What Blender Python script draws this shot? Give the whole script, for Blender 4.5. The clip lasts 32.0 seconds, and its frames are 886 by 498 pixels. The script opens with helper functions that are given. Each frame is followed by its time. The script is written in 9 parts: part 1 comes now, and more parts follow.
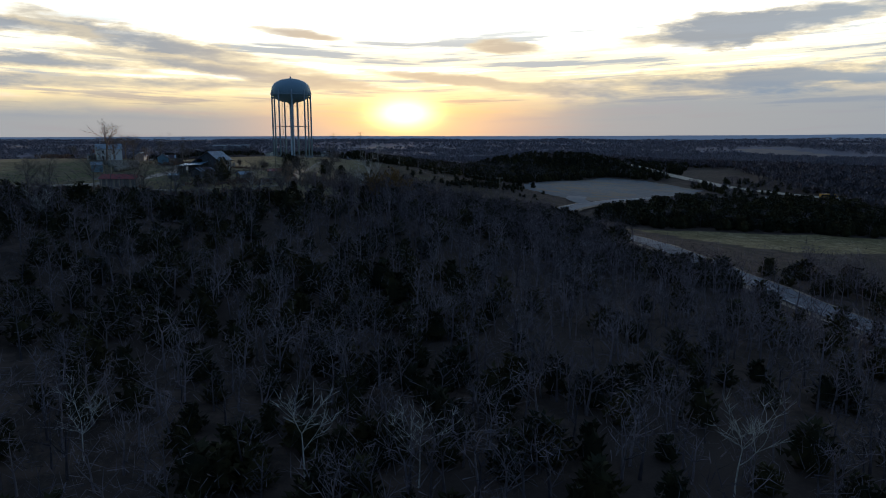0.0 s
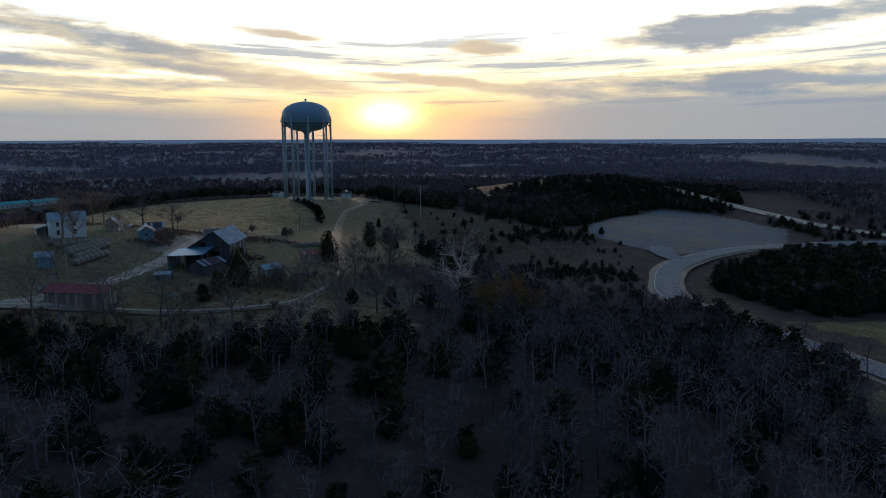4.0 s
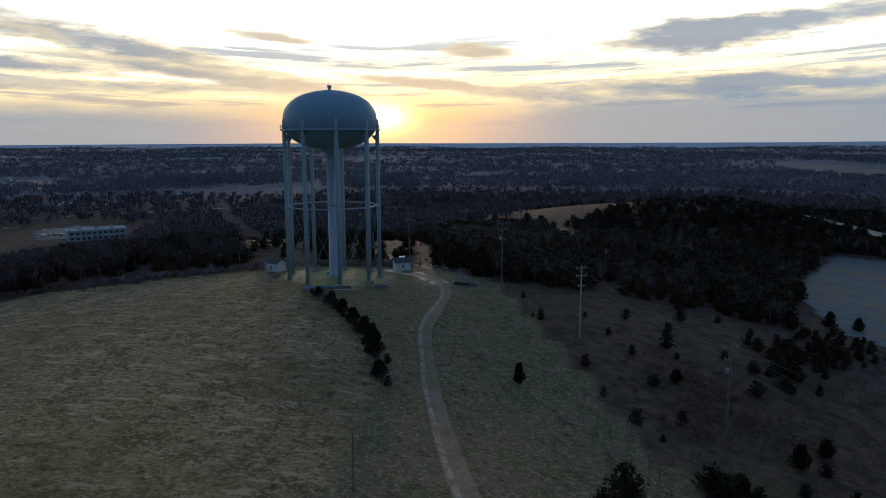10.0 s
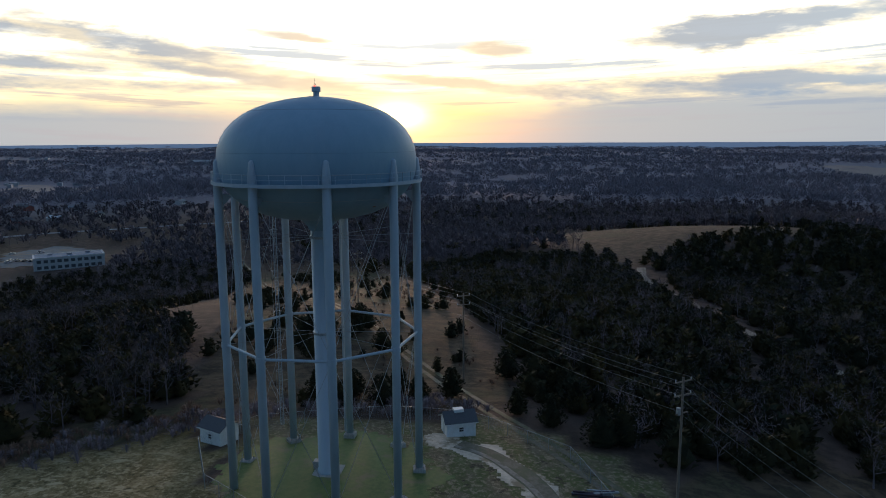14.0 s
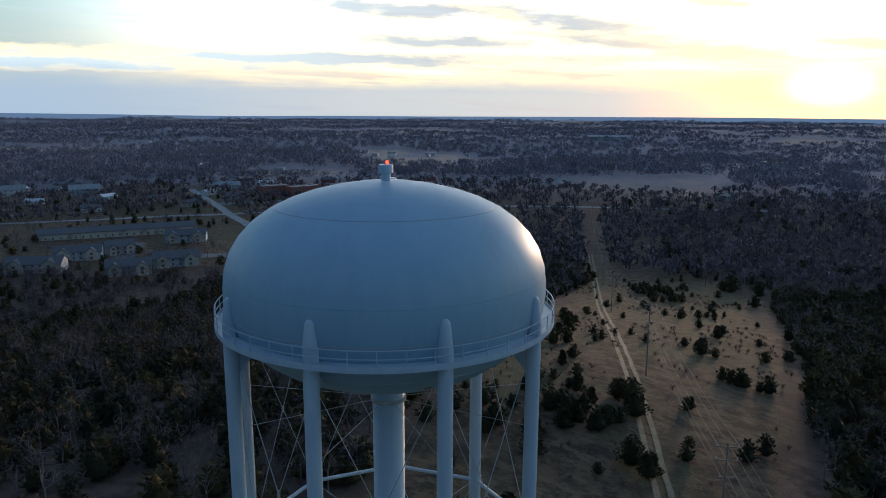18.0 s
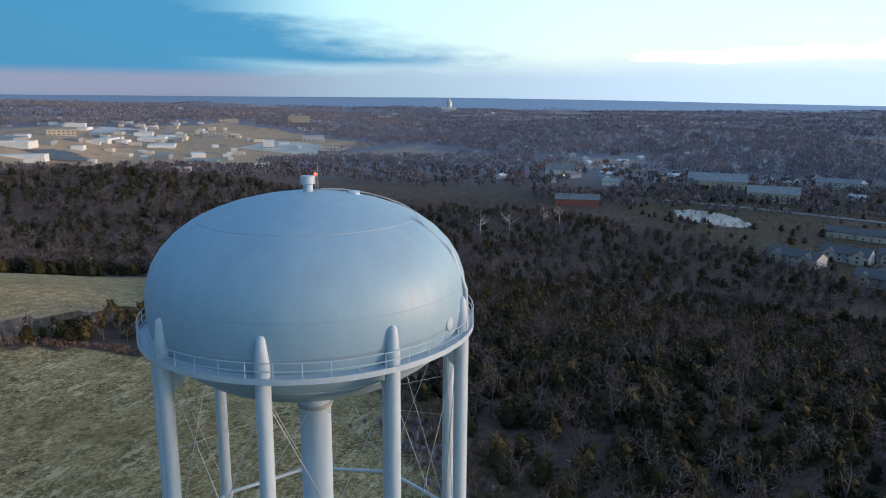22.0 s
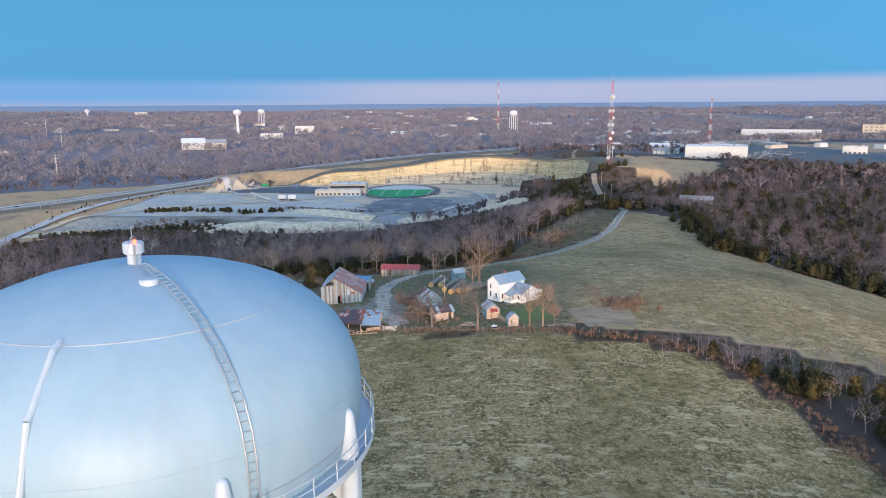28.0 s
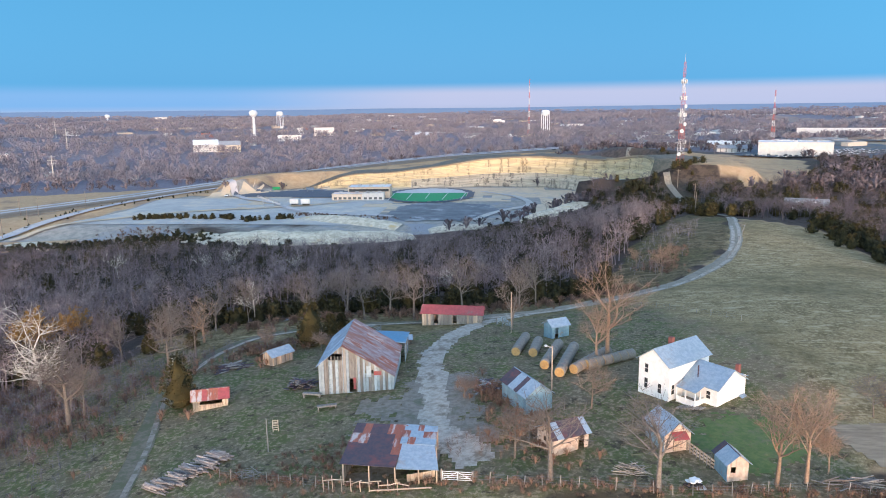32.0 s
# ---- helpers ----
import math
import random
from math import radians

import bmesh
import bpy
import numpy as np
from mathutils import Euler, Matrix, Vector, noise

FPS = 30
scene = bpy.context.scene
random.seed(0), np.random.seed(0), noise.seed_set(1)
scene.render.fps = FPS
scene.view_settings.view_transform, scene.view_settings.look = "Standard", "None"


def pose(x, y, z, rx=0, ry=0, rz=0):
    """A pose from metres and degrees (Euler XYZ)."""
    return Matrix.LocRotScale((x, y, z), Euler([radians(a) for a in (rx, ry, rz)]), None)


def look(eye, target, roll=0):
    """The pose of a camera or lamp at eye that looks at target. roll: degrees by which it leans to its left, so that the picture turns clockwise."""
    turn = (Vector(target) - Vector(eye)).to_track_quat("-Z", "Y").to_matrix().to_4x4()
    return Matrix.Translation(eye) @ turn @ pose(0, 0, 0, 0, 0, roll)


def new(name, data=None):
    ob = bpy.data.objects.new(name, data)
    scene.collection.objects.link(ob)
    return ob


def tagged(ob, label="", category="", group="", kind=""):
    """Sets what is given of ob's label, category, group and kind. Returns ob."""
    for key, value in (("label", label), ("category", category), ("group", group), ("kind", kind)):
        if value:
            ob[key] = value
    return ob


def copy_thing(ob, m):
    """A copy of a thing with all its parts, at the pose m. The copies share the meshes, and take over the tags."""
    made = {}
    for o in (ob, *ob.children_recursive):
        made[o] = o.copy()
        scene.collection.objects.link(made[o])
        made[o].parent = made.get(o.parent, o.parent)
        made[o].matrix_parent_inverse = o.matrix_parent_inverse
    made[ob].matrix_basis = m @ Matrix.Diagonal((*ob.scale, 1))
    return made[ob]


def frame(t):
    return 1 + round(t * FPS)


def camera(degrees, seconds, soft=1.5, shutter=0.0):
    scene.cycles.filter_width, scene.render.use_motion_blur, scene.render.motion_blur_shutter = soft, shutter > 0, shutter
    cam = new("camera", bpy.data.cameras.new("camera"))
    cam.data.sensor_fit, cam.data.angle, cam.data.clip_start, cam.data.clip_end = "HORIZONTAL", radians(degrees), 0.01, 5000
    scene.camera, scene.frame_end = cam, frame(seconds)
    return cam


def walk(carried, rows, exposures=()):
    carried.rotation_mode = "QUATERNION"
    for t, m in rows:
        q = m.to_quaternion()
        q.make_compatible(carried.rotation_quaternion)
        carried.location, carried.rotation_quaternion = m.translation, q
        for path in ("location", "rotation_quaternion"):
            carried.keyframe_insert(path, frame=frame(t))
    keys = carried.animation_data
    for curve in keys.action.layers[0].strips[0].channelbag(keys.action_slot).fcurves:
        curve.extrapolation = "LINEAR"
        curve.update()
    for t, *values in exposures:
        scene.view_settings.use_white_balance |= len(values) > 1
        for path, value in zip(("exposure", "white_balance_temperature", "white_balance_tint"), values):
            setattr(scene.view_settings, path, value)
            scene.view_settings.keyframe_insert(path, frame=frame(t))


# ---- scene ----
cam = camera(65.0, 32.0, soft=1.0)
PATH = [  # seconds, x, y, z, yaw, pitch, roll
    (0, 137.36, -402.65, 11.21, 6.81, -9.16, -0.16),
    (1, 125.28, -382.35, 15.95, 6.41, -9.10, -0.18),
    (2, 114.21, -362.35, 20.73, 6.15, -9.10, -0.15),
    (3, 104.18, -342.74, 25.33, 5.86, -9.13, -0.13),
    (6, 75.24, -280.74, 30.49, 4.08, -8.97, -0.15),
    (7, 66.70, -258.99, 31.23, 3.56, -8.99, -0.20),
    (8, 59.09, -236.25, 31.91, 2.98, -8.99, -0.24),
    (9, 50.10, -203.40, 32.33, 2.30, -8.90, -0.14),
    (10, 40.60, -166.20, 33.10, 4.70, -8.86, -0.20),
    (11, 31.60, -129.20, 33.90, 7.15, -8.62, -0.30),
    (11.5, 28.10, -114.00, 34.60, 7.65, -8.54, -0.33),
    (12, 25.60, -102.20, 35.45, 7.75, -8.50, -0.33),
    (13, 22.84, -87.60, 37.10, 6.22, -8.44, -0.25),
    (16, 23.60, -59.00, 47.42, 8.52, -10.74, 0.06),
    (16.5, 24.56, -52.69, 48.28, 11.88, -10.90, 0.13),
    (17, 26.44, -46.05, 48.70, 21.40, -10.94, 0.19),
    (18, 32.85, -35.17, 49.75, 38.33, -11.22, 0.26),
    (19, 39.67, -22.91, 50.41, 56.23, -11.54, 0.24),
    (20, 45.25, -8.20, 50.62, 72.23, -11.79, 0.38),
    (21, 48.00, 6.96, 51.19, 88.20, -12.04, 0.54),
    (22, 44.80, 21.15, 51.48, 104.20, -12.19, 0.43),
    (23, 37.19, 33.66, 51.98, 120.23, -12.31, 0.37),
    (24, 25.81, 42.82, 52.31, 135.63, -12.34, 0.26),
    (25, 12.15, 48.26, 52.73, 150.93, -12.24, 0.07),
    (26, -2.50, 49.12, 53.10, 166.12, -12.12, -0.14),
    (26.5, -9.47, 47.92, 53.44, 173.14, -12.14, -0.21),
    (28.5, -17.67, 24.57, 52.08, 184.08, -11.65, -0.41),
    (29, -15.23, 14.13, 51.02, 184.26, -11.58, -0.43),
    (30, -9.61, -7.99, 47.73, 184.60, -11.42, -0.41),
    (31, -5.02, -31.18, 43.62, 184.95, -11.35, -0.57),
    (32, -0.44, -54.23, 40.13, 185.11, -11.23, -0.67),
]
EXPOSURES = [(0, -1.9, 5650, 6), (6, -1.9, 5600, 6), (9, -1.9, 5600, 6), (11, -1.72, 5650, 6), (13, -1.55, 5700, 6), (16, -1.33, 5750, 5), (18, -1.08, 5700, 4), (20, -0.78, 5700, 4), (22, -0.4, 5840, 4), (24, -0.1, 5820, 5), (26, -0.05, 5740, 6), (29, 0.26, 5820, 7), (32, 0.36, 5900, 7)]
walk(cam, [(t, pose(x, y, z, 90 + p, 0, yaw) @ pose(0, 0, 0, 0, 0, roll)) for t, x, y, z, yaw, p, roll in PATH], EXPOSURES)

# ---- sky and sun ----
SUN_AZ, SUN_EL = radians(99.9), radians(3.0)
world = bpy.data.worlds.new("dusk_sky")
scene.world = world
world.use_nodes = True
wt = world.node_tree
wt.nodes.clear()


def wnode(kind):
    return wt.nodes.new(kind)


def wplug(socket, value):
    if isinstance(value, bpy.types.NodeSocket):
        wt.links.new(value, socket)
    else:
        socket.default_value = value


def wmath(op, a, b=0.0, c=0.0):
    n = wnode("ShaderNodeMath")
    n.operation = op
    for s, v in zip(n.inputs, (a, b, c)):
        wplug(s, v)
    return n.outputs[0]


def wstep(value, lo, hi, to0=0.0, to1=1.0):
    n = wnode("ShaderNodeMapRange")
    n.interpolation_type = "SMOOTHSTEP"
    for s, v in zip(n.inputs, (value, lo, hi, to0, to1)):
        wplug(s, v)
    return n.outputs[0]


def wmix(fac, a, b):
    n = wnode("ShaderNodeMix")
    n.data_type = "RGBA"
    wplug(n.inputs[0], fac)
    wplug(n.inputs[6], a if isinstance(a, bpy.types.NodeSocket) else (*a, 1))
    wplug(n.inputs[7], b if isinstance(b, bpy.types.NodeSocket) else (*b, 1))
    return n.outputs[2]


def wnoise(vector, scale, detail, rough=0.55):
    n = wnode("ShaderNodeTexNoise")
    n.inputs["Scale"].default_value, n.inputs["Detail"].default_value, n.inputs["Roughness"].default_value = scale, detail, rough
    wt.links.new(vector, n.inputs["Vector"])
    return n.outputs["Fac"]


def build_sky():
    coord = wnode("ShaderNodeTexCoord").outputs["Generated"]
    xyz = wnode("ShaderNodeSeparateXYZ")
    wt.links.new(coord, xyz.inputs[0])
    x, y, z = xyz.outputs
    ca, sa = math.cos(SUN_AZ), math.sin(SUN_AZ)
    along = wmath("ADD", wmath("MULTIPLY", x, ca), wmath("MULTIPLY", y, sa))
    side = wmath("SUBTRACT", wmath("MULTIPLY", x, sa), wmath("MULTIPLY", y, ca))
    az = wmath("MULTIPLY", wmath("ARCTAN2", side, along), 57.29578)  # degrees to the right of the sun
    el = wmath("MULTIPLY", wmath("ARCSINE", z), 57.29578)
    flat = wnode("ShaderNodeCombineXYZ")
    wplug(flat.inputs[0], wmath("MULTIPLY", az, 0.045))
    wplug(flat.inputs[1], wmath("MULTIPLY", el, 0.2))
    rag = wnoise(flat.outputs[0], 2.2, 6.0, 0.6)
    fine = wnoise(flat.outputs[0], 7.0, 4.0, 0.6)
    rag = wmath("ADD", wmath("MULTIPLY", rag, 0.75), wmath("MULTIPLY", fine, 0.25))
    off = wmath("ABSOLUTE", az)
    # clear sky from white-gold at the sun to pale cyan beside it and blue behind
    near = wmix(wstep(el, 1.0, 7.5), (4.6, 2.6, 0.85), (7.2, 7.0, 6.4))
    beside = wmix(wstep(el, 3.0, 14.0), (1.25, 1.3, 1.15), (1.1, 1.75, 1.75))
    clear = wmix(wstep(off, 24.0, 62.0), near, beside)
    clear = wmix(wstep(off, 75.0, 125.0), clear, (0.75, 1.2, 1.35))
    # broken streaks of cloud round the sun
    long = wnode("ShaderNodeCombineXYZ")
    wplug(long.inputs[0], wmath("MULTIPLY", az, 0.02))
    wplug(long.inputs[1], wmath("ADD", wmath("MULTIPLY", el, 0.36), wmath("MULTIPLY", off, -0.012)))
    bars = wnoise(long.outputs[0], 3.0, 7.0, 0.62)
    streak = wmath("MULTIPLY", wstep(bars, 0.5, 0.6), wmath("MULTIPLY", wstep(off, 75.0, 30.0), wmath("MULTIPLY", wstep(el, 11.0, 6.5), wstep(el, 1.0, 2.4))))
    cloud_col = wmix(wstep(el, 1.5, 5.0), (2.6, 1.7, 0.95), (1.7, 1.72, 1.75))
    gold = wmath("MULTIPLY", wstep(bars, 0.36, 0.48), wmath("MULTIPLY", wstep(off, 60.0, 25.0), wstep(el, 11.0, 5.5)))
    col = wmix(wmath("MULTIPLY", gold, 0.7), clear, (4.6, 3.3, 1.35))
    col = wmix(wmath("MULTIPLY", streak, 0.9), col, cloud_col)
    # single clouds: degrees right of the sun, elevation, half width, half height, slope
    warp = wnoise(flat.outputs[0], 1.3, 5.0, 0.6)
    twist = wnoise(flat.outputs[0], 3.1, 5.0, 0.65)
    core = wmix(wstep(off, 5.0, 20.0), (2.5, 1.85, 1.25), wmix(wstep(off, 24.0, 50.0), (1.05, 1.12, 1.26), (1.5, 1.75, 1.9)))
    for a0, e0, w, h, lift in CLOUDS:
        da = wmath("ADD", wmath("DIVIDE", wmath("SUBTRACT", az, a0), w), wmath("MULTIPLY", wmath("SUBTRACT", warp, 0.5), 1.8))
        de = wmath("ADD", wmath("DIVIDE", wmath("SUBTRACT", wmath("SUBTRACT", el, e0), wmath("MULTIPLY", wmath("SUBTRACT", az, a0), lift)), h), wmath("MULTIPLY", wmath("SUBTRACT", twist, 0.5), 3.6))
        far = wmath("ADD", wmath("MULTIPLY", da, da), wmath("MULTIPLY", de, de))
        far = wmath("ADD", far, wmath("MULTIPLY", wmath("SUBTRACT", rag, 0.5), 5.5))
        col = wmix(wmath("MULTIPLY", wstep(far, 2.2, 0.9), 0.75), col, (3.3, 2.5, 1.5))
        col = wmix(wmath("MULTIPLY", wstep(far, 1.5, 0.1), 0.85), col, core)
    # veil of haze low over the land, and the bank of cloud behind
    veil = wmath("MULTIPLY", wstep(wmath("SUBTRACT", wmath("ADD", el, wmath("MULTIPLY", rag, 2.4)), wstep(az, 8.0, 24.0, 0.0, 1.1)), 4.9, 2.6), wstep(off, 0.0, 9.0, 0.6, 1.0))
    col = wmix(wmath("MULTIPLY", veil, wstep(off, 20.0, 110.0, 0.85, 0.95)), col, wmix(wstep(off, 62.0, 118.0), wmix(wstep(off, 1.0, 17.0), (2.9, 1.7, 1.25), (0.95, 1.13, 1.36)), (0.42, 0.54, 0.68)))
    edge = wmath("ADD", wmath("MULTIPLY", el, 4.0), wmath("MULTIPLY", wmath("SUBTRACT", rag, 0.5), 24.0))
    bank = wmath("MULTIPLY", wstep(wmath("SUBTRACT", off, edge), 76.0, 90.0), wstep(wmath("ADD", el, wmath("MULTIPLY", rag, 1.0)), 2.6, 3.6))
    bank = wmath("MAXIMUM", bank, wstep(off, 100.0, 116.0))
    pink = wmix(wstep(el, 1.3, 2.3), wmix(wstep(side, -0.1, 0.25, 0.0, 0.8), (0.42, 0.44, 0.59), (0.12, 0.35, 0.64)), wmix(wstep(off, 105.0, 165.0), (0.11, 0.41, 0.7), (0.08, 0.31, 0.56)))
    pink = wmix(wstep(el, -0.2, 0.7), (0.38, 0.42, 0.56), pink)
    col = wmix(bank, col, wmix(wstep(el, 3.0, 14.0), pink, wmix(wstep(off, 105.0, 165.0), (0.1, 0.4, 0.7), (0.075, 0.29, 0.51))))
    # the sun's glow through the haze
    d2 = wmath("ADD", wmath("POWER", wmath("DIVIDE", az, 1.7), 2.0), wmath("POWER", wmath("DIVIDE", wmath("SUBTRACT", el, 1.9), 0.8), 2.0))
    d3 = wmath("ADD", wmath("POWER", wmath("DIVIDE", az, 8.5), 2.0), wmath("POWER", wmath("DIVIDE", wmath("SUBTRACT", el, 1.9), 1.3), 2.0))
    col = wmix(wmath("MULTIPLY", wmath("EXPONENT", wmath("MULTIPLY", d3, -1.0)), wstep(bars, 0.3, 0.62, 0.75, 0.25)), col, (5.4, 2.9, 0.7))
    glow = wmath("EXPONENT", wmath("MULTIPLY", d2, -0.7))
    col = wmix(glow, col, (24.0, 14.0, 4.5))
    # an unseen deck added overhead, toned to give the land its blue fill light
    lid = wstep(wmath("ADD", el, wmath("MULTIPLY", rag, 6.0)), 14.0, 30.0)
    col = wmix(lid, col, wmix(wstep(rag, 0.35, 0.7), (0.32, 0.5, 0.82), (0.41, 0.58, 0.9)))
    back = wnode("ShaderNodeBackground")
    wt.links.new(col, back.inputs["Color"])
    back.inputs["Strength"].default_value = 1.0
    sky = wnode("ShaderNodeTexSky")
    sky.sky_type, sky.sun_disc, sky.sun_elevation, sky.sun_rotation = "NISHITA", False, SUN_EL, math.pi / 2 - SUN_AZ
    air = wnode("ShaderNodeBackground")
    wt.links.new(sky.outputs[0], air.inputs["Color"])
    air.inputs["Strength"].default_value = 0.015
    both = wnode("ShaderNodeAddShader")
    wt.links.new(back.outputs[0], both.inputs[0])
    wt.links.new(air.outputs[0], both.inputs[1])
    wt.links.new(both.outputs[0], wnode("ShaderNodeOutputWorld").inputs["Surface"])


CLOUDS = [(-18, 6.7, 9, 0.75, -0.16), (-12, 4.9, 10, 0.5, -0.11), (29, 8.2, 12, 0.95, 0.11), (8, 7.0, 2.4, 0.4, -0.04), (-8.5, 7.9, 3, 0.35, -0.1), (6, 4.3, 7, 0.35, -0.1), (30, 4.1, 17, 0.8, 0.02), (-28, 5.4, 6, 0.5, -0.05), (-32, 7.8, 8, 0.55, -0.05), (47, 9.3, 9, 0.7, 0.1), (-37, 3.9, 22, 0.5, 0.0), (-60, 3.3, 14, 0.4, 0.0)]
build_sky()
sun_data = bpy.data.lights.new("sun", "SUN")
sun_data.energy, sun_data.angle, sun_data.color = 4.2, radians(7), (1.0, 0.6, 0.36)
sun = new("sun", sun_data)
to_sun = Vector((math.cos(SUN_AZ) * math.cos(SUN_EL), math.sin(SUN_AZ) * math.cos(SUN_EL), math.sin(SUN_EL)))
sun.matrix_world = look(to_sun * 300, (0, 0, 0))

# ---- materials ----
def shader(name, rough=0.8, metal=0.0):
    m = bpy.data.materials.new(name)
    m.use_nodes = True
    nt = m.node_tree
    b = nt.nodes["Principled BSDF"]
    b.inputs["Roughness"].default_value, b.inputs["Metallic"].default_value = rough, metal
    return m, nt, b


def mixed(nt, fac, a, b):
    n = nt.nodes.new("ShaderNodeMix")
    n.data_type = "RGBA"
    for s, v in ((n.inputs[0], fac), (n.inputs[6], a), (n.inputs[7], b)):
        if isinstance(v, bpy.types.NodeSocket):
            nt.links.new(v, s)
        else:
            s.default_value = v if isinstance(v, (int, float)) else (*v, 1)
    return n.outputs[2]


def grain(nt, scale, detail=4.0, rough=0.6, stretch=(1, 1, 1), world_space=False):
    n = nt.nodes.new("ShaderNodeTexNoise")
    n.inputs["Scale"].default_value, n.inputs["Detail"].default_value, n.inputs["Roughness"].default_value = scale, detail, rough
    if world_space:
        v = nt.nodes.new("ShaderNodeNewGeometry").outputs["Position"]
    else:
        v = nt.nodes.new("ShaderNodeTexCoord").outputs["Object"]
    if stretch != (1, 1, 1):
        mp = nt.nodes.new("ShaderNodeMapping")
        mp.inputs["Scale"].default_value = stretch
        nt.links.new(v, mp.inputs["Vector"])
        v = mp.outputs[0]
    nt.links.new(v, n.inputs["Vector"])
    return n.outputs["Fac"]


def ramp(nt, value, lo, hi):
    n = nt.nodes.new("ShaderNodeMapRange")
    n.interpolation_type = "SMOOTHSTEP"
    nt.links.new(value, n.inputs[0])
    n.inputs[1].default_value, n.inputs[2].default_value = lo, hi
    return n.outputs[0]


def bumped(nt, b, height, strength, distance):
    n = nt.nodes.new("ShaderNodeBump")
    n.inputs["Strength"].default_value, n.inputs["Distance"].default_value = strength, distance
    nt.links.new(height, n.inputs["Height"])
    nt.links.new(n.outputs[0], b.inputs["Normal"])


def surface(name, c1, c2, scale=3.0, c3=None, scale3=0.4, rough=0.8, metal=0.0, stretch=(1, 1, 1), bump=0.0, lo3=0.5, hi3=0.7, world_space=False, spread=0.0, stretch3=None):
    """Two tones in a fine grain, a third in larger patches, and a little relief."""
    m, nt, b = shader(name, rough, metal)
    g = grain(nt, scale, 5.0, 0.65, stretch, world_space)
    col = mixed(nt, ramp(nt, g, 0.35, 0.65), c1, c2)
    if c3:
        col = mixed(nt, ramp(nt, grain(nt, scale3, 5.0, 0.7, stretch3 or stretch, world_space), lo3, hi3), col, c3)
    if spread:
        info = nt.nodes.new("ShaderNodeObjectInfo")
        hue = nt.nodes.new("ShaderNodeHueSaturation")
        mr = nt.nodes.new("ShaderNodeMapRange")
        nt.links.new(info.outputs["Random"], mr.inputs[0])
        mr.inputs[3].default_value, mr.inputs[4].default_value = 1 - spread, 1 + spread
        nt.links.new(mr.outputs[0], hue.inputs["Value"])
        nt.links.new(col, hue.inputs["Color"])
        col = hue.outputs[0]
    nt.links.new(col, b.inputs["Base Color"])
    if bump:
        bumped(nt, b, g, 0.6, bump)
    return m


def foliage(name, c1, c2, rough=0.9, attr="tint", speck=0.3):
    """Tone by each plant's own tint."""
    m, nt, b = shader(name, rough)
    a = nt.nodes.new("ShaderNodeAttribute")
    a.attribute_name = attr
    mott = nt.nodes.new("ShaderNodeMath")
    mott.operation, mott.use_clamp = "ADD", True
    nt.links.new(a.outputs["Fac"], mott.inputs[0])
    swing = nt.nodes.new("ShaderNodeMapRange")
    nt.links.new(grain(nt, speck, 3, 0.7, (1, 1, 1), True), swing.inputs[0])
    swing.inputs[1].default_value, swing.inputs[2].default_value, swing.inputs[3].default_value, swing.inputs[4].default_value = 0.3, 0.7, -0.35, 0.35
    nt.links.new(swing.outputs[0], mott.inputs[1])
    col = mixed(nt, mott.outputs[0], c1, c2)
    nt.links.new(col, b.inputs["Base Color"])
    b.inputs["Specular IOR Level"].default_value = 0.15
    return m


tank_paint = surface("tank_paint", (0.268, 0.382, 0.472), (0.24, 0.356, 0.448), 0.8, (0.25, 0.32, 0.395), 0.25, rough=0.5, metal=0.0, stretch=(1, 1, 0.25), lo3=0.5, hi3=0.85)
leg_paint = surface("leg_paint", (0.41, 0.48, 0.55), (0.37, 0.44, 0.51), 1.5, (0.4, 0.4, 0.4), 0.6, rough=0.45, stretch=(1, 1, 0.2), lo3=0.58, hi3=0.85)
seam_grey = surface("seam_grey", (0.3, 0.32, 0.34), (0.36, 0.38, 0.4), 4.0, rough=0.6)
rust_spot = surface("rust_spot", (0.22, 0.06, 0.03), (0.3, 0.1, 0.05), 6.0)
steel = surface("galvanised_steel", (0.42, 0.44, 0.46), (0.34, 0.36, 0.38), 5.0, rough=0.45, metal=0.6)
rod_steel = surface("rod_steel", (0.4, 0.42, 0.44), (0.3, 0.3, 0.3), 5.0, rough=0.5, metal=0.3)
concrete = surface("concrete", (0.42, 0.41, 0.39), (0.34, 0.33, 0.31), 4.0, (0.25, 0.24, 0.22), 0.8, bump=0.01)
white_paint = surface("white_clapboard_paint", (0.8, 0.8, 0.79), (0.72, 0.71, 0.69), 2.0, (0.55, 0.53, 0.5), 0.5, rough=0.6, lo3=0.6, hi3=0.85)
dark_shingle = surface("dark_shingle", (0.07, 0.075, 0.085), (0.1, 0.1, 0.11), 6.0, rough=0.85, bump=0.01)
pole_wood = surface("pole_wood", (0.16, 0.12, 0.09), (0.24, 0.2, 0.16), 3.0, stretch=(6, 6, 0.3))
pale_pole = surface("pale_pole", (0.5, 0.48, 0.44), (0.42, 0.4, 0.36), 3.0, stretch=(6, 6, 0.3))
wire_metal = surface("wire_metal", (0.26, 0.26, 0.27), (0.3, 0.3, 0.3), 2.0, rough=0.5, metal=0.4)
insulator = surface("insulator", (0.5, 0.5, 0.5), (0.4, 0.4, 0.4), 4.0, rough=0.3)
asphalt = surface("road_asphalt", (0.17, 0.185, 0.21), (0.14, 0.155, 0.175), 0.8, (0.11, 0.12, 0.135), 0.08, world_space=True)
lot_grey = surface("lot_gravel_grey", (0.095, 0.115, 0.14), (0.06, 0.075, 0.095), 0.25, (0.13, 0.105, 0.075), 0.06, lo3=0.46, hi3=0.62, world_space=True)
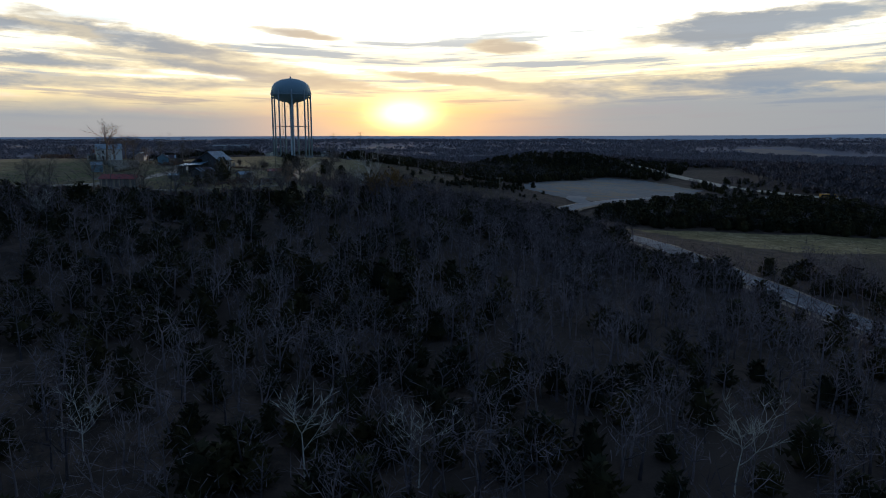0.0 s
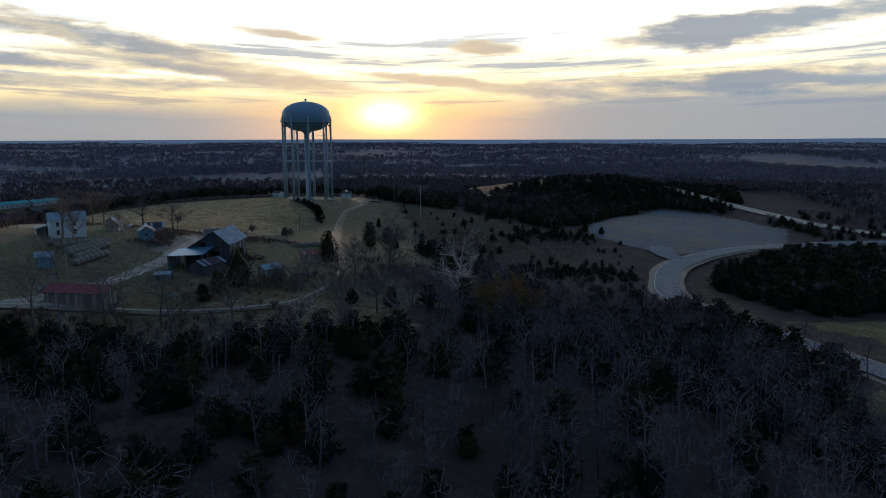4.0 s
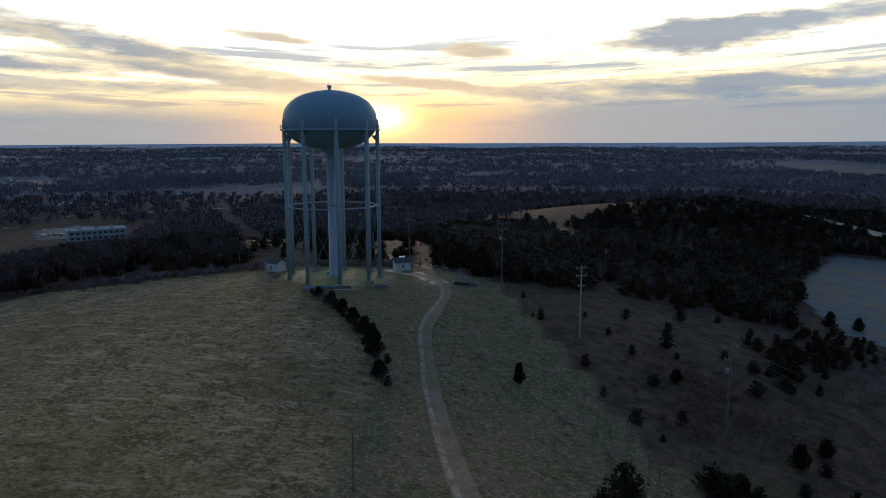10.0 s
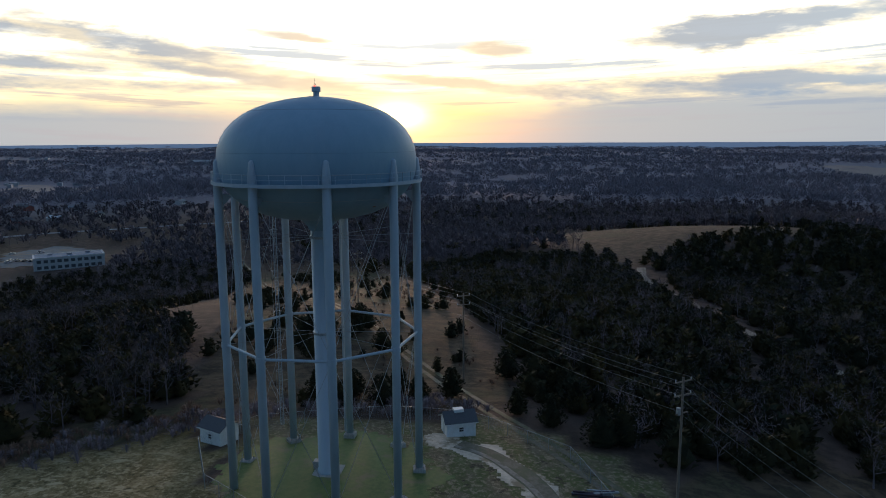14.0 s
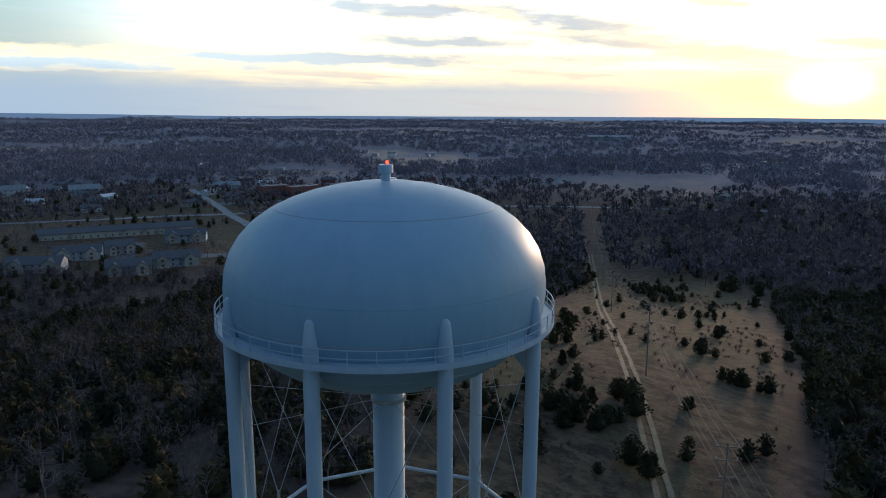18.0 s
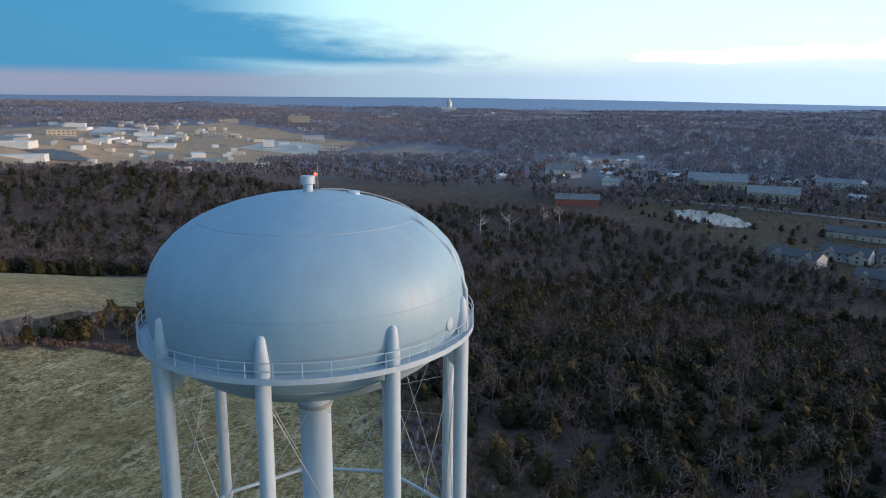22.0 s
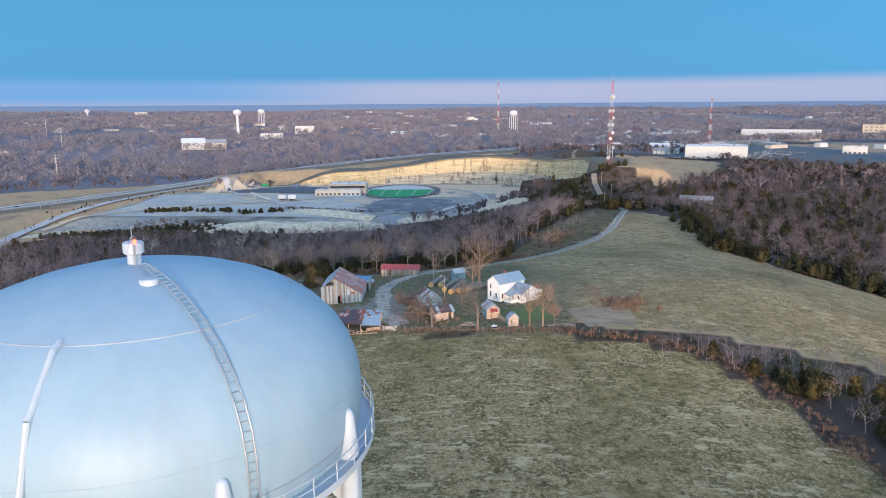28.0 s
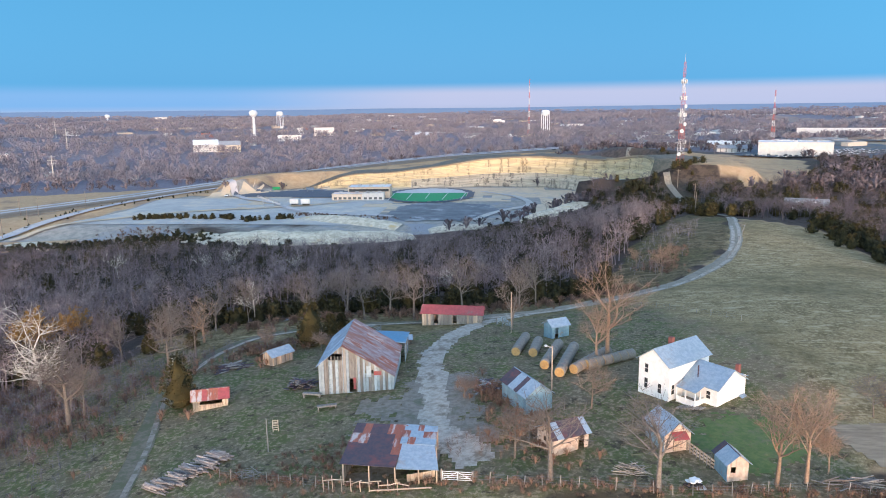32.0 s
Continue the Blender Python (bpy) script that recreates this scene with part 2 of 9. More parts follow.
pale_road = surface("concrete_road", (0.52, 0.47, 0.44), (0.45, 0.41, 0.39), 0.2, (0.28, 0.27, 0.27), 0.05, world_space=True)
far_glass = surface("far_window", (0.05, 0.06, 0.07), (0.07, 0.08, 0.09), 2.0, rough=0.35)
gravel = surface("pale_gravel", (0.62, 0.52, 0.4), (0.44, 0.37, 0.28), 0.9, (0.22, 0.17, 0.1), 0.35, lo3=0.48, hi3=0.62, world_space=True)
track_dirt = surface("track_dirt", (0.27, 0.22, 0.17), (0.18, 0.148, 0.11), 1.4, (0.12, 0.115, 0.065), 0.3, world_space=True)
rut_dirt = surface("rut_dirt", (0.3, 0.255, 0.205), (0.2, 0.17, 0.13), 1.2, (0.13, 0.115, 0.07), 0.5, lo3=0.48, hi3=0.62, world_space=True)
worn_turf = surface("worn_turf", (0.185, 0.15, 0.105), (0.12, 0.1, 0.058), 1.8, (0.1, 0.1, 0.045), 0.35, lo3=0.45, hi3=0.6, world_space=True)
drive_gravel = surface("drive_gravel", (0.48, 0.41, 0.33), (0.33, 0.275, 0.215), 1.2, (0.21, 0.165, 0.115), 0.3, lo3=0.5, hi3=0.66, world_space=True)
lane_gravel = surface("lane_gravel", (0.3, 0.25, 0.185), (0.22, 0.18, 0.125), 0.9, (0.17, 0.15, 0.095), 0.4, world_space=True)
paint_white = surface("road_paint_white", (0.7, 0.7, 0.68), (0.6, 0.6, 0.58), 2.0)
paint_yellow = surface("road_paint_yellow", (0.6, 0.42, 0.06), (0.5, 0.35, 0.05), 2.0)
verge = surface("dry_verge", (0.34, 0.26, 0.18), (0.25, 0.19, 0.13), 0.3, world_space=True)
rust_roof = surface("rusty_roof", (0.3, 0.1, 0.065), (0.22, 0.085, 0.06), 2.0, (0.42, 0.38, 0.37), 0.5, rough=0.85, metal=0.0, lo3=0.48, hi3=0.6, stretch=(3, 0.6, 1))
barn_roof = surface("weathered_tin_roof", (0.33, 0.31, 0.34), (0.22, 0.14, 0.135), 1.2, (0.26, 0.12, 0.095), 0.35, rough=0.8, metal=0.1, lo3=0.45, hi3=0.6, stretch=(2, 0.5, 1))
tin_roof = surface("pale_tin_roof", (0.36, 0.43, 0.49), (0.28, 0.35, 0.41), 2.0, (0.34, 0.31, 0.28), 0.5, rough=0.45, metal=0.3, lo3=0.58, hi3=0.75)
blue_sheet = surface("blue_tin_sheet", (0.17, 0.32, 0.46), (0.13, 0.26, 0.39), 2.0, (0.2, 0.26, 0.32), 0.5, rough=0.4, metal=0.4)
red_roof = surface("red_painted_roof", (0.36, 0.075, 0.075), (0.27, 0.06, 0.06), 1.6, (0.22, 0.12, 0.11), 0.5, rough=0.6)
dark_tin = surface("dark_rusted_tin", (0.055, 0.05, 0.07), (0.09, 0.06, 0.07), 1.5, (0.16, 0.06, 0.06), 0.4, rough=0.85)
grey_board = surface("weathered_board", (0.3, 0.27, 0.24), (0.2, 0.18, 0.16), 3.0, (0.13, 0.11, 0.1), 0.6, stretch=(4, 4, 0.3), spread=0.3)
dark_board = surface("dark_weathered_board", (0.1, 0.1, 0.105), (0.06, 0.06, 0.064), 3.0, (0.06, 0.052, 0.05), 0.6, stretch=(4, 4, 0.3), spread=0.35)
silver_tin = surface("patched_silver_tin", (0.36, 0.44, 0.54), (0.2, 0.24, 0.3), 1.4, (0.15, 0.11, 0.11), 0.45, rough=0.7, metal=0.2, lo3=0.56, hi3=0.7, stretch=(2, 0.5, 1), spread=0.18)
tan_board = surface("tan_board", (0.5, 0.4, 0.3), (0.38, 0.28, 0.2), 3.0, (0.6, 0.5, 0.4), 0.6, stretch=(4, 4, 0.3), spread=0.25)
blue_tin = surface("blue_grey_tin", (0.26, 0.38, 0.46), (0.2, 0.31, 0.38), 2.0, (0.3, 0.28, 0.26), 0.6, rough=0.5, metal=0.2, lo3=0.58, hi3=0.7, spread=0.12)
pink_board = surface("faded_plaster", (0.52, 0.42, 0.35), (0.43, 0.34, 0.28), 1.5, (0.32, 0.22, 0.17), 0.7, spread=0.1)
tin_wall = surface("grey_tin_wall", (0.38, 0.43, 0.46), (0.3, 0.34, 0.37), 2.0, (0.36, 0.13, 0.07), 0.7, rough=0.75, metal=0.1, lo3=0.62, hi3=0.75, spread=0.15)
dark_inside = surface("dark_opening", (0.012, 0.011, 0.011), (0.02, 0.018, 0.016), 3.0)
pane_glass = surface("window_glass", (0.03, 0.035, 0.04), (0.05, 0.055, 0.06), 2.0, rough=0.08)
bale_wrap = surface("weathered_hay", (0.2, 0.17, 0.14), (0.27, 0.24, 0.2), 5.0, (0.14, 0.12, 0.1), 0.9, bump=0.03)
bale_end = surface("golden_hay_end", (0.5, 0.33, 0.13), (0.4, 0.25, 0.1), 6.0, bump=0.02)
log_bark = surface("stacked_wood", (0.3, 0.25, 0.22), (0.2, 0.165, 0.15), 5.0, (0.42, 0.38, 0.34), 1.0, stretch=(1, 6, 1), spread=0.3)
bark_brown = surface("bark_brown", (0.2, 0.165, 0.14), (0.12, 0.1, 0.086), 4.0, spread=0.2)
bark_warm = surface("bark_warm", (0.3, 0.2, 0.135), (0.2, 0.14, 0.1), 4.0, spread=0.2)
bark_white = surface("bark_white", (0.62, 0.59, 0.53), (0.5, 0.46, 0.4), 2.0, (0.22, 0.19, 0.15), 0.7, lo3=0.6, hi3=0.75)
twig_brown = foliage("twig_brown", (0.13, 0.107, 0.098), (0.21, 0.165, 0.145))
twig_pale = foliage("twig_pale", (0.36, 0.32, 0.27), (0.46, 0.4, 0.33))
leaf_gold = foliage("dry_gold_leaves", (0.15, 0.09, 0.035), (0.26, 0.155, 0.05))
twig_warm = foliage("twig_warm", (0.22, 0.145, 0.105), (0.3, 0.195, 0.135))
cedar_green = foliage("cedar_green", (0.027, 0.029, 0.017), (0.088, 0.067, 0.024))
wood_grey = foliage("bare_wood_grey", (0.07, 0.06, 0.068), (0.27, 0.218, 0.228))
# distance haze is put into this base colour: paler and bluer than wood_grey
far_hazed_wood = foliage("hazed_bare_wood", (0.16, 0.147, 0.17), (0.28, 0.252, 0.28))
litter_brush = foliage("brush_brown", (0.115, 0.075, 0.057), (0.235, 0.145, 0.1))
weed_tan = foliage("dry_weeds", (0.13, 0.098, 0.055), (0.3, 0.225, 0.14))
limestone = surface("limestone_face", (0.6, 0.48, 0.29), (0.4, 0.32, 0.2), 0.3, (0.2, 0.155, 0.1), 0.16, stretch=(0.2, 0.2, 3), bump=0.5, stretch3=(1.2, 1.2, 0.12), lo3=0.52, hi3=0.66, world_space=True)
limestone_low = surface("limestone_grey", (0.46, 0.41, 0.33), (0.26, 0.235, 0.195), 0.3, (0.12, 0.11, 0.095), 0.18, stretch=(0.2, 0.2, 3), bump=0.5, stretch3=(1.2, 1.2, 0.12), lo3=0.5, hi3=0.64, world_space=True)
turf = surface("green_turf", (0.02, 0.28, 0.1), (0.03, 0.24, 0.09), 0.3, rough=0.9, world_space=True)
teal_roof = surface("teal_metal_roof", (0.02, 0.32, 0.33), (0.03, 0.27, 0.28), 0.5, rough=0.5)
mast_red = surface("mast_red", (0.46, 0.09, 0.07), (0.38, 0.08, 0.065), 1.0, rough=0.6)
mast_white = surface("mast_white", (0.6, 0.59, 0.58), (0.52, 0.51, 0.5), 1.0, rough=0.5)
brick_red = surface("brick_red", (0.27, 0.09, 0.07), (0.21, 0.075, 0.06), 0.8)
tan_wall = surface("tan_wall", (0.45, 0.39, 0.32), (0.4, 0.34, 0.28), 0.4, spread=0.2)
pale_wall = surface("pale_wall", (0.54, 0.54, 0.53), (0.46, 0.46, 0.46), 0.4, spread=0.12)
grey_wall = surface("grey_wall", (0.33, 0.34, 0.36), (0.27, 0.28, 0.3), 0.4, spread=0.3)
roof_grey = surface("roof_grey", (0.24, 0.25, 0.27), (0.18, 0.19, 0.2), 0.4, spread=0.3)
roof_white = surface("roof_white", (0.56, 0.59, 0.62), (0.48, 0.51, 0.54), 0.3, spread=0.1)
solar_blue = surface("solar_panel", (0.08, 0.13, 0.2), (0.1, 0.15, 0.22), 1.0, rough=0.7)
car_mix = surface("car_paint", (0.35, 0.36, 0.38), (0.3, 0.31, 0.33), 0.5, rough=0.3, spread=0.9)
school_bus = surface("bus_yellow", (0.6, 0.3, 0.03), (0.55, 0.27, 0.03), 1.0, rough=0.4)


def lamp_material(name, color, strength):
    m, nt, b = shader(name)
    b.inputs["Emission Color"].default_value, b.inputs["Emission Strength"].default_value = (*color, 1), strength
    b.inputs["Base Color"].default_value = (*color, 1)
    return m


red_beacon = lamp_material("red_beacon", (1.0, 0.06, 0.02), 9.0)


# ---- building blocks ----
def linked(name, me, mat, parent=None, label=""):
    for m in mat if isinstance(mat, (list, tuple)) else (mat,):
        me.materials.append(m)
    ob = new(name, me)
    if parent:
        ob.parent = parent
    if label:
        ob["label"] = label
    return ob


def part(name, bm, mat, parent=None, label=""):
    me = bpy.data.meshes.new(name)
    bmesh.ops.recalc_face_normals(bm, faces=bm.faces)
    bm.to_mesh(me)
    bm.free()
    return linked(name, me, mat, parent, label)


def smooth(ob):
    ob.data.shade_smooth()
    return ob


def thing(name, label, category, x, y, z, rz=0.0, group="", kind=""):
    ob = new(name)
    ob.empty_display_size = 0.3
    ob.matrix_world = pose(x, y, z, 0, 0, rz)
    return tagged(ob, label, category, group, kind)


def box(bm, x0, y0, z0, x1, y1, z1, m=None):
    v = [bm.verts.new((m @ Vector(p)) if m else p) for p in ((x0, y0, z0), (x1, y0, z0), (x1, y1, z0), (x0, y1, z0), (x0, y0, z1), (x1, y0, z1), (x1, y1, z1), (x0, y1, z1))]
    for q in ((0, 3, 2, 1), (4, 5, 6, 7), (0, 1, 5, 4), (1, 2, 6, 5), (2, 3, 7, 6), (3, 0, 4, 7)):
        bm.faces.new([v[i] for i in q])
    return bm


def tube(bm, p0, p1, r0, r1=None, n=8, caps=True):
    r1 = r0 if r1 is None else r1
    p0, p1 = Vector(p0), Vector(p1)
    d = (p1 - p0).normalized()
    a = d.orthogonal().normalized()
    b = d.cross(a)
    rings = []
    for p, r in ((p0, r0), (p1, r1)):
        rings.append([bm.verts.new(p + (a * math.cos(k * 2 * math.pi / n) + b * math.sin(k * 2 * math.pi / n)) * r) for k in range(n)])
    for k in range(n):
        bm.faces.new((rings[0][k], rings[0][(k + 1) % n], rings[1][(k + 1) % n], rings[1][k]))
    if caps:
        bm.faces.new(rings[0][::-1])
        bm.faces.new(rings[1])
    return bm


def pipe(bm, points, r, n=6):
    for p, q in zip(points, points[1:]):
        tube(bm, p, q, r, n=n)
    return bm


def strand(bm, points, r):
    """One unbroken three-sided cable along the points."""
    rings = []
    for p in points:
        rings.append([bm.verts.new((p.x, p.y + r * math.cos(a), p.z + r * math.sin(a))) for a in (0.5, 2.6, 4.7)])
    for a, b in zip(rings, rings[1:]):
        for k in range(3):
            bm.faces.new((a[k], a[(k + 1) % 3], b[(k + 1) % 3], b[k]))
    return bm


def turned(bm, profile, n=48, close=False):
    """A body of revolution about z; profile: (radius, height)."""
    rings = []
    for r, z in profile:
        if r < 1e-4:
            rings.append([bm.verts.new((0, 0, z))])
        else:
            rings.append([bm.verts.new((r * math.cos(k * 2 * math.pi / n), r * math.sin(k * 2 * math.pi / n), z)) for k in range(n)])
    for a, b in zip(rings, rings[1:] + (rings[:1] if close else [])):
        for k in range(n):
            k2 = (k + 1) % n
            q = [a[k % len(a)], a[k2 % len(a)], b[k2 % len(b)], b[k % len(b)]]
            q = [v for i, v in enumerate(q) if v not in q[:i]]
            if len(q) > 2:
                bm.faces.new(q)
    return bm


def slab(bm, corners, t, down=True):
    """A thin plate on four corners (or more), t thick along its normal."""
    c = [Vector(p) for p in corners]
    nrm = (c[1] - c[0]).cross(c[2] - c[0]).normalized() * t
    lo = [bm.verts.new(p) for p in c]
    hi = [bm.verts.new(p + nrm) for p in c]
    bm.faces.new(lo[::-1])
    bm.faces.new(hi)
    for i in range(len(c)):
        j = (i + 1) % len(c)
        bm.faces.new((lo[i], lo[j], hi[j], hi[i]))
    return bm


def raw_mesh(name, verts, loops, per_face, mat, parent=None, label="", tint=None, mat_index=None):
    """A mesh from arrays: verts (n, 3), loops (flat), corners per face (an int)."""
    me = bpy.data.meshes.new(name)
    nf = len(loops) // per_face
    me.vertices.add(len(verts))
    me.vertices.foreach_set("co", np.asarray(verts, np.float32).ravel())
    me.loops.add(len(loops))
    me.loops.foreach_set("vertex_index", np.asarray(loops, np.int32))
    me.polygons.add(nf)
    me.polygons.foreach_set("loop_start", np.arange(0, nf * per_face, per_face, dtype=np.int32))
    if mat_index is not None:
        me.polygons.foreach_set("material_index", np.asarray(mat_index, np.int32))
    me.update(calc_edges=True)
    if tint is not None:
        me.attributes.new("tint", "FLOAT", "POINT").data.foreach_set("value", np.asarray(tint, np.float32))
    return linked(name, me, mat, parent, label)

# ---- the lie of the land ----
# hills: x, y, spread, height
HILLS = [
    (0, 0, 55, 7.8), (25, -60, 60, 1.2), (-20, -140, 60, 7.4), (20, -150, 40, 1.0), (50, -110, 45, 1.5),
    (-70, -180, 70, 22.1), (-95, -330, 80, 26.5), (-125, -560, 120, 10.1), (-280, -720, 160, 20.5), (-470, -620, 170, 19.3),
    (0, 110, 110, 18.2), (-80, 60, 80, 16.9), (60, -190, 60, 17.1), (75, -20, 60, 8.4), (320, 320, 200, 18.0),
    (-200, -450, 200, 4.9), (-30, -70, 45, 5.0), (0, -200, 50, -4.4), (150, -100, 120, 12.1), (-150, -100, 90, 15.9),
    (50, -108, 22, 2.1), (75, -62, 25, -1.3), (-27, 34, 25, -2.7), (14, 42, 20, -1.1), (-100, -25, 35, 2.8),
    (-96, -770, 100, 22.7), (-70, -520, 55, 12.0), (-20, -560, 60, -12.1), (-540, -390, 120, 10.9), (120, -340, 90, 9.3),
    (150, -45, 50, -5.8), (-125, -555, 50, 12.6), (60, -420, 80, -4.0), (150, 330, 75, 13.0), (60, 372, 60, 5.0), (160, 262, 48, 7.0), (100, 130, 50, 4.0),
]
QUARRY = [(300, -640), (200, -712), (134, -730), (62, -732), (3, -743), (-54, -723), (-90, -662), (-108, -596), (-92, -540), (-40, -500), (60, -480), (180, -455), (330, -470)]
CLIFF = QUARRY[1:9]


def hash_noise(x, y, seed):
    """Smooth value noise on a unit lattice."""
    xi, yi = np.floor(x), np.floor(y)
    fx, fy = x - xi, y - yi
    fx, fy = fx * fx * (3 - 2 * fx), fy * fy * (3 - 2 * fy)

    def h(a, b):
        s = np.sin(a * 127.1 + b * 311.7 + seed * 74.7) * 43758.5453
        return s - np.floor(s)

    return (h(xi, yi) * (1 - fx) + h(xi + 1, yi) * fx) * (1 - fy) + (h(xi, yi + 1) * (1 - fx) + h(xi + 1, yi + 1) * fx) * fy


def rough_noise(x, y, size, seed, octaves=4):
    total, amp = 0.0, 0.5
    for k in range(octaves):
        total = total + amp * (hash_noise(x / size, y / size, seed + k) - 0.5)
        size, amp = size / 2.1, amp * 0.5
    return total


def inside(x, y, poly):
    x, y = np.asarray(x, float), np.asarray(y, float)
    odd = np.zeros(np.broadcast(x, y).shape, bool)
    for (ax, ay), (bx, by) in zip(poly, poly[1:] + poly[:1]):
        cross = ((ay > y) != (by > y)) & (x < (bx - ax) * (y - ay) / (by - ay + 1e-9) + ax)
        odd ^= cross
    return odd


def line_distance(x, y, pts):
    x, y = np.asarray(x, float), np.asarray(y, float)
    best = np.full(np.broadcast(x, y).shape, 1e9)
    for (ax, ay), (bx, by) in zip(pts, pts[1:]):
        dx, dy = bx - ax, by - ay
        k = np.clip(((x - ax) * dx + (y - ay) * dy) / (dx * dx + dy * dy + 1e-9), 0, 1)
        best = np.minimum(best, np.hypot(x - ax - k * dx, y - ay - k * dy))
    return best


def sstep(v, lo, hi):
    k = np.clip((v - lo) / (hi - lo), 0, 1)
    return k * k * (3 - 2 * k)


BIG_ROAD = [(560, -430), (430, -560), (350, -650), (270, -780), (160, -850), (20, -890), (-150, -960), (-420, -1120)]
TOWN_LINE = [(-250, -740), (-430, -900), (-720, -960)]


def plateau_z(x):
    """The height of the shelf above the quarry wall."""
    return -4 - 16 * sstep(x, -30, 150) + 9 * sstep(-x, 75, 115)


def land(x, y):
    x, y = np.asarray(x, float), np.asarray(y, float)
    h = np.full(np.broadcast(x, y).shape, -40.0)
    for bx, by, s, a in HILLS:
        h = h + a * np.exp(-((x - bx) ** 2 + (y - by) ** 2) / (2.0 * s * s))
    d = np.hypot(x, y)
    h = h + rough_noise(x, y, 60.0, 3) * 2.5 * sstep(d, 90, 260)
    h = h + rough_noise(x, y, 420.0, 9) * 34 * sstep(d, 450, 1500)
    h = h + rough_noise(x, y, 1500.0, 5) * 40 * sstep(d, 1500, 3500) + 16 * sstep(d, 900, 2600)
    south = sstep(-y / (d + 1e-6), 0.3, 0.7)
    h = h + 26 * south * sstep(d, 1000, 1500) + 10 * south * sstep(d, 1600, 2400)
    h = h + (16 + 10 * rough_noise(np.arctan2(y, x) * 700, d * 0.3, 300.0, 21)) * sstep(d, 3300, 4500)
    # the level ground of the stores
    town_z = -3 - 6 * sstep(-x, 420, 720)
    h = h + np.maximum(town_z - h, 0) * sstep(line_distance(x, y, TOWN_LINE), 330, 150)
    # the bed of the divided highway
    bed = np.interp(x, [-420, -60, 60, 160, 270, 430], [-8, -9, -14, -22, -32, -41])
    h = h + (bed - h) * sstep(line_distance(x, y, BIG_ROAD), 120, 45)
    # plateau behind the quarry wall, and the floor before it
    cut, wall = inside(x, y, QUARRY), line_distance(x, y, CLIFF)
    plateau = plateau_z(x)
    back = (~cut) & (y < -500) & (x > -160) & (x < 260)
    h = np.where(back, np.maximum(h, h + (plateau - h) * sstep(wall, 110, 45)), h)
    edge = line_distance(x, y, QUARRY + QUARRY[:1])
    floor_z = -33.0 + 0.8 * rough_noise(x, y, 40.0, 2)
    k = np.where(wall < 60, 1.0, sstep(edge, 0, 25))
    h = np.where(cut, h + (floor_z - h) * k, h)
    return np.where(back, floor_z + (h - floor_z) * sstep(wall, 20, 38), h)


GRID_N, GRID_S, GRID_C = 330, 150.0, (0.0, -110.0)
GRID_K = math.asinh(4650 / GRID_S)
grid_axis = GRID_S * np.sinh(np.linspace(-GRID_K, GRID_K, GRID_N))
grid_x, grid_y = np.meshgrid(grid_axis + GRID_C[0], grid_axis + GRID_C[1], indexing="ij")
grid_z = land(grid_x, grid_y)


def ground_z(x, y):
    """The height of the ground sheet itself, on its own triangles."""
    x, y = np.asarray(x, float), np.asarray(y, float)
    u = (np.arcsinh((x - GRID_C[0]) / GRID_S) / GRID_K + 1) / 2 * (GRID_N - 1)
    v = (np.arcsinh((y - GRID_C[1]) / GRID_S) / GRID_K + 1) / 2 * (GRID_N - 1)
    i, j = np.clip(u.astype(int), 0, GRID_N - 2), np.clip(v.astype(int), 0, GRID_N - 2)
    ax, ay = grid_axis[i] + GRID_C[0], grid_axis[j] + GRID_C[1]
    fx, fy = (x - ax) / (grid_axis[i + 1] - grid_axis[i]), (y - ay) / (grid_axis[j + 1] - grid_axis[j])
    z00, z10, z01, z11 = grid_z[i, j], grid_z[i + 1, j], grid_z[i, j + 1], grid_z[i + 1, j + 1]
    return np.where(fx > fy, z00 + fx * (z10 - z00) + fy * (z11 - z10), z00 + fy * (z01 - z00) + fx * (z11 - z01))


def gz(x, y):
    return float(ground_z(np.array([float(x)]), np.array([float(y)]))[0])


# ---- what covers it ----
FIELD_NORTH = [(7, -30), (20, -54), (23, -89), (24, -111), (15, -121), (-8, -119), (-37, -116), (-59, -111), (-70, -97), (-79, -66), (-84, -39), (-62, -14), (-54, -10), (-23, 13), (-12, -6)]
FIELD_SOUTH = [(-40, -124), (-78, -119), (-125, -104), (-190, -150), (-165, -190), (-141, -204), (-112, -239), (-119, -321), (-97, -350), (-88, -322), (-70, -276), (-48, -236), (-28, -214), (-30, -160)]
FARMYARD = [(60, -100), (26, -112), (15, -122), (-40, -118), (-42, -160), (-30, -205), (10, -190), (40, -175), (70, -180), (95, -165), (75, -120)]
TRAIL_GRASS = [(7, -30), (20, -54), (23, -89), (26, -112), (60, -132), (66, -80), (50, -30), (40, 10), (20, 22), (-18, 18), (-12, -6)]
WEST_SLOPE = [(50, -30), (66, -80), (62, -130), (95, -150), (130, -120), (125, -40), (110, 10), (60, 30), (42, 6)]
CORRIDOR = [(20, 22), (24, 45), (10, 90), (0, 150), (-22, 215), (-48, 285), (-78, 352), (-115, 398), (-128, 388), (-96, 330), (-112, 300), (-150, 345), (-160, 305), (-122, 260), (-95, 200), (-75, 145), (-62, 115), (-48, 78), (-42, 58), (-38, 36), (-25, 22)]
FIELD_EDGE = [(-78, -66), (-90, -40), (-68, -4), (-24, 26), (-14, 10), (-54, -12), (-80, -40)]
LANE_SIDE = [(-98, -358), (-74, -284), (-51, -241), (-32, -222), (-24, -228), (-30, -250), (-40, -285), (-55, -325), (-72, -365), (-92, -400)]
FARM_SOUTH = [(62, -172), (80, -192), (48, -214), (10, -212), (-20, -222), (-34, -226), (-32, -200), (10, -186), (40, -172)]
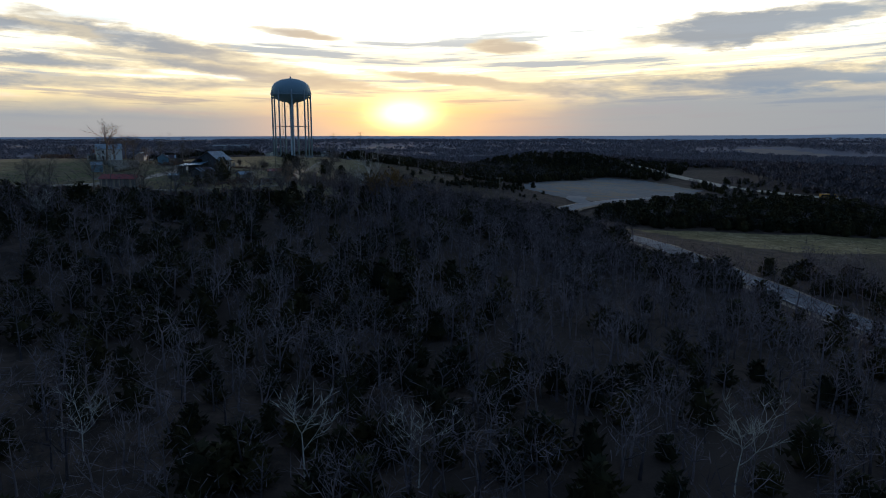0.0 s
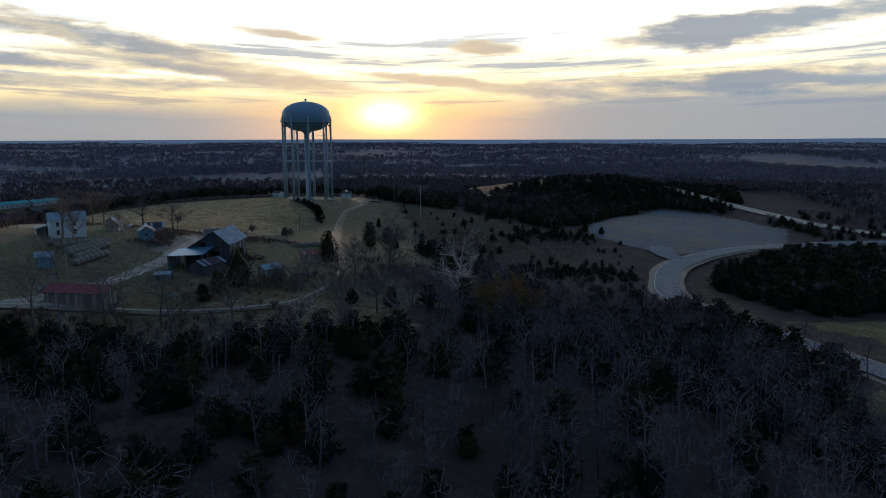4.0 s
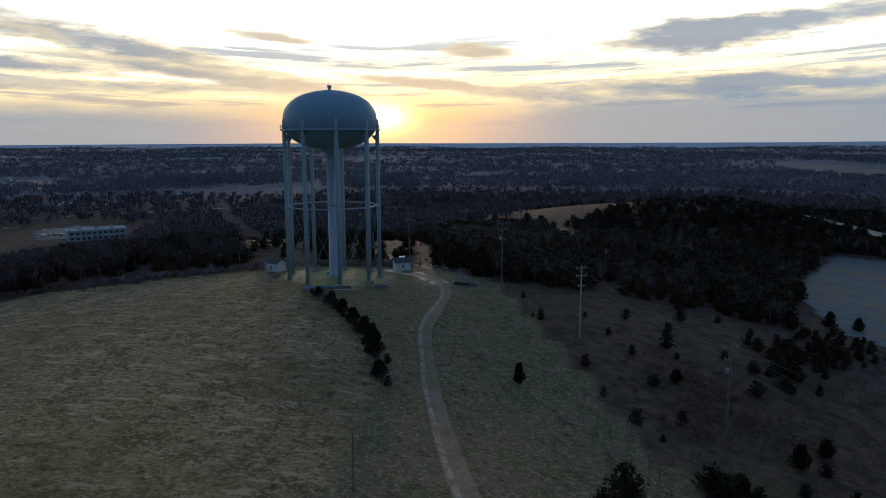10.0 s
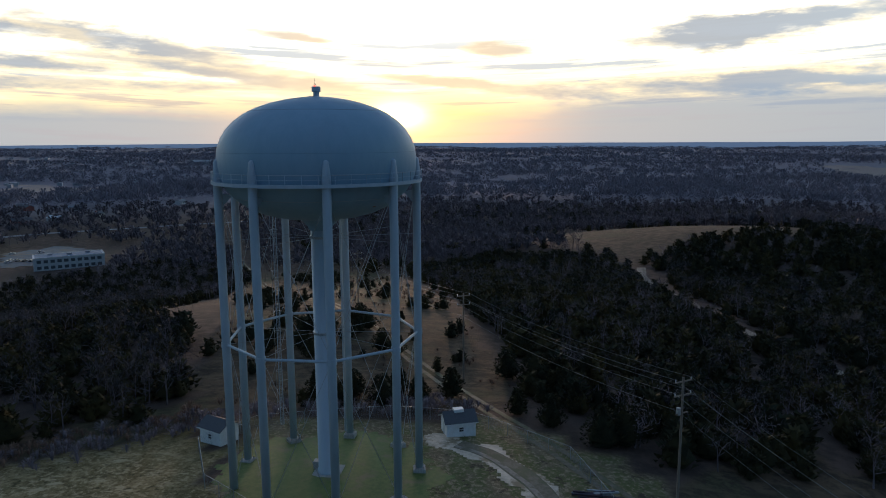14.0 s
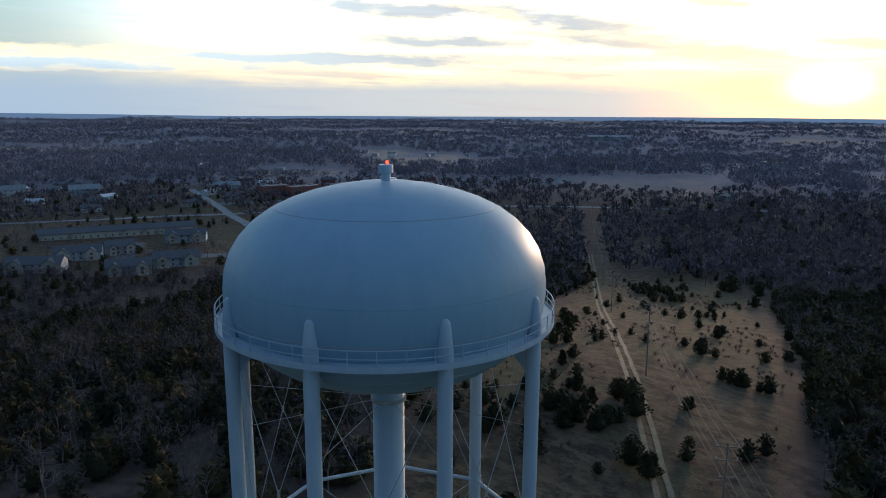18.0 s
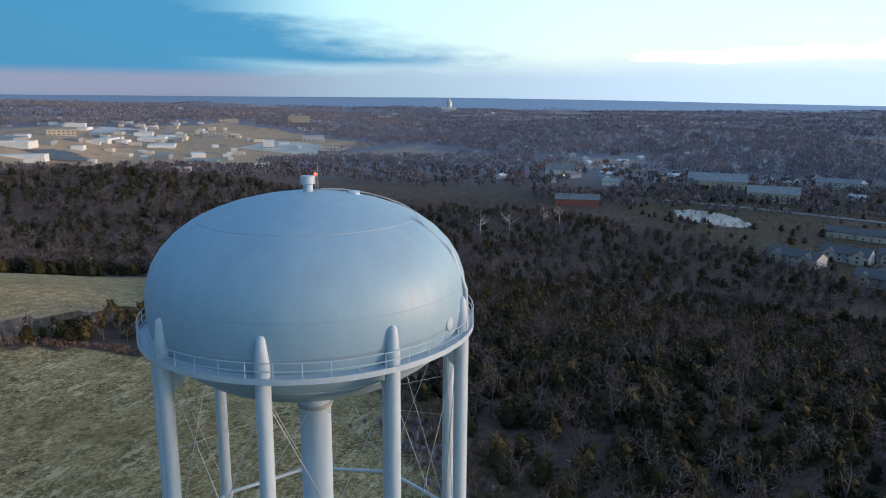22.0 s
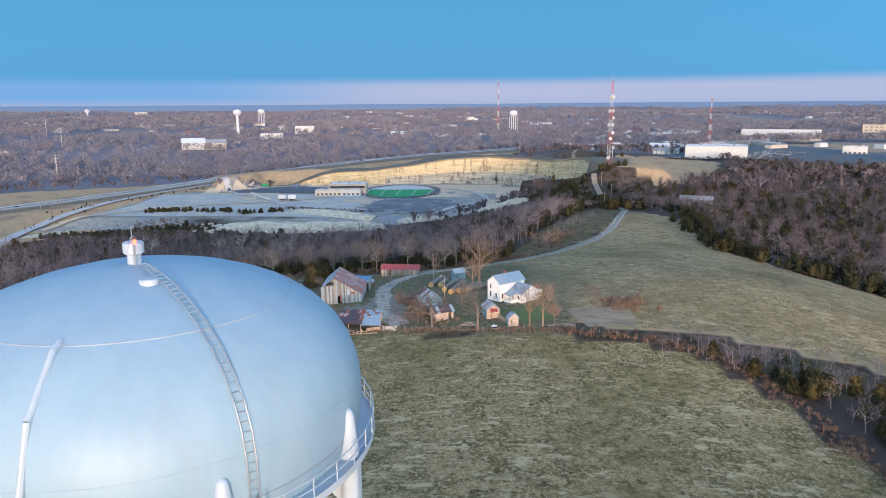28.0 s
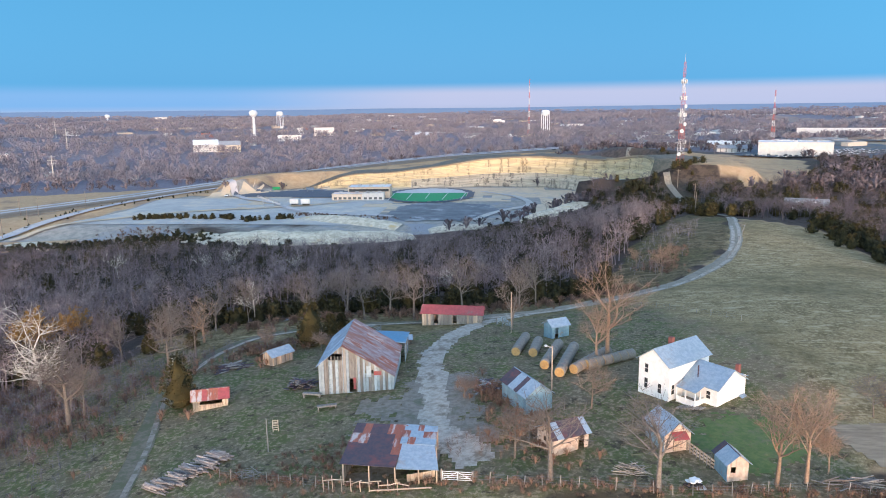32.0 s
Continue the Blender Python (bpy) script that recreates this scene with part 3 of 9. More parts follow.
RIDGE = [(-55, -465), (-98, -415), (-135, -480), (-215, -530), (-255, -640), (-235, -745), (-110, -765), (-60, -738), (-85, -660), (-100, -600)]
EAST_TOWN = [(-330, 110), (-300, 330), (-360, 420), (-560, 490), (-760, 420), (-800, 60), (-560, 30)]
FARM_GAP = [(34, -104), (15, -112), (-60, -105), (-95, -92), (-135, -108), (-80, -126), (-42, -140), (30, -140)]
BROWN_FIELD = [(74, 232), (86, 262), (122, 288), (164, 284), (190, 320), (175, 362), (140, 400), (90, 420), (40, 432), (10, 440), (14, 395), (38, 350), (56, 310), (70, 262)]
LOT = [(134, 24), (150, 12), (166, 2), (205, 18), (238, 48), (262, 110), (232, 160), (200, 175), (165, 120), (140, 70)]
YELLOW_HILL = [(-110, -525), (-150, -488), (-205, -540), (-240, -640), (-225, -720), (-165, -690), (-128, -600)]
PINK_FIELD = [(-150, -97), (-185, -110), (-215, -104), (-195, -94), (-165, -88)]
GREEN_BANK = [(158, -180), (172, -170), (184, -176), (189, -200), (180, -214), (166, -204)]
TOWN_LOTS = [(-300, 205), (-235, 330), (-262, 420), (-345, 430), (-420, 345), (-440, 290), (-400, 240), (-345, 215)]
PALE_STRIP = [(178, -112), (196, -104), (243, -100), (300, -92), (330, -100), (300, -120), (240, -150), (205, -138)]
ROAD_SIDE = [(168, -128), (158, -92), (160, -58), (172, -58), (170, -92), (180, -122)]
TOWN = [(-240, -560), (-300, -900), (-700, -1100), (-1500, -900), (-1300, -450), (-620, -480)]
WEST_OPEN = [(255, -470), (330, -380), (620, -380), (660, -520), (500, -720), (330, -830), (170, -900), (20, -935), (-70, -900), (-50, -760), (60, -735), (200, -715), (300, -640)]

gx, gy = grid_x.ravel(), grid_y.ravel()
wx, wy = gx + 5 * rough_noise(gx, gy, 14.0, 31), gy + 5 * rough_noise(gx, gy, 14.0, 37)
cover = np.zeros((len(gx), 4), np.float32)  # pasture, dry grass, bare rock and gravel, straw
dist0 = np.hypot(gx, gy)
open_far = sstep(rough_noise(gx, gy, 260.0, 51) + 0.2 * rough_noise(gx, gy, 900.0, 57), 0.17, 0.2) * sstep(dist0, 700, 1000)
cover[:, 3] = open_far * 0.45
for poly, channel, amount in ((FARMYARD, 0, 0.75), (FARMYARD, 1, 0.35), (TRAIL_GRASS, 0, 0.8), (TRAIL_GRASS, 1, 0.25), (WEST_SLOPE, 1, 0.6), (LANE_SIDE, 1, 0.7), (LANE_SIDE, 0, 0.45), (FARM_SOUTH, 0, 0.6), (RIDGE, 1, 0.45), (FIELD_EDGE, 1, 0.6), (EAST_TOWN, 1, 0.55), (FARM_GAP, 1, 0.6), (CORRIDOR, 1, 0.62), (BROWN_FIELD, 1, 0.5), (ROAD_SIDE, 1, 0.6), (GREEN_BANK, 0, 0.6), (GREEN_BANK, 1, 0.5), (PALE_STRIP, 0, 0.7),
                              (YELLOW_HILL, 3, 1.0), (PINK_FIELD, 1, 0.6), (WEST_OPEN, 3, 0.8), (TOWN, 3, 0.6)):
    hit = inside(wx, wy, poly)
    cover[hit, channel] = np.maximum(cover[hit, channel], amount)
for poly in (FIELD_NORTH, FIELD_SOUTH):
    hit = inside(gx + 1.5 * rough_noise(gx, gy, 6.0, 33), gy, poly)
    cover[hit, 0], cover[hit, 1] = 1.0, 0.0
    if poly is FIELD_SOUTH:  # drier and paler
        cover[hit, 0], cover[hit, 3] = 0.6, 1.0
hit = inside(wx, wy, YELLOW_HILL)
cover[hit] = (0, 0, 0, 1)
for poly in (QUARRY,):
    hit = inside(wx, wy, poly)
    cover[hit, :3] = (0, 0, 1)
    bare = np.clip(0.95 + 2.6 * rough_noise(gx, gy, 46.0, 95, 3), 0, 1)
    front = hit & (gy > -590)
    cover[front, 2], cover[front, 1] = bare[front], 0.6 * (1 - bare[front])


def ground_material():
    m, nt, b = shader("ground_cover", 0.95)
    b.inputs["Specular IOR Level"].default_value = 0.1
    at = nt.nodes.new("ShaderNodeAttribute")
    at.attribute_name = "cover"
    sep = nt.nodes.new("ShaderNodeSeparateColor")
    nt.links.new(at.outputs["Color"], sep.inputs[0])
    small, tuft, big = grain(nt, 1.6, 6, 0.7, (1, 1, 1), True), grain(nt, 0.22, 6, 0.7, (1, 1, 1), True), grain(nt, 0.03, 5, 0.6, (1, 1, 1), True)
    streaks = grain(nt, 0.5, 6, 0.7, (0.45, 1.0, 1), True)
    tussock = grain(nt, 0.55, 5, 0.75, (1, 1, 1), True)
    litter = mixed(nt, ramp(nt, tuft, 0.4, 0.62), (0.06, 0.045, 0.036), (0.12, 0.085, 0.066))
    litter = mixed(nt, ramp(nt, big, 0.45, 0.65), litter, (0.075, 0.056, 0.046))
    # far scrub ground, with the pale lilac of distance haze in its colour
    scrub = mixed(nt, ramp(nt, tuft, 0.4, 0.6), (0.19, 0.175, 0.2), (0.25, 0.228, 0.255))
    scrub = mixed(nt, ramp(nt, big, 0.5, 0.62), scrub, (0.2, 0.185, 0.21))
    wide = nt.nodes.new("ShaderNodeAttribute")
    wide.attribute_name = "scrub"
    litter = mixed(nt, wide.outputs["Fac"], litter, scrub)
    grass = mixed(nt, ramp(nt, tuft, 0.36, 0.62), (0.14, 0.108, 0.045), (0.31, 0.232, 0.112))
    grass = mixed(nt, ramp(nt, small, 0.51, 0.6), grass, (0.42, 0.325, 0.18))
    grass = mixed(nt, ramp(nt, small, 0.46, 0.37), grass, (0.12, 0.085, 0.036))
    grass = mixed(nt, ramp(nt, streaks, 0.54, 0.62), grass, (0.47, 0.37, 0.215))
    grass = mixed(nt, ramp(nt, tussock, 0.44, 0.34), grass, (0.078, 0.064, 0.026))
    grass = mixed(nt, ramp(nt, big, 0.42, 0.7), grass, mixed(nt, ramp(nt, tussock, 0.4, 0.6), (0.11, 0.09, 0.036), (0.235, 0.18, 0.08)))
    lawn = nt.nodes.new("ShaderNodeAttribute")
    lawn.attribute_name = "lawn"
    yard = mixed(nt, ramp(nt, tuft, 0.42, 0.58), (0.17, 0.134, 0.086), (0.098, 0.115, 0.043))
    yard = mixed(nt, ramp(nt, small, 0.5, 0.6), yard, (0.285, 0.228, 0.15))
    yard = mixed(nt, ramp(nt, tussock, 0.45, 0.36), yard, (0.075, 0.06, 0.042))
    grass = mixed(nt, lawn.outputs["Fac"], grass, yard)
    dry = mixed(nt, ramp(nt, tuft, 0.42, 0.57), (0.048, 0.036, 0.024), (0.115, 0.08, 0.047))
    dry = mixed(nt, ramp(nt, streaks, 0.5, 0.62), dry, (0.145, 0.107, 0.064))
    dry = mixed(nt, ramp(nt, big, 0.5, 0.62), dry, mixed(nt, ramp(nt, tussock, 0.42, 0.58), (0.05, 0.05, 0.024), (0.11, 0.1, 0.05)))
    dry = mixed(nt, ramp(nt, tussock, 0.46, 0.38), dry, (0.06, 0.045, 0.03))
    straw = mixed(nt, ramp(nt, tuft, 0.35, 0.65), (0.42, 0.275, 0.15), (0.5, 0.345, 0.2))
    straw = mixed(nt, ramp(nt, big, 0.5, 0.7), straw, (0.27, 0.185, 0.13))
    rock = mixed(nt, ramp(nt, tuft, 0.35, 0.65), (0.25, 0.238, 0.212), (0.37, 0.34, 0.295))
    rock = mixed(nt, ramp(nt, big, 0.48, 0.6), rock, (0.27, 0.28, 0.3))
    col = litter
    for amount, tone in ((at.outputs["Alpha"], straw), (sep.outputs[1], dry), (sep.outputs[0], grass), (sep.outputs[2], rock)):
        col = mixed(nt, ramp(nt, amount, 0.25, 0.75), col, tone)
    nt.links.new(col, b.inputs["Base Color"])
    bumped(nt, b, small, 0.8, 0.25)
    return m


def build_ground():
    n = GRID_N
    idx = np.arange(n * n).reshape(n, n)
    a, b_, c, d = idx[:-1, :-1].ravel(), idx[1:, :-1].ravel(), idx[1:, 1:].ravel(), idx[:-1, 1:].ravel()
    tris = np.concatenate([np.stack([a, b_, c], 1), np.stack([a, c, d], 1)]).ravel()
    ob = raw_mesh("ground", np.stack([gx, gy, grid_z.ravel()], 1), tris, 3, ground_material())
    ob.data.attributes.new("cover", "FLOAT_COLOR", "POINT").data.foreach_set("color", cover.ravel())
    ob.data.attributes.new("lawn", "FLOAT", "POINT").data.foreach_set("value", (0.85 * (inside(wx, wy, FARMYARD) | inside(wx, wy, TRAIL_GRASS))).astype(np.float32))
    # share of the hazed tone, growing with distance from 600 to 1000 m
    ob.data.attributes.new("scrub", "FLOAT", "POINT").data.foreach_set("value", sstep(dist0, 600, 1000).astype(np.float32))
    ob.data.shade_smooth()
    tagged(ob, "rolling winter land with pasture, dry grass and leaf litter", "ground", kind="structure")


build_ground()


# ---- roads and tracks ----
def curve_points(pts, step=2.0):
    """A smooth line through the points, sampled evenly."""
    p = np.array(pts, float)
    p = np.concatenate([[2 * p[0] - p[1]], p, [2 * p[-1] - p[-2]]])
    out = []
    for k in range(1, len(p) - 2):
        n = max(2, int(np.hypot(*(p[k + 1] - p[k])) / step))
        for t in np.arange(n) / n:
            out.append(0.5 * (2 * p[k] + (p[k + 1] - p[k - 1]) * t + (2 * p[k - 1] - 5 * p[k] + 4 * p[k + 1] - p[k + 2]) * t * t + (3 * p[k] - p[k - 1] - 3 * p[k + 1] + p[k + 2]) * t ** 3))
    out.append(p[-2])
    return np.array(out)


def ribbon(name, pts, width, mat, lift, label, category, side=0.0, step=2.0, cols=None, ragged=0.0, parent=None, dash=0):
    """A strip laid on the ground along a line; side moves it off the line."""
    c = curve_points(pts, step)
    t = np.gradient(c, axis=0)
    t /= np.linalg.norm(t, axis=1, keepdims=True)
    nrm = np.stack([-t[:, 1], t[:, 0]], 1)
    cols = cols or max(2, int(width / 2.5) + 1)
    offs = side + np.linspace(-width / 2, width / 2, cols)
    wob = ragged * rough_noise(c[:, 0], c[:, 1], 7.0, 71)
    grid = c[:, None, :] + nrm[:, None, :] * (offs[None, :, None] + wob[:, None, None] * np.sign(offs)[None, :, None])
    z = ground_z(grid[..., 0], grid[..., 1])
    mid = np.maximum(z.max(1, keepdims=True) * 0.5 + z * 0.5, z) + lift
    v = np.concatenate([grid, mid[..., None]], 2).reshape(-1, 3)
    idx = np.arange(len(c) * cols).reshape(len(c), cols)
    keep = np.ones(len(c) - 1, bool) if not dash else (np.arange(len(c) - 1) // dash) % 3 == 0
    q = np.stack([idx[:-1, :-1], idx[:-1, 1:], idx[1:, 1:], idx[1:, :-1]], -1)[keep].reshape(-1)
    ob = raw_mesh(name, v, q, 4, mat, parent)
    if not parent:
        tagged(ob, label, category, kind="structure")
    return ob


HIGHWAY = [(262, -322), (234, -282), (212, -244), (199, -208), (182, -165), (163, -128), (150, -95), (154, -60), (165, -25), (190, 10), (225, 40), (275, 65), (340, 80), (420, 85)]
ribbon("road", HIGHWAY, 9.5, asphalt, 0.55, "two-lane grey asphalt road curving below the hill", "road", step=3)
ribbon("road_line", HIGHWAY, 0.35, paint_yellow, 0.62, "yellow centre line on the asphalt road", "road marking", step=3)
for s in (-4.2, 4.2):
    ribbon("road_edge_line", HIGHWAY, 0.22, paint_white, 0.62, "white edge line on the asphalt road", "road marking", side=s, step=3)
ribbon("road_verge", HIGHWAY, 13.5, verge, 0.08, "pale dry verge along the asphalt road", "verge", step=3, ragged=2.0)
ribbon("lot_entrance", [(172, -12), (166, 2), (168, 16)], 11, asphalt, 0.5, "short paved entrance to the grey lot", "driveway")
TRAIL = [(12, -198), (28, -197), (40, -193.5), (49.5, -187.5), (53.5, -179), (54.8, -168), (54, -156), (50, -143), (46, -131), (41, -112), (36, -92), (31, -68), (28, -50), (26.5, -36), (28, -20), (28.5, -10), (26, 0), (20, 8), (15, 11)]
ribbon("track_middle", TRAIL, 2.9, worn_turf, 0.045, "worn tan grass along the wheel tracks", "track", cols=5, ragged=0.9, step=1.0)
for s in (-0.82, 0.82):
    ribbon("track", TRAIL, 0.74, rut_dirt, 0.075, "worn dirt wheel track through the grass", "track", side=s, cols=3, ragged=0.6, step=1.0)
LANE = [(-98, -362), (-93, -343), (-74, -280), (-51, -238), (-30, -217), (-9, -203), (4, -199), (13, -198)]
ribbon("lane", LANE, 4.0, lane_gravel, 0.07, "worn gravel farm lane with a grassy edge", "lane", cols=5, ragged=1.0, step=1.5)
for s in (-1.0, 1.0):
    ribbon("lane", LANE, 1.1, drive_gravel, 0.11, "two-track gravel farm lane", "lane", side=s, cols=2, ragged=0.6, step=2)
for s in (-0.82, 0.82):
    ribbon("lane", TRAIL[:7], 0.95, drive_gravel, 0.11, "two-track gravel lane south of the farm", "lane", side=s, cols=3, ragged=0.6, step=1.0)
DRIVE = [(-6, -202), (4, -193), (10, -180), (11.5, -165), (9.5, -148), (8.5, -137), (3, -130)]
QUARRY_ROAD = [(262, -300), (305, -400), (330, -470), (338, -540), (320, -640), (270, -730), (190, -830), (60, -960), (-120, -1100)]
ribbon("quarry_road", QUARRY_ROAD, 9, pale_road, 0.9, "grey road past the quarry", "road", step=6)
for s in (-11, 11):
    ribbon("highway", BIG_ROAD, 9, pale_road, 3.2, "carriageway of a divided highway beyond the quarry", "road", side=s, step=8, cols=4)
ribbon("highway_verge", BIG_ROAD, 52, verge, 0.3, "dry grass verge of the divided highway", "verge", step=8, cols=8)
NORTH_ROAD = [(196, 372), (222, 312), (246, 250), (266, 190), (288, 135), (322, 90), (368, 62), (450, 44), (560, 60)]
ribbon("far_road", NORTH_ROAD, 12, gravel, 0.6, "pale road beyond the grey lot", "road", step=6)
MAST_ROAD = [(-98, -362), (-100, -410), (-101, -470), (-104, -610), (-112, -700), (-150, -800)]
ribbon("ridge_road", MAST_ROAD, 4, lane_gravel, 0.4, "pale road along the ridge to the mast", "road", step=4)
WOOD_TRACK = [(78, 240), (75, 215), (77, 188), (80, 160), (82, 130), (88, 106), (95, 88), (108, 62)]
ribbon("woodland_track", WOOD_TRACK, 3.5, track_dirt, 0.2, "dirt track down the wooded hillside", "track", step=3, ragged=1.5)
TOWN_STREET = [(-680, 405), (-594, 368), (-494, 325), (-402, 284), (-365, 252), (-342, 228)]
ribbon("town_street", TOWN_STREET, 8, asphalt, 0.5, "street past the low buildings below the hill", "road", step=6)
VALLEY_ROAD = [(-640, 60), (-560, 205), (-496, 315), (-463, 380), (-421, 437), (-364, 492), (-250, 570), (-90, 660)]
ribbon("valley_road", VALLEY_ROAD, 9, asphalt, 0.45, "pale two-lane road across the valley", "road", step=6)

# ---- the water tower ----
LEGS, LEG_R, LEG_Z = 9, 11.15, 37.9
LEG_AZ = [radians(-70 + 40 * k) for k in range(LEGS)]
DECK_Z, DECK_R0, DECK_R1 = 35.75, 10.6, 11.75
SHELL = [(0, 45.07), (1.8, 44.97), (3.5, 44.72), (5.2, 44.32), (6.7, 43.8), (8.05, 43.14), (9.15, 42.35), (10.05, 41.4), (10.65, 40.42), (11.02, 39.33), (11.15, 38.3), (11.15, 37.4), (11.0, 36.3),
         (10.65, 35.4), (10.0, 34.5), (9.1, 33.6), (7.9, 32.75), (6.5, 32.1), (4.7, 31.6), (2.7, 31.35), (2.15, 31.15), (1.45, 30.4), (1.3, 30.0)]


def shell_radius(z):
    for (r0, z0), (r1, z1) in zip(SHELL, SHELL[1:]):
        if z1 <= z <= z0:
            return r0 + (r1 - r0) * (z0 - z) / (z0 - z1)
    return 0.0


def at(az, r, z):
    return Vector((r * math.cos(az), r * math.sin(az), z))


def build_tower():
    tower = thing("water_tower", "pale grey multi-leg steel water tower on a grassy hilltop", "water tower", 0, 0, 0)
    tank = smooth(part("tank", turned(bmesh.new(), SHELL, 96), tank_paint, tower, "smooth rounded grey tank"))
    # weld seams: thin raised rings
    for z in (43.35, 38.95, 36.75, 34.0):
        r = shell_radius(z)
        bm = turned(bmesh.new(), [(r + 0.012, z + 0.03), (r + 0.02, z), (r + 0.012, z - 0.03), (r - 0.05, z)], 96, close=True)
        part("weld_seam", bm, seam_grey if z != 38.95 else tank_paint, tank)
    part("riser", turned(bmesh.new(), [(0, 30.3), (1.16, 30.3), (1.16, 0.6), (1.25, 0.55), (1.25, 0.0), (0, 0)], 32), leg_paint, tower, "thick central riser pipe").data.shade_smooth()
    bm = turned(bmesh.new(), [(1.18, 29.3), (1.3, 29.3), (1.3, 29.0), (1.18, 29.0)], 32, close=True)
    part("riser_band", bm, rod_steel, tower)
    bm = turned(bmesh.new(), [(1.17, 17.9), (1.27, 17.9), (1.27, 17.65), (1.17, 17.65)], 32, close=True)
    part("riser_band", bm, rod_steel, tower)
    bm = box(bmesh.new(), -1.7, -1.7, -0.3, 1.7, 1.7, 0.22)
    box(bm, -2.0, 0.4, -0.2, -1.2, 1.3, 1.1)
    part("riser_footing", bm, concrete, tower)
    for k, az in enumerate(LEG_AZ):
        leg = tower_leg(az)
        leg.parent = tower
        foot = thing_mesh_foot(az)
        foot.parent = leg
    # ring of struts halfway up, spokes and crossed rods
    for k in range(LEGS):
        a, b = LEG_AZ[k], LEG_AZ[(k + 1) % LEGS]
        part("strut", tube(bmesh.new(), at(a, LEG_R, 17.6), at(b, LEG_R, 17.6), 0.16, n=8), leg_paint, tower)
        part("spoke", tube(bmesh.new(), at(a, LEG_R, 17.6), at(a, 1.1, 17.75), 0.022, n=5), rod_steel, tower)
        part("upper_spoke", tube(bmesh.new(), at(a, LEG_R, 29.4), at(a, 1.1, 29.2), 0.022, n=5), rod_steel, tower)
        for z0, z1 in ((0.9, 17.4), (17.8, 34.2)):
            for p, q in ((a, b), (b, a)):
                part("tie_rod", tube(bmesh.new(), at(p, LEG_R - 0.3, z0), at(q, LEG_R - 0.3, z1), 0.03, n=5), rod_steel, tower)
            part("turnbuckle", box(bmesh.new(), -0.07, -0.07, -0.25, 0.07, 0.07, 0.25, Matrix.Translation((at(a, LEG_R - 0.3, (z0 + z1) / 2) + at(b, LEG_R - 0.3, (z0 + z1) / 2)) / 2)), rod_steel, tower)
    # balcony
    bm = turned(bmesh.new(), [(DECK_R0, DECK_Z), (DECK_R1, DECK_Z), (DECK_R1, DECK_Z - 0.1), (DECK_R0, DECK_Z - 0.1)], 90, close=True)
    deck = part("balcony", bm, leg_paint, tower, "narrow steel walkway round the tank")
    part("balcony_edge", turned(bmesh.new(), [(DECK_R1, DECK_Z + 0.14), (DECK_R1 + 0.05, DECK_Z + 0.14), (DECK_R1 + 0.05, DECK_Z - 0.22), (DECK_R1, DECK_Z - 0.22)], 90, close=True), leg_paint, deck)
    for z, r in ((1.08, 0.035), (0.58, 0.03)):
        prof = [(DECK_R1 + r * math.cos(q), DECK_Z + z + r * math.sin(q)) for q in (0.8, 2.4, 3.9, 5.5)]
        part("handrail", turned(bmesh.new(), prof, 90, close=True), leg_paint, deck)
    for k in range(45):
        az = radians(-70 + 4 + 8 * k)
        part("baluster", tube(bmesh.new(), at(az, DECK_R1, DECK_Z), at(az, DECK_R1, DECK_Z + 1.1), 0.035, n=5), leg_paint, deck)
    # roof vent, mast with beacon, hatch, manhole
    vent = part("roof_vent", turned(bmesh.new(), [(0, 46.15), (0.44, 46.15), (0.5, 46.1), (0.5, 45.6), (0.34, 45.52), (0.34, 44.9), (0, 44.9)], 24), leg_paint, tower, "short capped vent on the crown")
    bm = tube(bmesh.new(), (-0.3, 0.62, 44.7), (-0.3, 0.62, 47.1), 0.025, n=5)
    for k in range(3):
        q = radians(90 + 120 * k)
        tube(bm, (-0.3, 0.62, 46.6), (-0.3 + 0.55 * math.cos(q), 0.62 + 0.55 * math.sin(q), 45.9), 0.012, n=4)
    mast = part("antenna", bm, steel, tower, "thin antenna with slanting arms")
    bm = bmesh.new()
    bmesh.ops.create_uvsphere(bm, u_segments=12, v_segments=8, radius=0.11, matrix=Matrix.Translation((-0.3, 0.45, 46.25)))
    part("beacon", bm, red_beacon, mast, "glowing red obstruction lamp")
    part("beacon_post", tube(bmesh.new(), (-0.3, 0.45, 44.75), (-0.3, 0.45, 46.15), 0.04, n=6), steel, mast)
    az = radians(127)
    bm = turned(bmesh.new(), [(0, 0.28), (0.4, 0.28), (0.46, 0.2), (0.46, -0.3), (0, -0.3)], 20)
    hatch = part("roof_hatch", bm, leg_paint, tower, "round white hatch")
    hatch.matrix_local = Matrix.Translation(at(az, 3.3, 44.66))
    bm = turned(bmesh.new(), [(0, 0.1), (0.42, 0.1), (0.46, 0.05), (0.46, -0.3), (0, -0.3)], 20)
    hole = part("manhole", bm, leg_paint, tower, "round manhole cover above the walkway")
    q = radians(78)
    hole.matrix_local = Matrix.Translation(at(q, shell_radius(37.0), 37.0)) @ Matrix.Rotation(q, 4, "Z") @ Matrix.Rotation(radians(90), 4, "Y")
    build_ladder(tower)
    # overflow pipe: stands off the shell, then runs down beside a leg
    q = radians(93.5)
    pts = [at(q, 7.35, 43.45), at(q, 8.0, 43.25), at(q, 10.2, 41.3), at(q, 11.3, 38.6), at(q, 11.42, 36.0), at(q, 11.42, 0.4)]
    part("overflow_pipe", pipe(bmesh.new(), pts, 0.15, 10), leg_paint, tower, "overflow pipe bent over the shoulder")
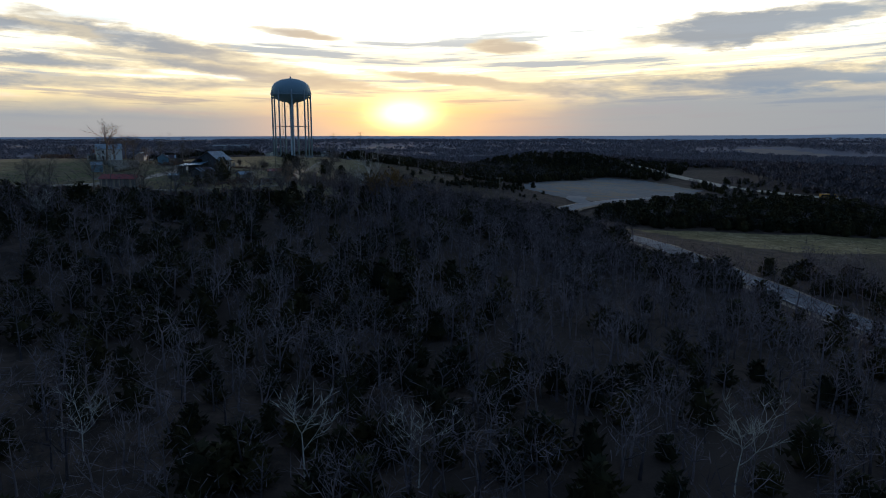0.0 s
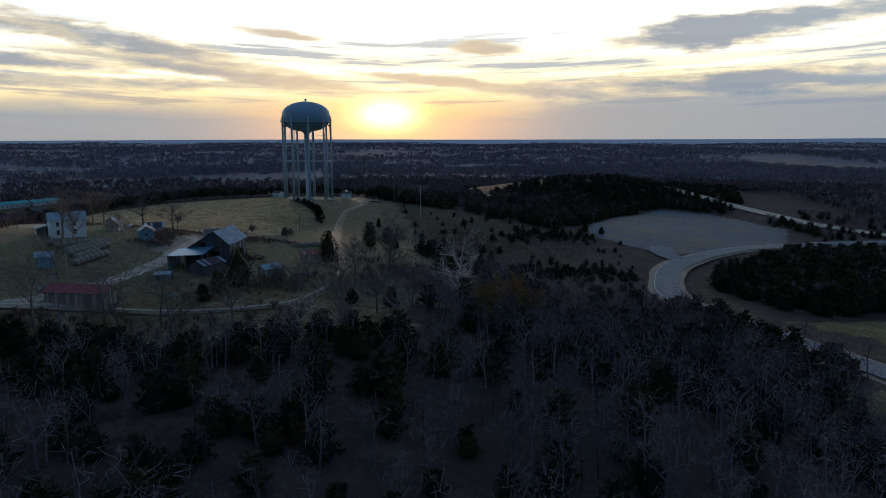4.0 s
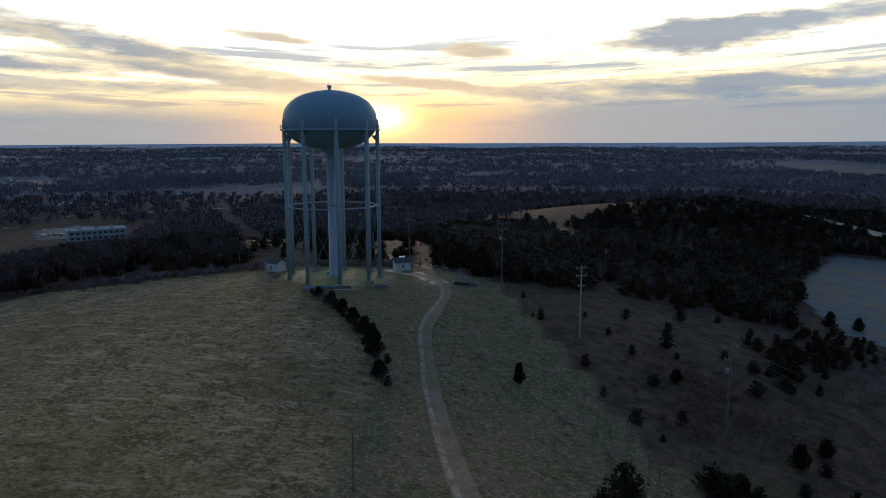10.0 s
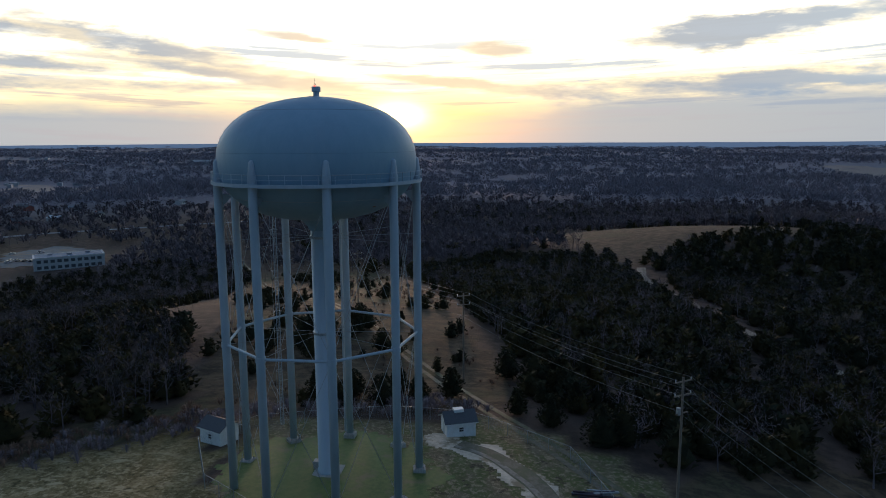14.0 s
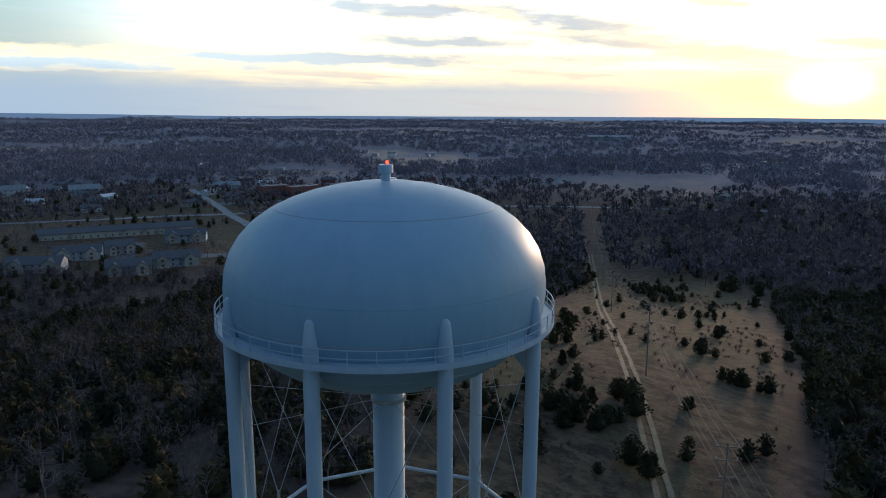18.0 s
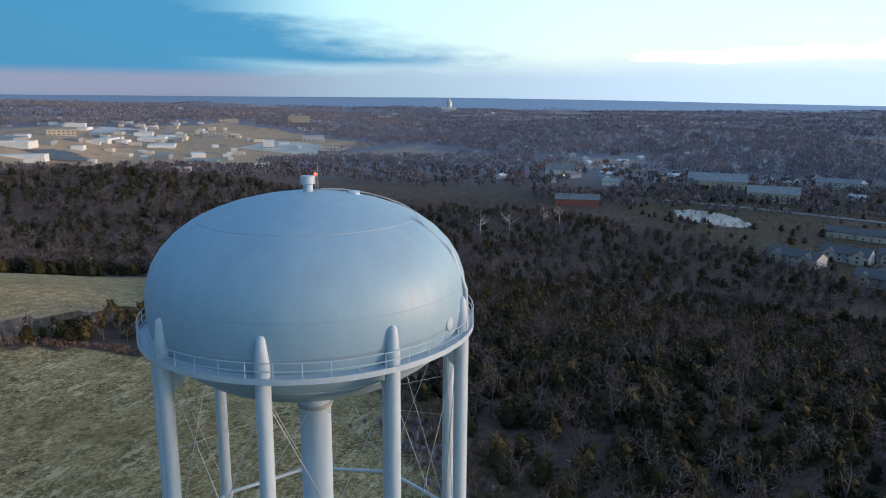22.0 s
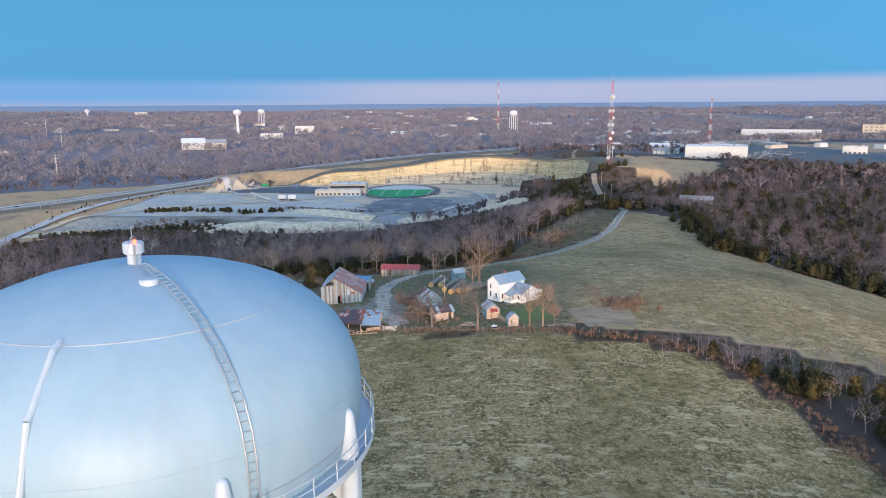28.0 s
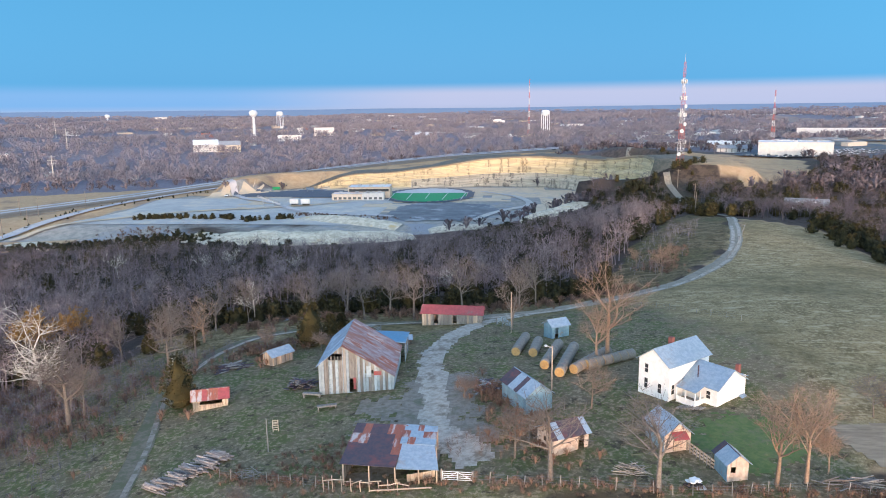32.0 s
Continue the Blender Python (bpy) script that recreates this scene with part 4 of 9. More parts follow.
    for z, a in ((32.5, 78), (32.2, 55), (33.1, -30), (32.6, 160)):
        q = radians(a)
        r = shell_radius(z)
        m = Matrix.Translation(at(q, r - 0.01, z)) @ Matrix.Rotation(q, 4, "Z") @ Matrix.Rotation(radians(130), 4, "Y")
        part("rust_mark", turned(bmesh.new(), [(0, 0.03), (0.16, 0.02), (0.22, 0.0), (0, -0.03)], 10), rust_spot, tower).matrix_local = m @ Matrix.Diagonal((0.5, 1.4, 1, 1))
    return tower


def tower_leg(az):
    bm = bmesh.new()
    r = 0.47
    prof = [(0, 38.27), (r * 0.3, 38.24), (r * 0.55, 38.1), (r * 0.66, 37.88), (r, 36.4), (r, 35.9), (r, 20), (r, 0.35), (0, 0.35)]
    turned(bm, prof, 20)
    bmesh.ops.translate(bm, verts=bm.verts, vec=at(az, LEG_R, 0))
    turned_band = [(r + 0.02, 17.9), (r + 0.06, 17.9), (r + 0.06, 17.3), (r + 0.02, 17.3)]
    b2 = turned(bmesh.new(), turned_band, 20, close=True)
    leg = part("leg", bm, leg_paint)
    leg.data.shade_smooth()
    bmesh.ops.translate(b2, verts=b2.verts, vec=at(az, LEG_R, 0))
    part("leg_band", b2, leg_paint, leg)
    # gusset under the deck
    g = slab(bmesh.new(), [at(az, LEG_R - 0.2, 34.6), at(az, LEG_R - 1.5, 34.3), at(az, LEG_R - 0.2, 32.8)], 0.06)
    part("gusset", g, leg_paint, leg)
    return leg


def thing_mesh_foot(az):
    m = Matrix.Translation(at(az, LEG_R, 0)) @ Matrix.Rotation(az, 4, "Z")
    bm = box(bmesh.new(), -0.75, -0.75, -0.9, 0.75, 0.75, 0.22, m)
    box(bm, -0.6, -0.6, 0.22, 0.6, 0.6, 0.3, m)
    for sx, sy in ((-0.5, -0.5), (0.5, -0.5), (-0.5, 0.5), (0.5, 0.5)):
        tube(bm, m @ Vector((sx, sy, 0.3)), m @ Vector((sx, sy, 0.48)), 0.05, n=6)
    return part("footing", bm, concrete, None, "concrete pad with base plate and bolts")


def build_ladder(tower):
    q = radians(136.5)
    side = Vector((-math.sin(q), math.cos(q), 0))
    # over the dome
    line = [(0.9, 45.05), (2.5, 44.93), (4.2, 44.6), (5.8, 44.13), (7.3, 43.52), (8.6, 42.75), (9.6, 41.87), (10.4, 40.8), (10.9, 39.68), (11.15, 38.4), (11.2, 37.2), (11.1, 36.0)]
    ladder = part("dome_ladder", pipe(pipe(bmesh.new(), [at(q, r + 0.12, z + 0.12) + side * 0.22 for r, z in line], 0.035, 5), [at(q, r + 0.12, z + 0.12) - side * 0.22 for r, z in line], 0.035, 5), steel, tower, "ladder with side rails over the dome")
    p = []
    for (r0, z0), (r1, z1) in zip(line, line[1:]):
        n = max(1, int(math.hypot(r1 - r0, z1 - z0) / 0.4))
        p += [(r0 + (r1 - r0) * k / n, z0 + (z1 - z0) * k / n) for k in range(n)]
    for r, z in p:
        part("rung", tube(bmesh.new(), at(q, r + 0.12, z + 0.12) - side * 0.22, at(q, r + 0.12, z + 0.12) + side * 0.22, 0.022, n=4), steel, ladder)
    # down to the ground, with wide hoops
    r = 11.7
    low = part("leg_ladder", pipe(pipe(bmesh.new(), [at(q, r, 37.1) + side * 0.22, at(q, r, 2.4) + side * 0.22], 0.05, 5), [at(q, r, 37.1) - side * 0.22, at(q, r, 2.4) - side * 0.22], 0.05, 5), leg_paint, tower, "long caged ladder beside a leg")
    for k in range(86):
        z = 2.6 + 0.4 * k
        part("rung", tube(bmesh.new(), at(q, r, z) - side * 0.22, at(q, r, z) + side * 0.22, 0.02, n=4), steel, low)
    for k in range(12):
        z = 4.5 + 2.7 * k
        pts = [at(q, r, z) + side * (0.42 * math.cos(a)) + at(q, 0.72 * math.sin(a), 0) for a in [math.pi * j / 8 for j in range(9)]]
        part("cage_hoop", pipe(bmesh.new(), pts, 0.03, 4), steel, low)
    for s in (-0.3, 0.3):
        part("cage_bar", tube(bmesh.new(), at(q, r + 0.6, 4.5) + side * s, at(q, r + 0.6, 34.5) + side * s, 0.025, n=4), steel, low)
    for k in range(6):
        z = 3.0 + 5.6 * k
        part("standoff", tube(bmesh.new(), at(q, r, z), at(radians(130), LEG_R, z), 0.03, n=4), steel, low)


build_tower()

# ---- small buildings ----
rng = random.Random(7)


def wall_boards(parent, p0, p1, base, top, width, mat, openings=(), thick=0.05, name="board", gap=0.012):
    """Upright boards from p0 to p1 (plan), up to top(u); openings: (u0, u1, z0, z1)."""
    p0, p1 = Vector((*p0, 0)), Vector((*p1, 0))
    length = (p1 - p0).length
    d = (p1 - p0) / length
    out = Vector((d.y, -d.x, 0))
    n = max(1, round(length / width))
    cuts = sorted({0.0, length, *[u for o in openings for u in o[:2]], *[k * length / n for k in range(1, n)]})
    cuts = [c for i, c in enumerate(cuts) if i == 0 or c - cuts[i - 1] > 0.03]
    for a, b in zip(cuts, cuts[1:]):
        mid = (a + b) / 2
        spans = [(base, None)]
        for u0, u1, z0, z1 in openings:
            if u0 - 1e-6 <= mid <= u1 + 1e-6:
                spans = [(lo, z0) for lo, hi in spans[:1] if z0 > lo + 0.05] + [(z1, None)]
        for lo, hi in spans:
            bm = bmesh.new()
            ta, tb = (hi, hi) if hi is not None else (top(a), top(b))
            if max(ta, tb) - lo < 0.05:
                bm.free()
                continue
            ta, tb = max(ta, lo + 0.02), max(tb, lo + 0.02)
            o = out * rng.uniform(-0.012, 0.012)
            q0, q1 = p0 + d * (a + gap) + o, p0 + d * (b - gap) + o
            sh = rng.uniform(-0.05, 0.0)
            v = [bm.verts.new(p + Vector((0, 0, z))) for p, z in ((q0, lo), (q1, lo), (q1, tb + sh), (q0, ta + sh))]
            w = [bm.verts.new(p.co - out * thick) for p in v]
            bm.faces.new(v)
            bm.faces.new(w[::-1])
            for i in range(4):
                bm.faces.new((v[i], w[i], w[(i + 1) % 4], v[(i + 1) % 4]))
            part(name, bm, mat if not isinstance(mat, list) else rng.choice(mat), parent)


def roof_plane(parent, a, b, c, d, mats, strip=0.9, thick=0.05, name="roof_sheet", rows=1, ridges=True):
    """Overlapping sheets between the eave a-b and the ridge d-c."""
    a, b, c, d = (Vector(p) for p in (a, b, c, d))
    n = max(1, round((b - a).length / strip))
    up = (b - a).cross(d - a).normalized()
    for k in range(n):
        u0, u1 = k / n, (k + 1) / n
        for r in range(rows):
            w0, w1 = r / rows, (r + 1) / rows
            lift = up * (0.012 * ((k + r) % 2) + rng.uniform(0, 0.01))
            pt = lambda u, w: (a.lerp(b, u)).lerp(d.lerp(c, u), w) + lift
            bm = slab(bmesh.new(), [pt(u0 - 0.01, w0), pt(u1 + 0.01, w0), pt(u1 + 0.01, min(1, w1 + 0.02)), pt(u0 - 0.01, min(1, w1 + 0.02))], thick)
            if ridges:
                for e in (u0 + 0.3 / n, u0 + 0.7 / n):
                    tube(bm, pt(e, w0) + up * thick, pt(e, w1) + up * thick, 0.02, n=4)
            part(name, bm, rng.choice(mats), parent)


def window(parent, m, w, h, mat=None, panes=True):
    """A framed window; m: pose of its lower middle, facing -y."""
    mat = mat or white_paint
    frame_bm = bmesh.new()
    t = 0.08
    for x0, x1, z0, z1 in ((-w / 2 - t, -w / 2, -t, h + t), (w / 2, w / 2 + t, -t, h + t), (-w / 2, w / 2, h, h + t), (-w / 2 - 0.12, w / 2 + 0.12, -t - 0.03, 0), (-w / 2, w / 2, h / 2 - 0.02, h / 2 + 0.02)):
        box(frame_bm, x0, -0.07, z0, x1, 0.02, z1, m)
    win = part("window", frame_bm, mat, parent)
    part("pane", box(bmesh.new(), -w / 2, -0.035, 0, w / 2, -0.015, h, m), pane_glass, win)
    return win


def shed(name, label, category, x, y, rz, length, width, eave, ridge, walls, roofs, eave_back=None, ridge_at=0.0, board=0.3, strip=0.8, over=0.25, cut_front=(), cut_left=(), cut_right=(), cut_back=(), rows=1, sink=0.4, z=None, ends=None, walls_front=None, roofs_front=None, ends_left=None):
    """A gabled building with its ridge along local x. front is -y, left is -x."""
    zs = [gz(x + ux * math.cos(radians(rz)) - uy * math.sin(radians(rz)), y + ux * math.sin(radians(rz)) + uy * math.cos(radians(rz))) for ux in (-length / 2, length / 2) for uy in (-width / 2, width / 2)]
    z = (sum(zs) / 4 + max(zs)) / 2 if z is None else z
    ob = thing(name, label, category, x, y, z, rz)
    back = eave if eave_back is None else eave_back
    hl, hw = length / 2, width / 2
    base = min(zs) - z - 0.1

    def gable_top(u):  # across the width from front to back
        yy = -hw + u
        return eave + (ridge - eave) * (yy + hw) / (ridge_at + hw) if yy < ridge_at else back + (ridge - back) * (hw - yy) / (hw - ridge_at)

    ends = ends or walls
    wall_boards(ob, (-hl, -hw), (hl, -hw), base, lambda u: eave, board, walls_front or walls, cut_front)
    wall_boards(ob, (hl, -hw), (hl, hw), base, gable_top, board, ends, cut_right)
    wall_boards(ob, (hl, hw), (-hl, hw), base, lambda u: back, board, walls, cut_back)
    wall_boards(ob, (-hl, hw), (-hl, -hw), base, lambda u: gable_top(width - u), board, ends_left or ends, cut_left)
    drop_f, drop_b = (ridge - eave) / (ridge_at + hw) * over, (ridge - back) / (hw - ridge_at) * over
    roof_plane(ob, (-hl - over, -hw - over, eave - drop_f + 0.04), (hl + over, -hw - over, eave - drop_f + 0.04), (hl + over, ridge_at, ridge + 0.05), (-hl - over, ridge_at, ridge + 0.05), roofs_front or roofs, strip, rows=rows)
    roof_plane(ob, (hl + over, hw + over, back - drop_b + 0.04), (-hl - over, hw + over, back - drop_b + 0.04), (-hl - over, ridge_at, ridge + 0.05), (hl + over, ridge_at, ridge + 0.05), roofs, strip, rows=rows)
    part("ridge_cap", tube(bmesh.new(), (-hl - over, ridge_at, ridge + 0.09), (hl + over, ridge_at, ridge + 0.09), 0.07, n=6), roofs[0], ob)
    bm = bmesh.new()
    for sx in (-1, 1):
        for sy in (-1, 1):
            box(bm, sx * (hl - 0.14) - 0.08, sy * (hw - 0.14) - 0.08, base - sink, sx * (hl - 0.14) + 0.08, sy * (hw - 0.14) + 0.08, min(eave, back) - 0.1)
    part("corner_posts", bm, grey_board, ob)
    part("earth_floor", box(bmesh.new(), -hl + 0.1, -hw + 0.1, base - 0.2, hl - 0.1, hw - 0.1, base + 0.08), track_dirt, ob)
    return ob


# ---- the farm ----
def build_barn():
    b = shed("barn", "weathered grey board barn with rusty patched tin roof", "barn", 21.9, -157.4, 94, 13.2, 11.2, 4.2, 7.2, [tin_wall], [barn_roof, barn_roof, barn_roof, rust_roof], eave_back=2.6, ridge_at=-2.0, board=0.42, strip=0.95, rows=3,
             cut_right=((2.2, 3.0, 2.6, 3.6), (4.6, 5.6, 0, 2.1), (1.5, 3.6, 5.0, 6.0), (7.0, 8.2, 2.9, 3.4)), cut_left=((3.5, 5.5, 2.6, 4.6), (6.2, 8.6, 0, 2.4)), ends=[grey_board, tin_wall, grey_board, tin_wall], walls_front=[dark_board, dark_board, dark_board, dark_board, tin_wall], roofs_front=[silver_tin], ends_left=[dark_board, dark_board, dark_tin])
    # open-sided lean-to at the south end, a blue-grey sheet roof on posts
    roof_plane(b, (-14.3, 6.6, 2.5), (-14.3, -1.9, 2.9), (-6.6, -2.0, 3.7), (-6.6, 6.4, 3.1), [blue_sheet], 0.85, name="lean_to_sheet")
    for px_, py_ in ((-14.0, 6.3), (-14.0, 2.3), (-14.0, -1.6), (-10.5, 6.3), (-10.5, -1.7)):
        part("lean_to_post", box(bmesh.new(), px_ - 0.09, py_ - 0.09, -1.6, px_ + 0.09, py_ + 0.09, 2.75), grey_board, b)
    wall_boards(b, (-14.0, 6.3), (-6.6, 6.3), -1.4, lambda u: 2.5, 0.4, [tin_wall, grey_board])
    for k in range(5):
        part("loft_rail", box(bmesh.new(), 6.62, -4.2 + 0.5 * k, 4.7 + 0.1 * k, 6.7, -4.05 + 0.5 * k, 5.6), grey_board, b)
    m = Matrix.Translation((6.75, 1.1, 0)) @ Matrix.Rotation(radians(90), 4, "Z")
    part("red_panel", box(bmesh.new(), 1.6, -0.04, 2.7, 2.7, 0.02, 3.3, m), red_roof, b, "rust red panel in the gable")
    part("red_panel", box(bmesh.new(), -1.5, -0.04, 0.5, -1.1, 0.02, 2.3, m), red_roof, b, "rust red panel in the gable")
    part("tin_patch", box(bmesh.new(), 0.5, -0.05, 2.4, 1.2, 0.015, 4.1, m), tin_wall, b)
    return b


build_barn()
shed("red_barn", "long low board barn with faded red metal roof", "barn", 10.2, -195.5, -4, 12.6, 4.2, 2.1, 3.3, [grey_board, grey_board, tan_board], [red_roof], board=0.45, strip=0.9, cut_back=((2.5, 3.4, 0, 1.8), (6.5, 7.3, 0.2, 1.7)), cut_left=((1.2, 2.4, 0.2, 1.9),))
shed("red_roofed_shed", "small tan board shed with rusty red roof beside a cedar", "shed", 43.6, -149.6, 20, 5.0, 3.6, 1.7, 2.5, [tan_board, tan_board, pink_board], [rust_roof, red_roof, rust_roof], board=0.35, eave_back=1.5, ridge_at=0.6, cut_back=((1.0, 4.2, 0.7, 1.25),))
shed("tin_shed", "small board shed with pale tin roof", "shed", 39.3, -168.3, 55, 4.4, 2.8, 1.7, 2.5, [grey_board, tan_board], [tin_roof], board=0.32)
shed("blue_grey_shed", "pale blue-grey shed with pale tin roof and striped ridge", "shed", -3.6, -143.6, 118, 6.6, 4.0, 2.4, 3.8, [blue_tin], [tin_roof, tin_roof, tin_roof, dark_tin], board=0.7, strip=0.8, ends=[blue_tin], cut_left=((1.7, 2.4, 1.3, 2.0),))
shed("coop", "tan plastered outbuilding with dark patched tin roof", "outbuilding", -7.5, -131.6, 28, 4.8, 3.6, 1.9, 3.0, [pink_board], [dark_tin, dark_tin, tin_roof], board=0.6, cut_right=((1.4, 2.0, 0.9, 1.5),), cut_back=((3.4, 4.2, 0, 1.7),))
shed("far_board_shed", "low dark board shed behind the barn", "shed", 25.3, -170.3, 70, 6.5, 4.6, 2.0, 3.0, [dark_board], [dark_tin, silver_tin], board=0.35)
shed("low_tin_shelter", "low shelter with a pale sheet roof", "shelter", 18.4, -177.5, 10, 3.2, 2.6, 1.0, 1.4, [grey_board], [tin_roof], board=0.4)
shed("blue_box_shed", "small blue-painted shed by the hay rolls", "shed", -10.0, -176.6, 30, 3.6, 2.8, 2.2, 3.1, [blue_tin], [tin_roof], board=0.5, cut_back=((0.6, 1.3, 0, 1.9),))


def build_open_shed():
    s = thing("open_shed", "tumbledown open shed with patchwork tin roof on poles", "shed", 11.6, -128.6, -0.45, -3)
    roof_plane(s, (5.9, 4.5, 2.0), (-0.4, 4.7, 2.1), (-0.4, -3.6, 3.2), (5.9, -3.6, 3.1), [dark_tin, dark_tin, rust_roof], 1.05, rows=4, name="roof_sheet")
    roof_plane(s, (-0.5, 4.4, 1.75), (-5.2, 4.2, 1.8), (-4.2, 0.4, 2.7), (-0.5, 0.5, 2.8), [tin_roof], 0.95, rows=2)
    roof_plane(s, (-0.2, 0.5, 2.85), (-4.3, 0.4, 2.75), (-4.0, -3.8, 3.1), (-0.2, -3.8, 3.2), [rust_roof, tin_roof, rust_roof], 0.9, rows=3)
    for x, y, h in ((5.6, 4.2, 2.0), (2.6, 4.4, 2.0), (-0.4, 4.3, 2.0), (-3.0, 4.0, 1.75), (-5.0, 4.0, 1.75), (5.6, 0.4, 2.5), (5.6, -3.4, 3.0), (0, -3.4, 3.1), (-4.0, -3.6, 3.0), (-4.4, 0.3, 2.6)):
        part("pole", tube(bmesh.new(), (x, y, -1.0), (x + rng.uniform(-0.1, 0.1), y, h), 0.09, n=6), tan_board, s)
    wall_boards(s, (5.7, -3.5), (-4.0, -3.7), -0.6, lambda u: 2.9, 0.4, [grey_board, tin_wall])
    wall_boards(s, (5.75, 4.0), (5.75, -3.4), -0.7, lambda u: 1.2 if int(u * 2) % 3 else 2.0, 0.35, [grey_board])
    wall_boards(s, (-4.6, 2.6), (-1.6, 4.0), 0.1, lambda u: 1.0, 0.5, [tan_board])
    for k in range(9):
        x = 7.5 - 1.05 * k
        part("rail", tube(bmesh.new(), (x, 5.6 + 0.1 * math.sin(k * 2.3), 0.55 + 0.2 * math.sin(k * 1.7)), (x - 1.3, 5.6, 0.75 + 0.2 * math.sin(k * 2.9)), 0.06, n=5), tan_board, s)
        part("stake", tube(bmesh.new(), (x, 5.6, -0.8), (x + 0.05, 5.65, 1.0 + 0.3 * math.sin(k)), 0.06, n=5), tan_board, s)
    part("long_pole", tube(bmesh.new(), (2.0, 6.4, 0.15), (-4.6, 5.2, 0.3), 0.08, n=6), tan_board, s)


build_open_shed()


def build_house():
    h = thing("farmhouse", "white two-storey clapboard farmhouse with grey metal roof", "house", -23.8, -147.2, gz(-23, -146) + 0.1, 220.5)
    hl, hw, eave, ridge = 4.3, 2.45, 4.7, 6.5
    cut = {"gable": ((1.0, 1.55, 2.9, 4.1), (3.2, 3.75, 0.6, 1.9), (1.0, 1.55, 0.7, 2.1))}

    def top(u):
        return ridge - abs(u - hw) / hw * (ridge - eave)

    def clap(parent, p0, p1, topf, openings=(), hi=None):
        """Lapped boards, each a strip, cut by the openings and the roof line."""
        p0, p1 = Vector((*p0, 0)), Vector((*p1, 0))
        ln = (p1 - p0).length
        d = (p1 - p0) / ln
        out = Vector((d.y, -d.x, 0))
        z, step = -0.5, 0.2
        peak = max(topf(k * ln / 20) for k in range(21))
        while z < peak - 0.05:
            z1 = min(z + step, peak)
            us = [k * ln / 60 for k in range(61) if topf(k * ln / 60) >= (z + z1) / 2]
            if us:
                lo, hi_ = us[0], us[-1]
                cuts = [(a, b) for a, b, c, e in openings if c < (z + z1) / 2 < e]
                runs, at0 = [], lo
                for a, b in sorted(cuts):
                    if a > at0:
                        runs.append((at0, a))
                    at0 = max(at0, b)
                if hi_ > at0:
                    runs.append((at0, hi_))
                for a, b in runs:
                    q0, q1 = p0 + d * a, p0 + d * b
                    bm = bmesh.new()
                    v = [bm.verts.new(p) for p in (q0 + out * 0.035 + Vector((0, 0, z)), q1 + out * 0.035 + Vector((0, 0, z)), q1 + out * 0.012 + Vector((0, 0, z1)), q0 + out * 0.012 + Vector((0, 0, z1)))]
                    w = [bm.verts.new(p.co - out * 0.06) for p in v]
                    bm.faces.new(v)
                    bm.faces.new(w[::-1])
                    for i in range(4):
                        bm.faces.new((v[i], w[i], w[(i + 1) % 4], v[(i + 1) % 4]))
                    part("clapboard", bm, white_paint, parent)
            z = z1

    # two storeys
    clap(h, (-hl, hw), (-hl, -hw), lambda u: top(u), cut["gable"])
    clap(h, (hl, -hw), (hl, hw), lambda u: top(u))
    clap(h, (-hl, -hw), (hl, -hw), lambda u: eave, ((0.5, 1.1, 0.7, 2.0),))
    clap(h, (hl, hw), (-hl, hw), lambda u: eave, ((1.5, 2.2, 0.8, 2.0), (5.5, 6.2, 0.8, 2.0), (1.5, 2.2, 3.0, 4.1), (5.5, 6.2, 3.0, 4.1)))
    o = 0.3
    dz = (ridge - eave) / hw * o
    roof_plane(h, (-hl - o, -hw - o, eave - dz + 0.03), (hl + o, -hw - o, eave - dz + 0.03), (hl + o, 0, ridge + 0.03), (-hl - o, 0, ridge + 0.03), [tin_roof], 0.6)
    roof_plane(h, (hl + o, hw + o, eave - dz + 0.03), (-hl - o, hw + o, eave - dz + 0.03), (-hl - o, 0, ridge + 0.03), (hl + o, 0, ridge + 0.03), [tin_roof], 0.6)
    part("chimney", box(bmesh.new(), -0.6, 0.1, ridge - 0.6, 0.0, 0.7, ridge + 0.75), brick_red, h)
    # kitchen wing across the front, with a lower addition and a porch
    wx0, wx1, wy0, we, wr = -1.3, 5.0, -7.6, 2.5, 4.4
    wm = (wx0 + wx1) / 2
    clap(h, (wx0, wy0), (wx1, wy0), lambda u: wr - abs(u - (wx1 - wx0) / 2) / ((wx1 - wx0) / 2) * (wr - we))
    clap(h, (wx0, -hw), (wx0, wy0), lambda u: we, ((3.6, 4.2, 0.9, 1.9),))
    clap(h, (wx1, wy0), (wx1, -hw), lambda u: we)
    roof_plane(h, (wx0 - o, -hw + 0.1, we - 0.15), (wx0 - o, wy0 - o, we - 0.15), (wm, wy0 - o, wr + 0.03), (wm, -hw + 0.1, wr + 0.03), [tin_roof], 0.6)
    roof_plane(h, (wx1 + o, wy0 - o, we - 0.15), (wx1 + o, -hw + 0.1, we - 0.15), (wm, -hw + 0.1, wr + 0.03), (wm, wy0 - o, wr + 0.03), [tin_roof], 0.6)
    clap(h, (wx1 + 0.02, wy0 + 1.2), (7.0, wy0 + 1.2), lambda u: 2.3, ((0.7, 1.25, 1.2, 1.8),))
    clap(h, (7.0, wy0 + 1.2), (7.0, -3.2), lambda u: 2.1)
    roof_plane(h, (7.25, wy0 + 0.9, 2.0), (7.25, -3.0, 2.0), (wx1, -3.0, 2.75), (wx1, wy0 + 0.9, 2.75), [tin_roof], 0.6)
    roof_plane(h, (wx0 - 2.3, -3.0, 2.0), (wx0 - 2.3, -6.0, 2.0), (wx0 + 0.1, -6.0, 2.65), (wx0 + 0.1, -3.0, 2.65), [tin_roof], 0.6, name="porch_sheet")
